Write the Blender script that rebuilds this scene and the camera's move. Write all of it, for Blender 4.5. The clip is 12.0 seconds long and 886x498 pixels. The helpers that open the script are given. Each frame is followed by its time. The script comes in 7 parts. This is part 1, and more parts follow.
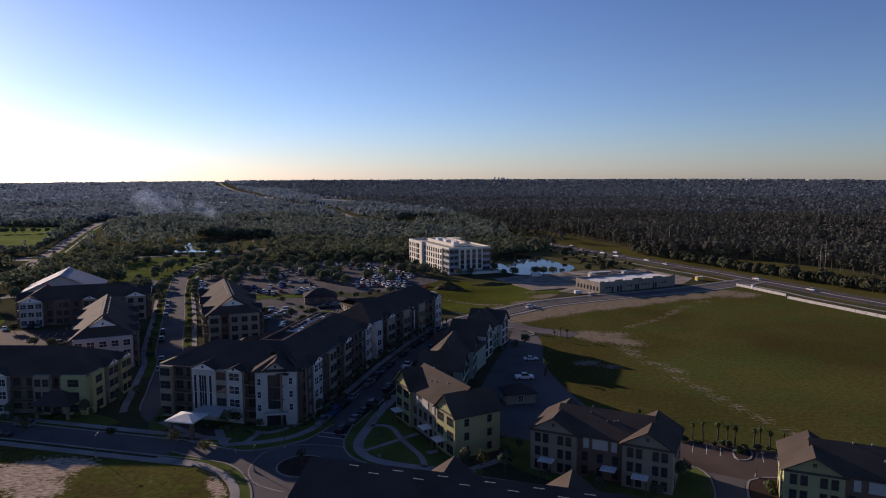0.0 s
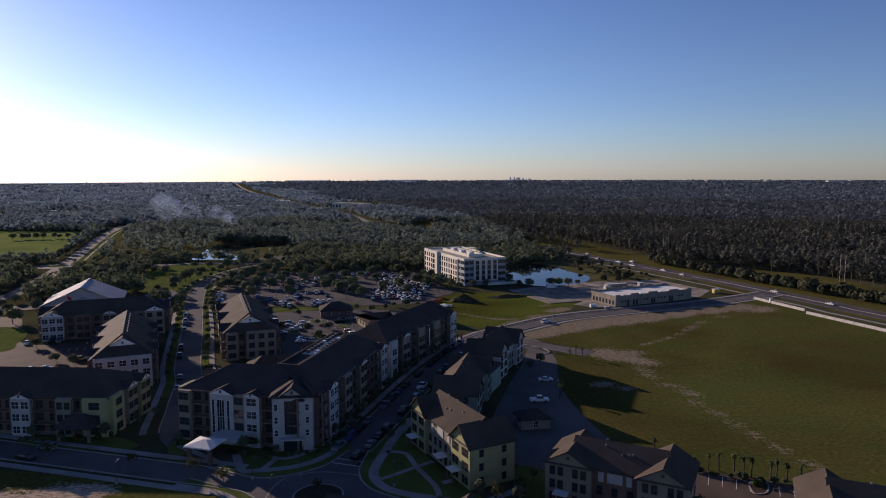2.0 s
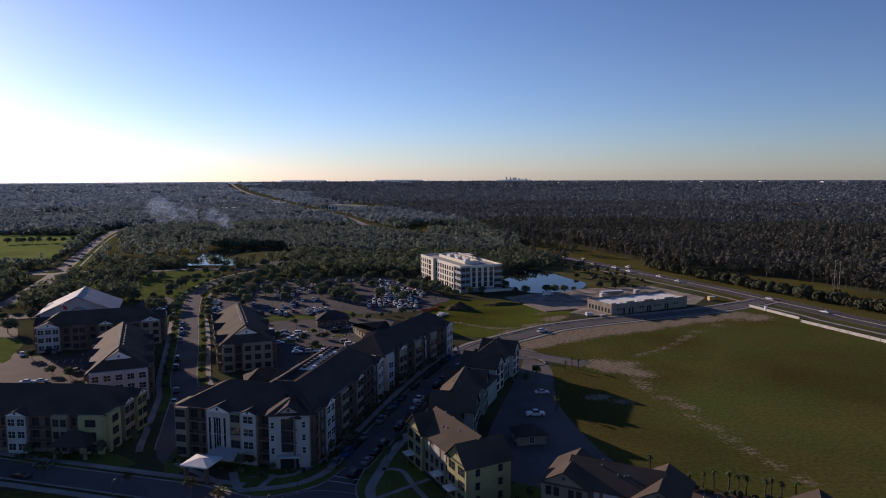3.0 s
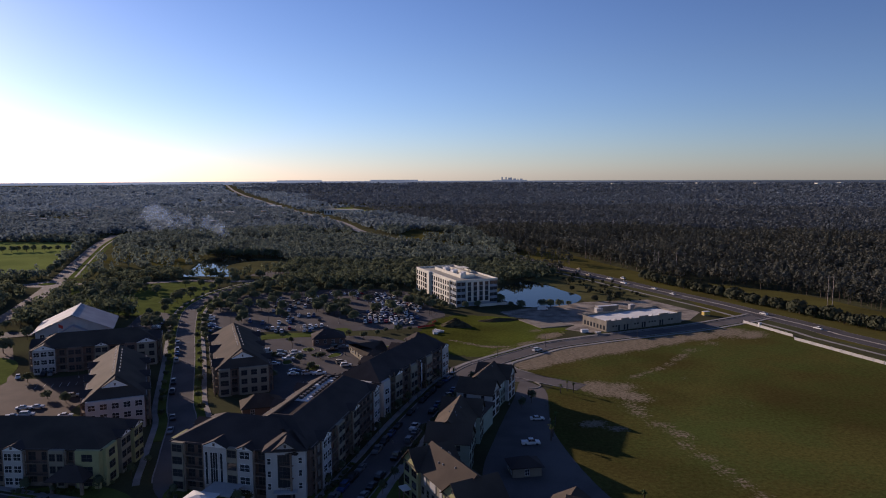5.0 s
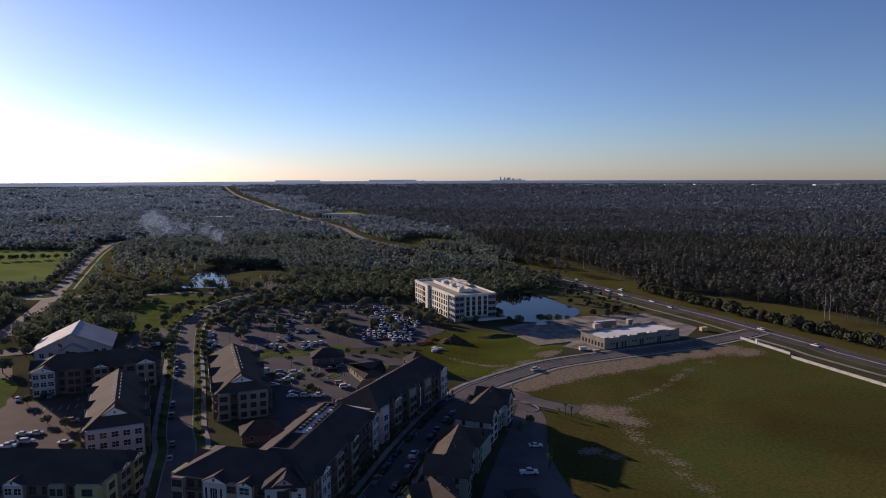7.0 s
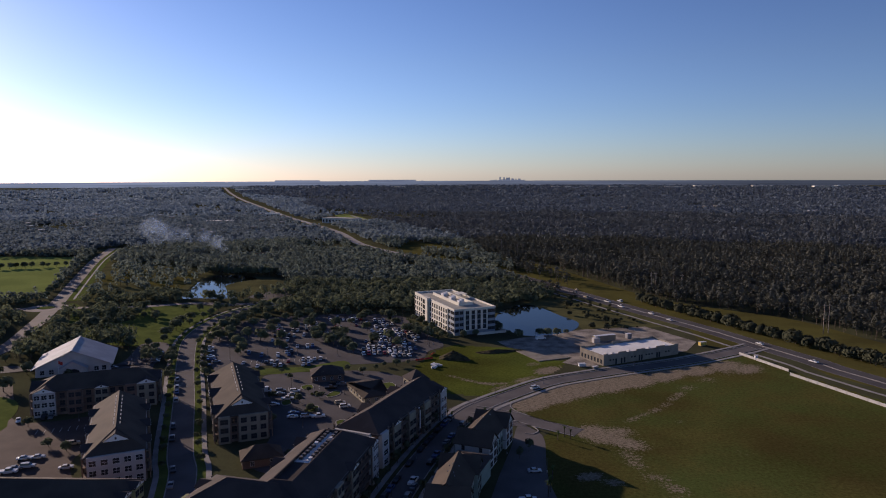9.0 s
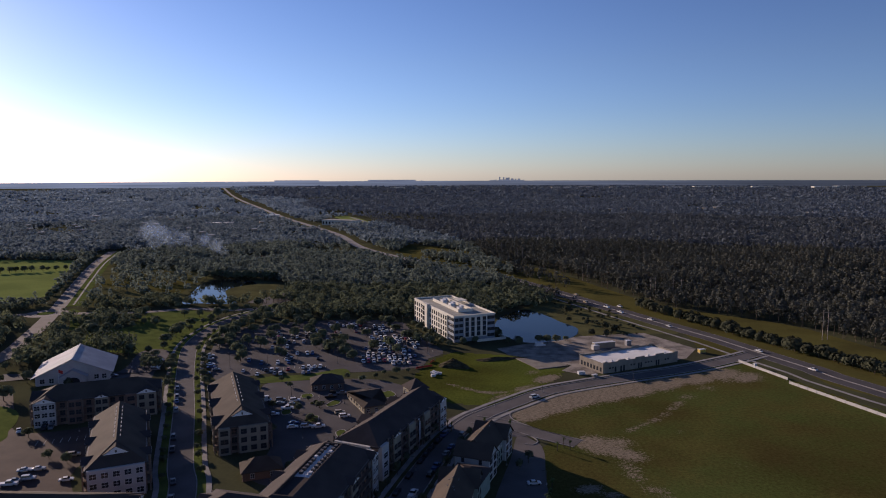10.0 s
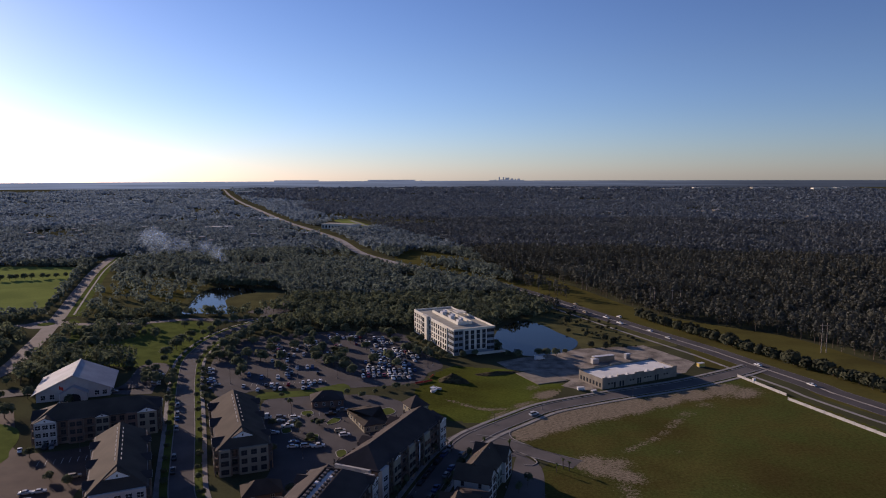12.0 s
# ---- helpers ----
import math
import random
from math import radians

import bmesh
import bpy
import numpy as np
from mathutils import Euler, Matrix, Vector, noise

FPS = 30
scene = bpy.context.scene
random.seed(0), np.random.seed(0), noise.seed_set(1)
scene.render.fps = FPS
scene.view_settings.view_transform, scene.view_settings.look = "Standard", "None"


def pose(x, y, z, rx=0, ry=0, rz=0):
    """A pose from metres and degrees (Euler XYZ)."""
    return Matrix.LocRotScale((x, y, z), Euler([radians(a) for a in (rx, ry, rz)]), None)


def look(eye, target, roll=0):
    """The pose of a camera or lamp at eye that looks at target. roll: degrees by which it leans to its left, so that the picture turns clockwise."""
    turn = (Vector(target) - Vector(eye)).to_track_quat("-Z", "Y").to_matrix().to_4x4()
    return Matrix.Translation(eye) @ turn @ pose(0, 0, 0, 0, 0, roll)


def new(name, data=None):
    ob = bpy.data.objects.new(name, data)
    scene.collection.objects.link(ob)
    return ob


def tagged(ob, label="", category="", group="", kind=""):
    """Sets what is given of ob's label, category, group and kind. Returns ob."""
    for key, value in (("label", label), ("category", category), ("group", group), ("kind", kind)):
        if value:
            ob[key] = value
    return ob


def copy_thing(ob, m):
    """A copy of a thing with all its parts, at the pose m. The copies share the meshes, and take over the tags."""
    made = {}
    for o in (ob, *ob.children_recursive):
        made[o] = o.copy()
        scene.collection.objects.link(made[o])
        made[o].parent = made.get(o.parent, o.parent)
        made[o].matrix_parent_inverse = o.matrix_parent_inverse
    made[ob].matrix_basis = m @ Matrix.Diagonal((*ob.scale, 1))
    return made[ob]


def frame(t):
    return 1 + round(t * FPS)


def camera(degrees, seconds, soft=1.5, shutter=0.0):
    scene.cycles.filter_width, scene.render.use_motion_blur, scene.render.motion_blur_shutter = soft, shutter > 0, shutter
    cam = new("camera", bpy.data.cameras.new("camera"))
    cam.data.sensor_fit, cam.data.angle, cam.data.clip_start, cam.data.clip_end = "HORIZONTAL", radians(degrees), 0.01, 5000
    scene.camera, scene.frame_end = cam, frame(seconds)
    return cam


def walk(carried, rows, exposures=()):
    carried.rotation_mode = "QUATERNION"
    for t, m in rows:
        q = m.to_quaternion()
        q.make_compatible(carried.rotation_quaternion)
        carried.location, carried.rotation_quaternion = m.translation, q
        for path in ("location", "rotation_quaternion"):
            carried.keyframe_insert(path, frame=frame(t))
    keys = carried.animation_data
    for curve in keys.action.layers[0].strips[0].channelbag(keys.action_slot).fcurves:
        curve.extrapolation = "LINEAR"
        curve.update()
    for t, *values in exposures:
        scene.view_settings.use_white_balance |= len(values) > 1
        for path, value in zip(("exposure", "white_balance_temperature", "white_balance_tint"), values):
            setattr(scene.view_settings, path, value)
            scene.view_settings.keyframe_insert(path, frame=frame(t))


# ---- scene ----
import functools

# ---- camera ----
cam = camera(66.6, 12.0, soft=1.05)
PATH = [
    (0.0, pose(0, 0, 59.8, 83.88, 0.2, 0.14)),
    (0.5, pose(0, 0, 61.1, 83.88, 0.2, 0.66)),
    (1.0, pose(0, 0, 62.8, 83.88, 0.2, 1.6)),
    (1.5, pose(0, 0, 64.6, 83.88, 0.2, 1.62)),
    (2.0, pose(0, 0, 66.55, 83.88, 0.2, 1.44)),
    (2.5, pose(0, 0, 68.7, 83.88, 0.2, 1.3)),
    (3.0, pose(0, 0, 70.9, 83.88, 0.2, 1.12)),
    (3.5, pose(0, 0, 73.1, 83.88, 0.2, 0.93)),
    (5.5, pose(0, 0, 82.2, 83.88, 0.2, 0.72)),
    (6.0, pose(0, 0, 84.55, 83.88, 0.2, 0.67)),
    (6.5, pose(0, 0, 86.85, 83.88, 0.2, 0.64)),
    (7.0, pose(0, 0, 89.1, 83.88, 0.2, 0.62)),
    (9.0, pose(0, 0, 97.8, 83.88, 0.2, 0.58)),
    (9.5, pose(0, 0, 100, 83.88, 0.2, 0.56)),
    (10.0, pose(0, 0, 102.1, 83.88, 0.2, 0.55)),
    (10.5, pose(0, 0, 104.25, 83.88, 0.2, 0.54)),
    (11.0, pose(0, 0, 106.3, 83.88, 0.2, 0.53)),
    (11.5, pose(0, 0, 108.4, 83.88, 0.2, 0.52)),
    (12.0, pose(0, 0, 110.4, 83.88, 0.2, 0.52)),
]
walk(cam, PATH, [(0.0, 0.5, 5350, 26), (12.0, 0.5, 5350, 26)])

# ---- world, sun and exposure ----
SUN_ELEV, SUN_AZ = 13.3, 47.0          # degrees; azimuth counted left of the +y axis

world = bpy.data.worlds.new("sky")
scene.world = world
world.use_nodes = True
wn, wl = world.node_tree.nodes, world.node_tree.links
wn.clear()
w_out = wn.new("ShaderNodeOutputWorld")
w_bg = wn.new("ShaderNodeBackground")
sky = wn.new("ShaderNodeTexSky")
sky.sky_type = "NISHITA"
sky.sun_disc = False
sky.sun_elevation = radians(SUN_ELEV)
sky.sun_rotation = radians(-SUN_AZ)
sky.altitude, sky.air_density, sky.dust_density, sky.ozone_density = 60, 1.0, 0.2, 2.0
w_bg.inputs["Strength"].default_value = 0.0335
# a deeper sky: brighter towards the sun, darker away from it
w_gam = wn.new("ShaderNodeGamma")
w_gam.inputs["Gamma"].default_value = 1.35
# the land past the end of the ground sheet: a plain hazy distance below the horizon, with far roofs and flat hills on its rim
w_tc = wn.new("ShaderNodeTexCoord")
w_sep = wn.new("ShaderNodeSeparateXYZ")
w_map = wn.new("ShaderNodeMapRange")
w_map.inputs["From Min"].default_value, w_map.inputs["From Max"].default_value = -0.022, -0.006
# haze painted into this land's colour: paler upwards, brighter on the sun's side
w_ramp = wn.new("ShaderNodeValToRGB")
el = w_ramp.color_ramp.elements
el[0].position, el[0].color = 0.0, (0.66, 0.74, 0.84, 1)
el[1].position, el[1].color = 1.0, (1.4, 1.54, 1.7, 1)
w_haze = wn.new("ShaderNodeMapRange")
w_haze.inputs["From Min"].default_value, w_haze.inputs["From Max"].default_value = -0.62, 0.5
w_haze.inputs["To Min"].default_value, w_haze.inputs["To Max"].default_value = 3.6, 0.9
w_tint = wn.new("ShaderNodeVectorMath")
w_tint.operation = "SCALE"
w_div = wn.new("ShaderNodeMath")
w_div.operation = "DIVIDE"
w_u = wn.new("ShaderNodeMapRange")
w_u.inputs["From Min"].default_value, w_u.inputs["From Max"].default_value = -0.3, 0.2
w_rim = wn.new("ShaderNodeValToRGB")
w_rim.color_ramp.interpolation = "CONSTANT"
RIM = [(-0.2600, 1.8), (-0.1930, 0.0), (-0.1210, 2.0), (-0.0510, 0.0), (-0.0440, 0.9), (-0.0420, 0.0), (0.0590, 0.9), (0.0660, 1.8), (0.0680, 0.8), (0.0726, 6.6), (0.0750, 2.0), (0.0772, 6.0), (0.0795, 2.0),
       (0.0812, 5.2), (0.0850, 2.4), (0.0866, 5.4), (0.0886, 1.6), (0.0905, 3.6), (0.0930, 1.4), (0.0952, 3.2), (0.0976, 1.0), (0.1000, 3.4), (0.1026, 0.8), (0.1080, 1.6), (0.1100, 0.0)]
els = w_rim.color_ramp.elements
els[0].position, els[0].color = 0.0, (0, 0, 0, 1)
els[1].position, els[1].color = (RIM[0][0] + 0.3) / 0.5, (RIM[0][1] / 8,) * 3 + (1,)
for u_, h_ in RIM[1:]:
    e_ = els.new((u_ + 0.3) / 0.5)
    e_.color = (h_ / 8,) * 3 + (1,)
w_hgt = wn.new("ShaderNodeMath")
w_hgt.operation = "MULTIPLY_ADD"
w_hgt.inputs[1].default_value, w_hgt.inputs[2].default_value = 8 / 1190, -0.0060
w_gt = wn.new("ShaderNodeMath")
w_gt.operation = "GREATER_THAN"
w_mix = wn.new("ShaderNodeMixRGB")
wl.new(w_tc.outputs["Generated"], w_sep.inputs[0])
wl.new(w_sep.outputs["Z"], w_map.inputs["Value"])
wl.new(w_map.outputs[0], w_ramp.inputs[0])
wl.new(w_sep.outputs["X"], w_div.inputs[0])
wl.new(w_sep.outputs["Y"], w_div.inputs[1])
wl.new(w_div.outputs[0], w_u.inputs["Value"])
wl.new(w_u.outputs[0], w_rim.inputs[0])
wl.new(w_rim.outputs[0], w_hgt.inputs[0])
wl.new(w_sep.outputs["Z"], w_gt.inputs[0])
wl.new(w_hgt.outputs[0], w_gt.inputs[1])
wl.new(w_gt.outputs[0], w_mix.inputs["Fac"])
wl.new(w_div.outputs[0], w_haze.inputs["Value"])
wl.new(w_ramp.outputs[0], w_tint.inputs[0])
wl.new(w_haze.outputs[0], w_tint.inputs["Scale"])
# faint level streaks of fields and woods in that distance
w_str = wn.new("ShaderNodeVectorMath")
w_str.operation = "MULTIPLY"
w_str.inputs[1].default_value = (9.0, 9.0, 520.0)
w_nz = wn.new("ShaderNodeTexNoise")
w_nz.inputs["Scale"].default_value, w_nz.inputs["Detail"].default_value = 1.0, 4
w_nr = wn.new("ShaderNodeMapRange")
w_nr.inputs["From Min"].default_value, w_nr.inputs["From Max"].default_value = 0.3, 0.7
w_nr.inputs["To Min"].default_value, w_nr.inputs["To Max"].default_value = 0.72, 1.3
w_land = wn.new("ShaderNodeVectorMath")
w_land.operation = "SCALE"
wl.new(w_tc.outputs["Generated"], w_str.inputs[0])
wl.new(w_str.outputs[0], w_nz.inputs["Vector"])
wl.new(w_nz.outputs["Fac"], w_nr.inputs["Value"])
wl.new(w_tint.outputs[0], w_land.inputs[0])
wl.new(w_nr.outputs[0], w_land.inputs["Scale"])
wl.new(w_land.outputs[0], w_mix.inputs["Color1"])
w_hs = wn.new("ShaderNodeHueSaturation")
w_hs.inputs["Saturation"].default_value = 0.9
wl.new(sky.outputs[0], w_hs.inputs["Color"])
w_blue = wn.new("ShaderNodeVectorMath")
w_blue.operation = "MULTIPLY"
w_blue.inputs[1].default_value = (1.01, 0.985, 1.05)
wl.new(w_hs.outputs[0], w_blue.inputs[0])
wl.new(w_blue.outputs[0], w_gam.inputs["Color"])
w_low = wn.new("ShaderNodeMapRange")
w_low.inputs["From Min"].default_value, w_low.inputs["From Max"].default_value = 0.0, 0.16
w_pale = wn.new("ShaderNodeMixRGB")
w_pale.inputs["Color1"].default_value, w_pale.inputs["Color2"].default_value = (0.87, 0.99, 1.18, 1), (1, 1, 1, 1)
w_mul = wn.new("ShaderNodeVectorMath")
w_mul.operation = "MULTIPLY"
wl.new(w_sep.outputs["Z"], w_low.inputs["Value"])
wl.new(w_low.outputs[0], w_pale.inputs["Fac"])
wl.new(w_gam.outputs[0], w_mul.inputs[0])
wl.new(w_pale.outputs[0], w_mul.inputs[1])
wl.new(w_mul.outputs[0], w_mix.inputs["Color2"])
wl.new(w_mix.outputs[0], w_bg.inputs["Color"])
wl.new(w_bg.outputs[0], w_out.inputs["Surface"])

sun_data = bpy.data.lights.new("sun", "SUN")
sun_data.energy, sun_data.angle, sun_data.color = 5.0, radians(0.55), (1.0, 0.74, 0.45)
sun = new("sun", sun_data)
az, ev = radians(SUN_AZ), radians(SUN_ELEV)
to_sun = Vector((-math.sin(az) * math.cos(ev), math.cos(az) * math.cos(ev), math.sin(ev)))
sun.matrix_basis = look(to_sun * 900, (0, 0, 0))


# ---- materials ----
def material(name, base, other=None, rough=0.85, scale=0.5, fine=6.0, bump=0.15, metal=0.0, spread=0.35, per="", contrast=(0.35, 0.65)):
    """Two-scale noise between base and other; per: 'object' or 'island' adds piece-to-piece variation."""
    m = bpy.data.materials.new(name)
    m.use_nodes = True
    n, l = m.node_tree.nodes, m.node_tree.links
    b = n["Principled BSDF"]
    b.inputs["Roughness"].default_value, b.inputs["Metallic"].default_value = rough, metal
    b.inputs["Specular IOR Level"].default_value = 0.3 if rough < 0.7 else 0.0 if rough > 0.9 else 0.03
    other = other or tuple(c * (1 - spread) for c in base)
    geo = n.new("ShaderNodeNewGeometry")
    big, small = n.new("ShaderNodeTexNoise"), n.new("ShaderNodeTexNoise")
    for t, s in ((big, scale), (small, fine)):
        t.inputs["Scale"].default_value, t.inputs["Detail"].default_value = s, 4
        l.new(geo.outputs["Position"], t.inputs["Vector"])
    add = n.new("ShaderNodeMath")
    add.operation = "MULTIPLY_ADD"
    add.inputs[1].default_value = 0.35
    l.new(small.outputs["Fac"], add.inputs[0])
    l.new(big.outputs["Fac"], add.inputs[2])
    rng = n.new("ShaderNodeMapRange")
    rng.inputs["From Min"].default_value, rng.inputs["From Max"].default_value = contrast[0] + 0.17, contrast[1] + 0.17
    l.new(add.outputs[0], rng.inputs["Value"])
    mix = n.new("ShaderNodeMixRGB")
    mix.inputs["Color1"].default_value, mix.inputs["Color2"].default_value = (*other, 1), (*base, 1)
    l.new(rng.outputs[0], mix.inputs["Fac"])
    out = mix.outputs[0]
    if per:
        src = n.new("ShaderNodeObjectInfo").outputs["Random"] if per == "object" else geo.outputs["Random Per Island"]
        hs = n.new("ShaderNodeHueSaturation")
        mr = n.new("ShaderNodeMapRange")
        mr.inputs["To Min"].default_value, mr.inputs["To Max"].default_value = 0.86, 1.14
        l.new(src, mr.inputs["Value"])
        l.new(mr.outputs[0], hs.inputs["Value"])
        l.new(out, hs.inputs["Color"])
        out = hs.outputs[0]
    l.new(out, b.inputs["Base Color"])
    if bump:
        bp = n.new("ShaderNodeBump")
        bp.inputs["Strength"].default_value, bp.inputs["Distance"].default_value = bump, 0.15
        l.new(small.outputs["Fac"], bp.inputs["Height"])
        l.new(bp.outputs[0], b.inputs["Normal"])
    return m


def shiny(name, base, rough=0.1, metal=0.0, spec=0.5):
    m = bpy.data.materials.new(name)
    m.use_nodes = True
    b = m.node_tree.nodes["Principled BSDF"]
    b.inputs["Base Color"].default_value = (*base, 1)
    b.inputs["Roughness"].default_value, b.inputs["Metallic"].default_value = rough, metal
    b.inputs["Specular IOR Level"].default_value = spec
    return m


def leaves(name, base, other, scale=0.08, sheen=0.04, thru=0.25):
    """Leaves with a soft waxy sheen, raised on far woods to stand in for haze, some light coming through."""
    m = material(name, base, other, rough=0.9, scale=scale, fine=0.6, bump=0, per="island")
    n, l = m.node_tree.nodes, m.node_tree.links
    b = n["Principled BSDF"]
    vary = b.inputs["Base Color"].links[0].from_node.inputs["Value"].links[0].from_node
    vary.inputs["To Min"].default_value, vary.inputs["To Max"].default_value = 0.92, 1.08
    tr = n.new("ShaderNodeBsdfTranslucent")
    mx = n.new("ShaderNodeMixShader")
    mx.inputs[0].default_value = thru
    b.inputs["Specular IOR Level"].default_value = 0.0
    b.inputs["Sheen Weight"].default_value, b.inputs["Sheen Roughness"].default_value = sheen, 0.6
    # blue tint, so that a strong sheen reads as haze
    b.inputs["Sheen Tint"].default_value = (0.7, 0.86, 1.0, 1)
    l.new(b.inputs["Base Color"].links[0].from_socket, tr.inputs["Color"])
    l.new(b.outputs[0], mx.inputs[1])
    l.new(tr.outputs[0], mx.inputs[2])
    l.new(mx.outputs[0], n["Material Output"].inputs["Surface"])
    return m


M_GROUND = material("woodland floor", (0.075, 0.078, 0.04), (0.05, 0.05, 0.03), scale=0.03, fine=0.8, rough=0.95)
def patchy(name, dry, green, soil, soil2, low=0.5, high=0.68, big=0.035):
    """Rough grass, dry and green by turns, worn through to soil where the sheet's 'bare' value is high."""
    m = material(name, green, dry, rough=0.95, scale=big, fine=0.9, bump=0.4, contrast=(0.4, 0.62))
    n, l = m.node_tree.nodes, m.node_tree.links
    b = n["Principled BSDF"]
    geo = n.new("ShaderNodeNewGeometry")
    at = n.new("ShaderNodeAttribute")
    at.attribute_name = "bare"
    n1, n2, n3 = n.new("ShaderNodeTexNoise"), n.new("ShaderNodeTexNoise"), n.new("ShaderNodeTexNoise")
    for t, s, d, r in ((n1, 0.8, 8, 0.78), (n2, 0.09, 4, 0.6), (n3, 2.2, 5, 0.7)):
        t.inputs["Scale"].default_value, t.inputs["Detail"].default_value, t.inputs["Roughness"].default_value = s, d, r
        l.new(geo.outputs["Position"], t.inputs["Vector"])
    s1, s2 = n.new("ShaderNodeMath"), n.new("ShaderNodeMath")
    s1.operation = s2.operation = "MULTIPLY_ADD"
    s1.inputs[1].default_value, s2.inputs[1].default_value = 1.9, 0.5
    l.new(n1.outputs["Fac"], s1.inputs[0])
    l.new(at.outputs["Fac"], s1.inputs[2])
    l.new(n2.outputs["Fac"], s2.inputs[0])
    l.new(s1.outputs[0], s2.inputs[2])
    rg = n.new("ShaderNodeMapRange")
    rg.inputs["From Min"].default_value, rg.inputs["From Max"].default_value = low + 1.2, high + 1.2
    l.new(s2.outputs[0], rg.inputs["Value"])
    # rutted soil: sharper light and dark, drawn out along the wheel tracks
    ru = n.new("ShaderNodeMapping")
    ru.inputs["Rotation"].default_value = (0, 0, radians(-38))
    ru.inputs["Scale"].default_value = (0.3, 1.0, 1.0)
    l.new(geo.outputs["Position"], ru.inputs["Vector"])
    l.new(ru.outputs[0], n3.inputs["Vector"])
    rc = n.new("ShaderNodeMapRange")
    rc.inputs["From Min"].default_value, rc.inputs["From Max"].default_value = 0.36, 0.64
    l.new(n3.outputs["Fac"], rc.inputs["Value"])
    so = n.new("ShaderNodeMixRGB")
    so.inputs["Color1"].default_value, so.inputs["Color2"].default_value = (*soil, 1), (*soil2, 1)
    l.new(rc.outputs[0], so.inputs["Fac"])
    # tufts: short dark and pale mottling of the grass
    tu = n.new("ShaderNodeMapRange")
    tu.inputs["From Min"].default_value, tu.inputs["From Max"].default_value = 0.3, 0.7
    tu.inputs["To Min"].default_value, tu.inputs["To Max"].default_value = 0.55, 1.5
    l.new(n1.outputs["Fac"], tu.inputs["Value"])
    n4 = n.new("ShaderNodeTexNoise")
    n4.inputs["Scale"].default_value, n4.inputs["Detail"].default_value, n4.inputs["Distortion"].default_value = 0.016, 5, 0.6
    l.new(geo.outputs["Position"], n4.inputs["Vector"])
    br, hu, tb = n.new("ShaderNodeMapRange"), n.new("ShaderNodeMapRange"), n.new("ShaderNodeMath")
    for r_, lo_, hi_ in ((br, 0.78, 1.16), (hu, 0.497, 0.52)):
        r_.inputs["From Min"].default_value, r_.inputs["From Max"].default_value = 0.35, 0.65
        r_.inputs["To Min"].default_value, r_.inputs["To Max"].default_value = lo_, hi_
        l.new(n4.outputs["Fac"], r_.inputs["Value"])
    tb.operation = "MULTIPLY"
    l.new(tu.outputs[0], tb.inputs[0])
    l.new(br.outputs[0], tb.inputs[1])
    hs = n.new("ShaderNodeHueSaturation")
    l.new(hu.outputs[0], hs.inputs["Hue"])
    l.new(tb.outputs[0], hs.inputs["Value"])
    l.new(b.inputs["Base Color"].links[0].from_socket, hs.inputs["Color"])
    mx = n.new("ShaderNodeMixRGB")
    l.new(rg.outputs[0], mx.inputs["Fac"])
    l.new(hs.outputs[0], mx.inputs["Color1"])
    l.new(so.outputs[0], mx.inputs["Color2"])
    l.new(mx.outputs[0], b.inputs["Base Color"])
    return m


SOIL = ((0.085, 0.07, 0.046), (0.29, 0.243, 0.176))
M_FIELD = patchy("rough field grass", (0.072, 0.062, 0.019), (0.066, 0.073, 0.019), *SOIL)
M_LOTGRASS = patchy("weedy lot grass", (0.085, 0.073, 0.024), (0.09, 0.096, 0.024), (0.15, 0.12, 0.085), (0.55, 0.45, 0.345), big=0.15)
M_LAWN = patchy("grass slope", (0.066, 0.073, 0.015), (0.09, 0.102, 0.018), *SOIL)
M_YARD = material("pale dusty ground", (0.31, 0.275, 0.23), (0.13, 0.115, 0.097), scale=0.13, fine=1.0, bump=0.3)
M_MULCH = material("dark bark mulch", (0.06, 0.042, 0.032), (0.04, 0.03, 0.024), scale=0.6, fine=5, bump=0.4)
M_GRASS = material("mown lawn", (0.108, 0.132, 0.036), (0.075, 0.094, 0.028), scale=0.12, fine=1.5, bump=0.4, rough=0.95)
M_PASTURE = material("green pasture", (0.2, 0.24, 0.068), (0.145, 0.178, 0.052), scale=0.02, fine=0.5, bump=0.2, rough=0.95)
M_VERGE = material("dry roadside grass", (0.094, 0.088, 0.026), (0.066, 0.06, 0.02), scale=0.03, fine=0.4, bump=0.3, rough=0.95)
M_SCRUB = material("scrubby wet grass", (0.1, 0.098, 0.042), (0.068, 0.068, 0.032), scale=0.05, fine=0.4, bump=0.3, rough=0.95)
M_SAND = material("bare sandy soil", (0.255, 0.2025, 0.15), (0.1425, 0.1087, 0.075), scale=0.12, fine=1.2, bump=0.5)
M_MOUND = material("dug dark earth", (0.075, 0.065, 0.035), (0.04, 0.035, 0.02), scale=0.4, fine=2.5, bump=0.6)
M_ASPHALT = material("asphalt", (0.125, 0.115, 0.112), (0.092, 0.086, 0.084), scale=0.08, fine=2.0, bump=0.08)
M_LOT = material("sun-bleached asphalt", (0.096, 0.09, 0.09), (0.07, 0.066, 0.067), scale=0.06, fine=1.6, bump=0.08)
M_OLDROAD = material("bleached old asphalt", (0.2, 0.178, 0.16), (0.155, 0.138, 0.125), scale=0.05, fine=1.2, bump=0.08)
M_PAVER = material("brown paved court", (0.1, 0.077, 0.063), (0.07, 0.054, 0.046), scale=0.1, fine=3.0, bump=0.1)
M_WALK = material("poured concrete", (0.29, 0.275, 0.26), (0.21, 0.2, 0.19), scale=0.2, fine=3.0, bump=0.05)
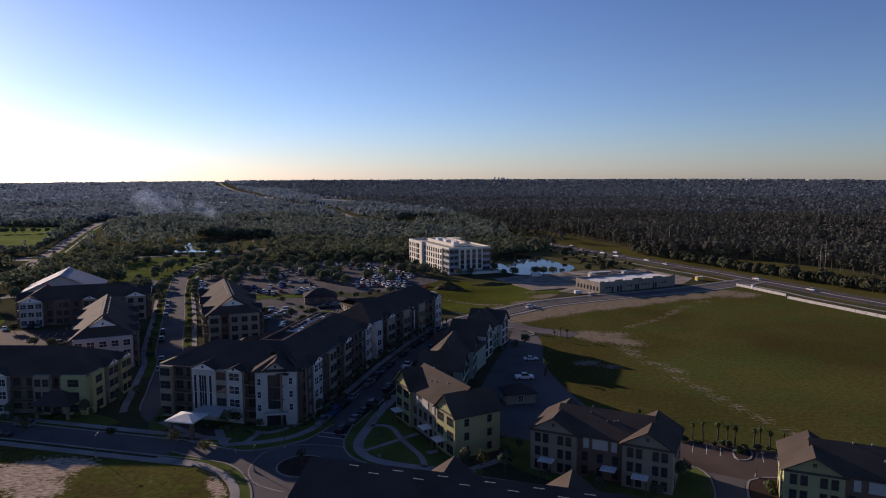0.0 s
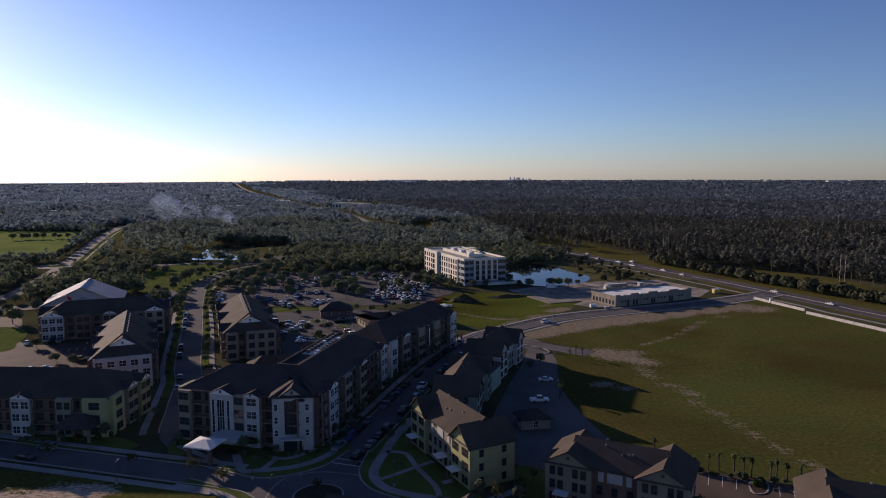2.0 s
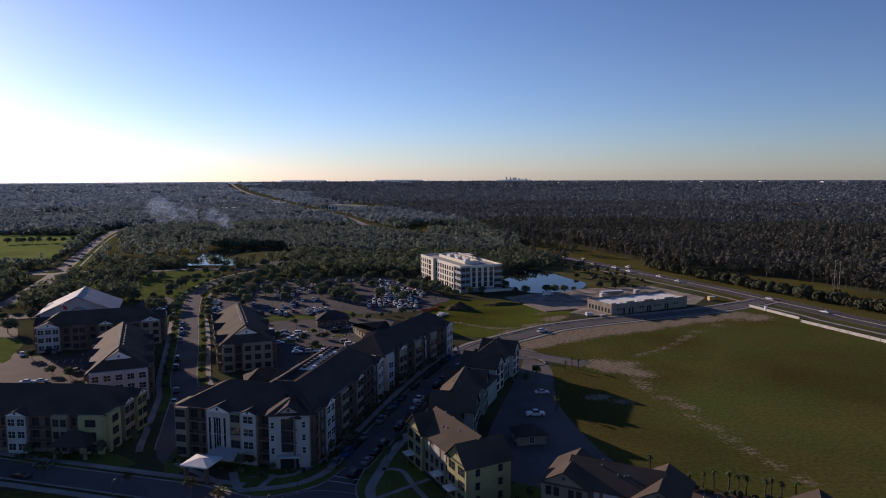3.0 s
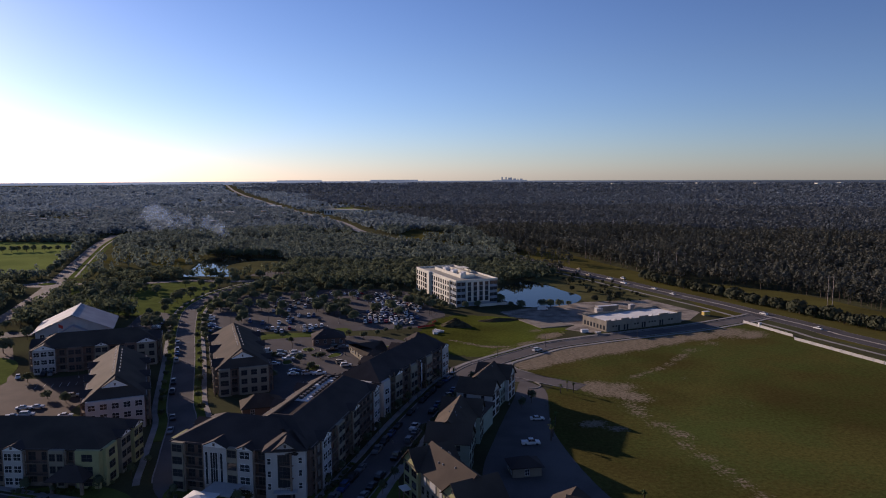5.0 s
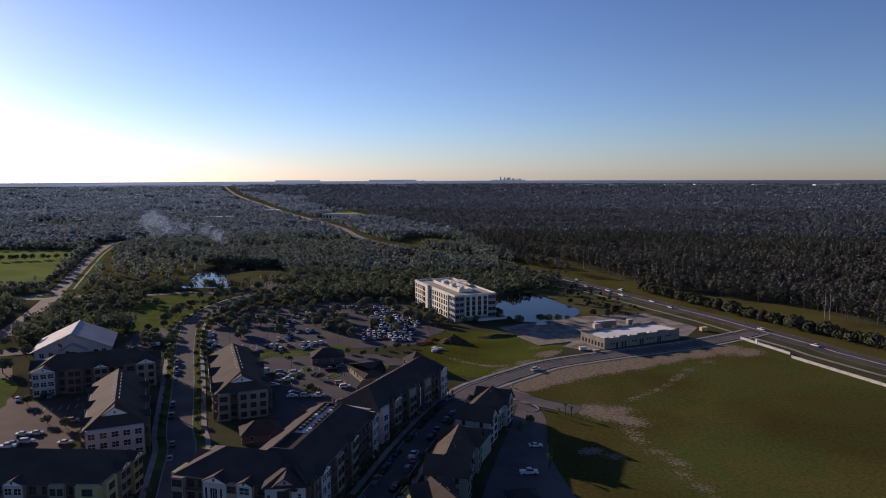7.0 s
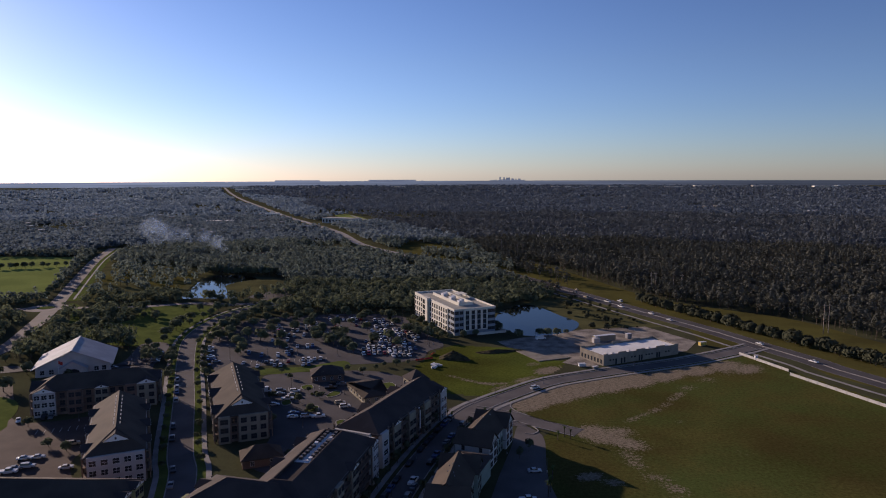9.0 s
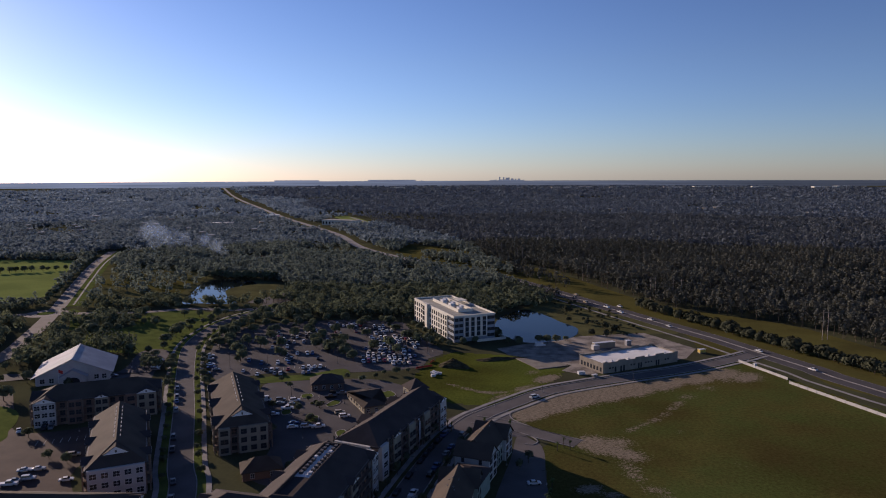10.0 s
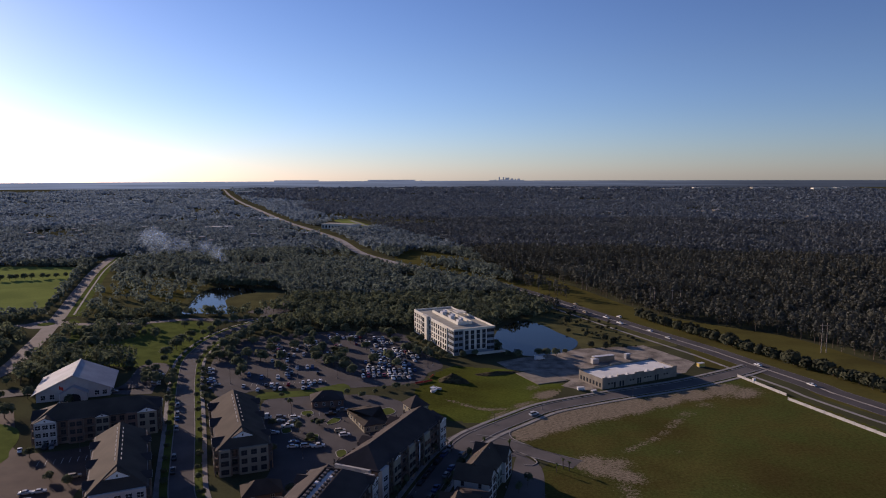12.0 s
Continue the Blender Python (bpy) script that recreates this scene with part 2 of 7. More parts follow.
M_PAINT = material("worn road paint", (0.55, 0.54, 0.50), (0.38, 0.37, 0.35), scale=0.6, fine=5)
M_STUCCO = material("white stucco", (0.44, 0.43, 0.41), (0.38, 0.37, 0.355), scale=0.3, fine=8, bump=0.04)
M_CREAM = material("cream siding", (0.34, 0.335, 0.17), (0.28, 0.278, 0.14), scale=0.3, fine=8, bump=0.04)
M_BEIGE = material("beige siding", (0.27, 0.245, 0.185), (0.22, 0.2, 0.155), scale=0.3, fine=8, bump=0.04)
M_SAGE = material("pale green siding", (0.25, 0.29, 0.25), (0.2, 0.235, 0.2), scale=0.3, fine=8, bump=0.04)
M_BROWN = material("brown lap siding", (0.175, 0.122, 0.095), (0.13, 0.093, 0.075), scale=0.3, fine=6, bump=0.06)
M_STONE = material("tan ledge stone", (0.22, 0.17, 0.13), (0.15, 0.118, 0.092), scale=0.7, fine=5, bump=0.2)
M_ROOF = material("brown-grey asphalt shingles", (0.084, 0.069, 0.056), (0.062, 0.052, 0.043), scale=0.15, fine=4, bump=0.12)
# darker shingle copy; on the large blocks it puts shade into the roof colour
M_ROOF_DK = material("charcoal and shade-darkened shingles", (0.07, 0.059, 0.056), (0.052, 0.045, 0.043), scale=0.15, fine=4, bump=0.12)
M_METALROOF = material("pale standing-seam metal", (0.38, 0.39, 0.42), (0.3, 0.31, 0.335), rough=0.75, scale=0.1, fine=2, bump=0.03)
M_MEMBRANE = material("white roof membrane", (0.7, 0.69, 0.66), (0.6, 0.59, 0.56), scale=0.08, fine=1, bump=0.03)
M_BALLAST = material("weathered pale roof gravel", (0.38, 0.37, 0.32), (0.29, 0.28, 0.24), scale=0.2, fine=2, bump=0.1)
M_TRIM = material("white painted trim", (0.70, 0.70, 0.68), (0.62, 0.62, 0.60), scale=0.5, fine=6, bump=0.0)
M_DARKTRIM = material("dark bronze frame", (0.08, 0.068, 0.06), (0.06, 0.052, 0.047), rough=0.5, bump=0)
M_PRECAST = material("off-white precast panel", (0.62, 0.6, 0.52), (0.53, 0.51, 0.445), scale=0.15, fine=4, bump=0.04)
M_GREYPANEL = material("grey cladding panel", (0.26, 0.29, 0.33), (0.20, 0.23, 0.27), rough=0.4, scale=0.3, fine=4, bump=0.02)
M_TILT = material("unpainted concrete panel", (0.25, 0.225, 0.185), (0.19, 0.172, 0.143), scale=0.25, fine=3, bump=0.06)
M_GLASS = shiny("window glass", (0.03, 0.034, 0.04), 0.08, spec=0.45)
M_WATER = shiny("still pond water", (0.008, 0.012, 0.014), 0.05, spec=0.1)
M_UNIT = material("galvanised housing", (0.6, 0.6, 0.6), (0.45, 0.45, 0.46), rough=0.45, bump=0.02)
M_POLE = material("weathered timber pole", (0.33, 0.29, 0.25), (0.22, 0.19, 0.16), bump=0.05)
M_STEEL = material("grey lamp steel", (0.25, 0.25, 0.26), (0.18, 0.18, 0.19), rough=0.5, bump=0)
M_BARK = material("tree bark", (0.14, 0.105, 0.08), (0.08, 0.06, 0.045), scale=1.5, fine=8, bump=0.3)
M_PALEBARK = material("pale cypress bark", (0.09, 0.075, 0.06), (0.06, 0.05, 0.04), scale=0.4, fine=3, bump=0.1)
M_OAK = leaves("oak leaves", (0.128, 0.146, 0.084), (0.09, 0.105, 0.063), sheen=0.06, thru=0.4)
# haze put into the leaf colours: paler and bluer with distance
M_PINE_HAZED = leaves("haze-paled oak and pine leaves", (0.138, 0.165, 0.135), (0.1, 0.122, 0.1), scale=0.02, sheen=0.16, thru=0.5)
M_MIDWOOD_HAZED = leaves("haze-tinted distant oak leaves", (0.135, 0.167, 0.188), (0.104, 0.132, 0.15), scale=0.012, sheen=0.36, thru=0.5)
M_FARWOOD_HAZED = leaves("haze-tinted far woodland leaves", (0.138, 0.177, 0.224), (0.11, 0.144, 0.186), scale=0.006, sheen=0.55, thru=0.5)
M_HEDGE = leaves("dense hedge leaves", (0.068, 0.072, 0.044), (0.048, 0.052, 0.032), sheen=0.02, thru=0.2)
M_CYPRESS = leaves("dark cypress and pine foliage", (0.078, 0.079, 0.06), (0.057, 0.059, 0.046), scale=0.02, sheen=0.07, thru=0.2)
# haze in these two leaf colours as well, weaker than on the west side
M_MIDCYPRESS_HAZED = leaves("haze-tinted distant cypress and pine foliage", (0.092, 0.102, 0.111), (0.07, 0.079, 0.087), scale=0.012, sheen=0.12, thru=0.25)
M_FARPINE_HAZED = leaves("haze-tinted far pine woods foliage", (0.096, 0.116, 0.146), (0.076, 0.093, 0.12), scale=0.006, sheen=0.18, thru=0.3)
M_PALM = leaves("palm fronds", (0.085, 0.11, 0.035), (0.05, 0.07, 0.025), scale=0.5)
M_SHRUB = leaves("clipped shrubs", (0.1, 0.13, 0.04), (0.06, 0.08, 0.028), scale=0.5)
M_AUTUMN = leaves("yellowing young leaves", (0.08, 0.078, 0.03), (0.055, 0.056, 0.022), scale=0.5)
M_SMOKE = bpy.data.materials.new("thin smoke")
M_SMOKE.use_nodes = True
_n, _l = M_SMOKE.node_tree.nodes, M_SMOKE.node_tree.links
_t, _d, _m = _n.new("ShaderNodeBsdfTransparent"), _n.new("ShaderNodeBsdfTranslucent"), _n.new("ShaderNodeMixShader")
_d.inputs["Color"].default_value = (0.42, 0.56, 0.85, 1)
_m.inputs[0].default_value = 0.035
_l.new(_t.outputs[0], _m.inputs[1])
_l.new(_d.outputs[0], _m.inputs[2])
_l.new(_m.outputs[0], _n["Material Output"].inputs["Surface"])
M_TYRE = shiny("tyre rubber", (0.02, 0.02, 0.02), 0.8)
M_ORANGE = material("orange mesh fence", (0.75, 0.17, 0.06), (0.55, 0.13, 0.05), bump=0)
M_RED = material("red painted steel", (0.42, 0.05, 0.04), (0.32, 0.04, 0.035), bump=0)
M_YELLOW = material("yellow machine paint", (0.55, 0.40, 0.08), (0.42, 0.30, 0.06), rough=0.5, bump=0)
M_PAINTS = [shiny("car paint " + n_, c_, 0.28, 0.0, 0.25) for n_, c_ in (
    ("white", (0.6, 0.6, 0.59)), ("silver", (0.45, 0.46, 0.47)), ("black", (0.015, 0.015, 0.017)),
    ("grey", (0.14, 0.145, 0.15)), ("blue", (0.03, 0.06, 0.16)), ("red", (0.25, 0.02, 0.02)), ("tan", (0.33, 0.28, 0.2)))]


# ---- mesh helpers ----
class Mesh:
    """A small mesh builder in local metres."""

    def __init__(self):
        self.v, self.f = [], []

    def add(self, verts, faces):
        k = len(self.v)
        self.v += [tuple(p) for p in verts]
        self.f += [tuple(i + k for i in q) for q in faces]
        return self

    def box(self, x0, x1, y0, y1, z0, z1):
        return self.add([(x, y, z) for z in (z0, z1) for y in (y0, y1) for x in (x0, x1)],
                        [(0, 2, 3, 1), (4, 5, 7, 6), (0, 1, 5, 4), (2, 6, 7, 3), (0, 4, 6, 2), (1, 3, 7, 5)])

    def prism(self, pts, z0, z1):
        n = len(pts)
        return self.add([(x, y, z0) for x, y in pts] + [(x, y, z1) for x, y in pts],
                        [tuple(range(n - 1, -1, -1)), tuple(range(n, 2 * n))] +
                        [(i, (i + 1) % n, n + (i + 1) % n, n + i) for i in range(n)])

    def tube(self, p, q, r0, r1, n=6):
        p, q = Vector(p), Vector(q)
        d = (q - p).normalized()
        a = d.orthogonal().normalized()
        b = d.cross(a)
        ring = [a * math.cos(2 * math.pi * i / n) + b * math.sin(2 * math.pi * i / n) for i in range(n)]
        return self.add([p + c * r0 for c in ring] + [q + c * r1 for c in ring],
                        [(i, (i + 1) % n, n + (i + 1) % n, n + i) for i in range(n)] + [tuple(range(n - 1, -1, -1)), tuple(range(n, 2 * n))])

    def turned(self, m):
        self.v = [tuple(m @ Vector(p)) for p in self.v]
        return self

    def data(self, name, mat, smooth=False):
        me = bpy.data.meshes.new(name)
        me.from_pydata(self.v, [], self.f)
        if smooth:
            me.polygons.foreach_set("use_smooth", [True] * len(me.polygons))
        me.materials.append(mat)
        me.update()
        return me


def part(name, mesh, mat, parent, label="", at=None, smooth=False):
    """One mesh object under a thing or a part; mesh may be a Mesh or mesh data."""
    ob = new(name, mesh.data(name, mat, smooth) if isinstance(mesh, Mesh) else mesh)
    ob.parent = parent
    if at is not None:
        ob.matrix_basis = at
    if label:
        ob["label"] = label
    return ob


def thing(name, m, label, category, group="", kind=""):
    ob = tagged(new(name), label, category, group, kind)
    ob.matrix_basis = m
    return ob


def solid(name, mesh, mat, label, category="", kind="structure", m=None, group="", smooth=False):
    ob = tagged(new(name, mesh.data(name, mat, smooth)), label, category, group, kind)
    if m is not None:
        ob.matrix_basis = m
    return ob


def spline(pts, step=4.0, closed=False):
    """A smooth line through plan points."""
    n, out = len(pts), []
    for i in range(n if closed else n - 1):
        p = [pts[(i + k) % n] if closed else pts[min(max(i + k, 0), n - 1)] for k in (-1, 0, 1, 2)]
        a, b, c, d = [Vector(q[:2]) for q in p]
        for j in range(max(1, int((c - b).length / step))):
            t = j / max(1, int((c - b).length / step))
            out.append(0.5 * ((2 * b) + (c - a) * t + (2 * a - 5 * b + 4 * c - d) * t * t + (3 * b - a - 3 * c + d) * t ** 3))
    if not closed:
        out.append(Vector(pts[-1][:2]))
    return [(q.x, q.y) for q in out]


def offset(line, d):
    """The line moved d metres to its right."""
    out = []
    for i, (x, y) in enumerate(line):
        a, b = line[max(i - 1, 0)], line[min(i + 1, len(line) - 1)]
        dx, dy = b[0] - a[0], b[1] - a[1]
        k = math.hypot(dx, dy) or 1
        out.append((x + dy / k * d, y - dx / k * d))
    return out


def strip(mesh, left, right, z0, z1):
    """A solid band between two lines of as many points."""
    n = len(left)
    vs = [(x, y, z1) for x, y in left] + [(x, y, z1) for x, y in right] + [(x, y, z0) for x, y in left] + [(x, y, z0) for x, y in right]
    fs = []
    for i in range(n - 1):
        fs += [(i, n + i, n + i + 1, i + 1), (2 * n + i, i, i + 1, 2 * n + i + 1), (n + i, 3 * n + i, 3 * n + i + 1, n + i + 1)]
    fs += [(0, 2 * n, 3 * n, n), (n - 1, 2 * n - 1, 4 * n - 1, 3 * n - 1)]
    return mesh.add(vs, fs)


def band(name, line, d0, d1, z, mat, label, category="road", z0=-0.3):
    return solid(name, strip(Mesh(), offset(line, d0), offset(line, d1), z0, z), mat, label, category)


def patch(name, pts, z, mat, label, category="ground", smooth=True, step=4.0, z0=-0.3):
    """A flat sheet of ground with a rounded outline."""
    if smooth:
        pts = spline(pts, step, True)
    if sum(a[0] * b[1] - b[0] * a[1] for a, b in zip(pts, pts[1:] + pts[:1])) < 0:
        pts = pts[::-1]
    return solid(name, Mesh().prism(pts, z0, z), mat, label, category)


def inside(x, y, poly):
    """For arrays x, y: which points lie in the polygon."""
    r = np.zeros(x.shape, bool)
    for (x0, y0), (x1, y1) in zip(poly, poly[1:] + poly[:1]):
        c = (y0 > y) != (y1 > y)
        r ^= c & (x < (x1 - x0) * (y - y0) / ((y1 - y0) or 1e-9) + x0)
    return r


def soft_normals(q, centre, radii, up=0.45, own=0.3):
    """Normals that follow the crown's round form more than each leaf clump, so that foliage shades softly."""
    k = len(q) // len(centre)
    d = (q.mean(1) - np.repeat(centre, k, 0)) / np.repeat(radii, k, 0)
    d /= np.linalg.norm(d, axis=1, keepdims=True) + 1e-9
    f = np.cross(q[:, 1] - q[:, 0], q[:, 3] - q[:, 0])
    f /= np.linalg.norm(f, axis=1, keepdims=True) + 1e-9
    n = d + own * f + np.array([0, 0, up])
    n /= np.linalg.norm(n, axis=1, keepdims=True) + 1e-9
    return np.repeat(n, 4, 0)


def quads_mesh(name, verts, mat, normals=None):
    """Mesh data from an array of quads, (n, 4, 3)."""
    n = len(verts)
    me = bpy.data.meshes.new(name)
    me.vertices.add(4 * n)
    me.vertices.foreach_set("co", verts.astype(np.float32).ravel())
    me.loops.add(4 * n)
    me.loops.foreach_set("vertex_index", np.arange(4 * n, dtype=np.int32))
    me.polygons.add(n)
    me.polygons.foreach_set("loop_start", np.arange(0, 4 * n, 4, dtype=np.int32))
    me.materials.append(mat)
    me.update(calc_edges=True)
    if normals is not None:
        me.attributes.new("custom_normal", "FLOAT_VECTOR", "POINT").data.foreach_set("vector", normals.astype(np.float32).ravel())
    return me


def leaf_cloud(rng, centre, radii, k, size, lumps=4, rise=0.25):
    """Quads of leaf clumps round each centre: an uneven crown of a few lumps. centre, radii: (n, 3)."""
    n = len(centre)
    lump = rng.normal(size=(n, lumps, 3))
    lump /= np.linalg.norm(lump, axis=2, keepdims=True)
    lump[..., 2] = np.abs(lump[..., 2]) * 0.8 - rise
    lump *= rng.uniform(0.25, 0.62, (n, lumps, 1))
    pick = rng.integers(0, lumps, (n, k))
    own = np.take_along_axis(lump, pick[..., None].repeat(3, 2), 1)
    d = rng.normal(size=(n, k, 3))
    d /= np.linalg.norm(d, axis=2, keepdims=True)
    d[..., 2] = np.where(d[..., 2] < -0.7, -d[..., 2], d[..., 2])
    p = centre[:, None] + (own + d * rng.uniform(0.38, 0.62, (n, k, 1))) * radii[:, None]
    nrm = 0.7 * d + 1.1 * own + 0.22 * rng.normal(size=(n, k, 3))
    nrm /= np.linalg.norm(nrm, axis=2, keepdims=True)
    t = np.cross(nrm, rng.normal(size=(n, k, 3)))
    t /= np.linalg.norm(t, axis=2, keepdims=True)
    b = np.cross(nrm, t)
    s = (size if np.ndim(size) else np.full(n, size))[:, None, None] * rng.uniform(0.6, 1.25, (n, k, 1))
    s2 = s * rng.uniform(0.55, 1.0, (n, k, 1))
    q = np.stack([p - t * s - b * s2 * 0.7, p + t * s * 0.8 - b * s2, p + t * s + b * s2 * 0.8, p - t * s * 0.7 + b * s2], 2)
    return q.reshape(-1, 4, 3)


def trunk_quads(base, top, r):
    """Three-sided trunks, as quads."""
    n = len(base)
    ang = np.arange(3) * 2.0944
    ring = np.stack([np.cos(ang), np.sin(ang), 0 * ang], 1)
    lo = base[:, None] + ring[None] * r[:, None, None]
    hi = top[:, None] + ring[None] * r[:, None, None] * 0.6
    out = [np.stack([lo[:, i], lo[:, (i + 1) % 3], hi[:, (i + 1) % 3], hi[:, i]], 1) for i in range(3)]
    return np.concatenate(out)


def worn_sheet(name, poly, step, z, mat, label, blobs, category="ground"):
    """A sheet of ground whose 'bare' value swells at the blobs (x, y, length, width, turn, amount)."""
    xs, ys = [p[0] for p in poly], [p[1] for p in poly]
    nx, ny = int((max(xs) - min(xs)) / step) + 1, int((max(ys) - min(ys)) / step) + 1
    gx, gy = np.meshgrid(min(xs) + np.arange(nx + 1) * step, min(ys) + np.arange(ny + 1) * step)
    cx, cy = gx[:-1, :-1] + step / 2, gy[:-1, :-1] + step / 2
    keep = inside(cx, cy, poly)
    used = np.zeros(gx.shape, bool)
    for di in (0, 1):
        for dj in (0, 1):
            used[di:di + ny, dj:dj + nx] |= keep
    ids = np.full(gx.shape, -1)
    ids[used] = np.arange(used.sum())
    fs = np.stack([ids[:-1, :-1][keep], ids[:-1, 1:][keep], ids[1:, 1:][keep], ids[1:, :-1][keep]], 1)
    x, y = gx[used], gy[used]
    val = np.zeros(x.shape)
    for bx, by, a, c, t, k in blobs:
        co, si = math.cos(radians(t)), math.sin(radians(t))
        u, v = (x - bx) * co + (y - by) * si, -(x - bx) * si + (y - by) * co
        val = np.maximum(val, k * np.exp(-0.5 * ((u / a) ** 2 + (v / c) ** 2)))
    me = bpy.data.meshes.new(name)
    me.from_pydata(np.stack([x, y, 0 * x + z], 1).tolist(), [], fs.tolist())
    me.attributes.new("bare", "FLOAT", "POINT").data.foreach_set("value", val.astype(np.float32))
    me.materials.append(mat)
    return tagged(new(name, me), label, category, "", "structure")


# ---- ground, roads, water ----
def lift(y):
    """The land rises a little towards the far horizon."""
    t = np.clip((np.asarray(y, float) - 2600) / 2350, 0, 1)
    return 25 * t * t * (3 - 2 * t)


def raised(ob):
    """Lays a long flat mesh on the rising land."""
    for v in ob.data.vertices:
        v.co.z += float(lift(v.co.y))
    return ob


gm = Mesh()
ys = [-400, 0, 200, 400, 700, 1100, 1700, 2200, *range(2600, 4980, 70), 4980]
xs = [-4300, -2400, -1300, -700, -350, -120, 120, 350, 700, 1300, 2400, 4300]
gm.add([(x, y, float(lift(y))) for y in ys for x in xs],
       [(j * len(xs) + i, j * len(xs) + i + 1, (j + 1) * len(xs) + i + 1, (j + 1) * len(xs) + i) for j in range(len(ys) - 1) for i in range(len(xs) - 1)])
solid("ground", gm, M_GROUND, "dark woodland floor reaching to the horizon", "ground")

# development earth: everything inside the built area is cleared land
FIELD = [(33, 120), (31, 240), (45, 252), (30, 283), (52, 297), (95, 326), (155, 362), (172, 330), (205, 240), (330, 60), (120, 60)]
TRAILS = [(60, 247, 4.0, 20), (57, 245, 3.0, 20), (62, 250, 4.0, 20), (64, 240, 4.0, -40), (63, 229, 3.0, -60), (63, 221, 2.6, -60), (67, 212, 2.8, -40), (71, 203, 2.6, -50), (70, 194, 2.4, -62), (72, 186, 2.6, -65), (74, 178, 2.4, -68), (76, 170, 2.4, -70), (78, 161, 2.2, -70), (81, 152, 2.0, -60)]
BLOBS = [(x, y, s * 2.2, s * 1.5, t, 0.8 if y > 236 else 0.62) for x, y, s, t in TRAILS] + [(60, 246, 9, 7, 30, 0.85)]
BLOBS += [(x, y, 6, 2.6, 42, 0.62) for x, y in ((74, 265), (80, 270), (86, 275), (92, 282), (98, 289), (103, 296))] + [(92, 262, 4, 2, 30, 0.5), (104, 232, 5, 8, 20, 0.3), (110, 305, 9, 5, 30, 0.5), (124, 318, 10, 5, 25, 0.5), (142, 330, 10, 5, 25, 0.5)]
BLOBS += [(x, y, 12, w, 36, k) for x, y, w, k in ((33, 282, 6, 1.2), (44, 292, 7.5, 1.25), (58, 302, 8.5, 1.25), (73, 310, 8.5, 1.2), (89, 317, 8, 1.1), (106, 325, 7.5, 1.0), (124, 333, 7.5, 0.95), (141, 341, 7.5, 0.95), (151, 336, 7, 0.8))] + [(46, 212, 5, 3, 20, 0.9), (52, 208, 4, 2.5, 0, 0.8), (55, 251, 7, 6, 40, 0.95), (118, 336, 6, 3, 25, 0.2)]
patch("field", FIELD, 0.03, M_FIELD, "olive-brown rough grass field", step=8)
worn_sheet("field", FIELD[:3] + [(28, 276), (22, 284), (46, 311), (92, 335), (126, 350), (158, 368)] + FIELD[7:], 2.0, 0.045, M_FIELD, "olive-brown rough grass worn to sandy soil", BLOBS)
CLEAR = [(150, 383), (196, 355), (200, 300), (420, 40), (420, 90), (300, 300), (256, 383), (236, 451), (202, 490), (171, 522), (151, 576), (121, 687), (99, 748), (54, 832), (20, 925), (-60, 1010), (-72, 900), (2, 745), (62, 672), (86, 600), (96, 556), (128, 498), (152, 432)]
patch("verge", CLEAR, 0.02, M_VERGE, "dry grass strip beside the highway", step=10)
patch("meadow", [(35, 480), (90, 556), (128, 494), (150, 436), (132, 432), (90, 412), (83, 440), (60, 500)], 0.035, M_SCRUB, "scrubby wet grass round the pond", step=6)
worn_sheet("office_lawn", [(-18, 340), (-8, 372), (2, 386), (36, 378), (47, 352), (62, 352), (56, 336), (44, 318), (17, 292), (-3, 298), (-14, 318)], 2.0, 0.04, M_LAWN, "green grass slope below the office building",
           [(24, 306, 10, 3, 45, 0.7), (36, 318, 9, 3.5, 40, 0.75), (50, 334, 9, 5, 40, 0.95), (1.8, 323, 5, 1.6, -38, 0.8), (8.7, 317, 6, 1.8, -36, 0.8), (16.4, 312, 6, 1.8, -20, 0.8), (24.3, 312, 5, 2, 5, 0.75), (44, 345, 6, 4, 40, 0.6)])
patch("west_lawn", [(-186, 384), (-161, 392), (-167, 430), (-172, 480), (-178, 500), (-204, 512), (-228, 500), (-222, 452), (-250, 455), (-262, 430), (-222, 396)], 0.04, M_GRASS, "sunlit green lawn between the trees", step=6)
patch("pasture", [(-434, 779), (-452, 822), (-560, 835), (-900, 860), (-900, 560), (-480, 530), (-365, 532), (-345, 556), (-368, 610)], 0.05, M_PASTURE, "bright green fenced pasture", step=14)
patch("scrub_meadow", [(-410, 790), (-300, 740), (-245, 690), (-222, 552), (-262, 535), (-300, 545)], 0.03, M_SCRUB, "scrubby clearing between the trees", step=10)
patch("scrub_green", [(-292, 625), (-289, 640), (-278, 663), (-256, 674), (-244, 618), (-233, 556), (-260, 597)], 0.05, M_VERGE, "open grass between scrub and pond", step=8)
patch("scrub_green", [(-347, 672), (-330, 692), (-309, 642), (-328, 626)], 0.05, M_VERGE, "open grass beside the country road", step=8)
patch("burn_yard", [(-300, 800), (-200, 800), (-190, 850), (-260, 880), (-310, 850)], 0.035, M_SAND, "bare ground round a smoking fire", step=8)
patch("north_field", [(-295, 1720), (-264, 1765), (-184, 1548), (-165, 1460), (-200, 1450), (-225, 1550)], 0.05, M_PASTURE, "grass beside the far store", step=14)

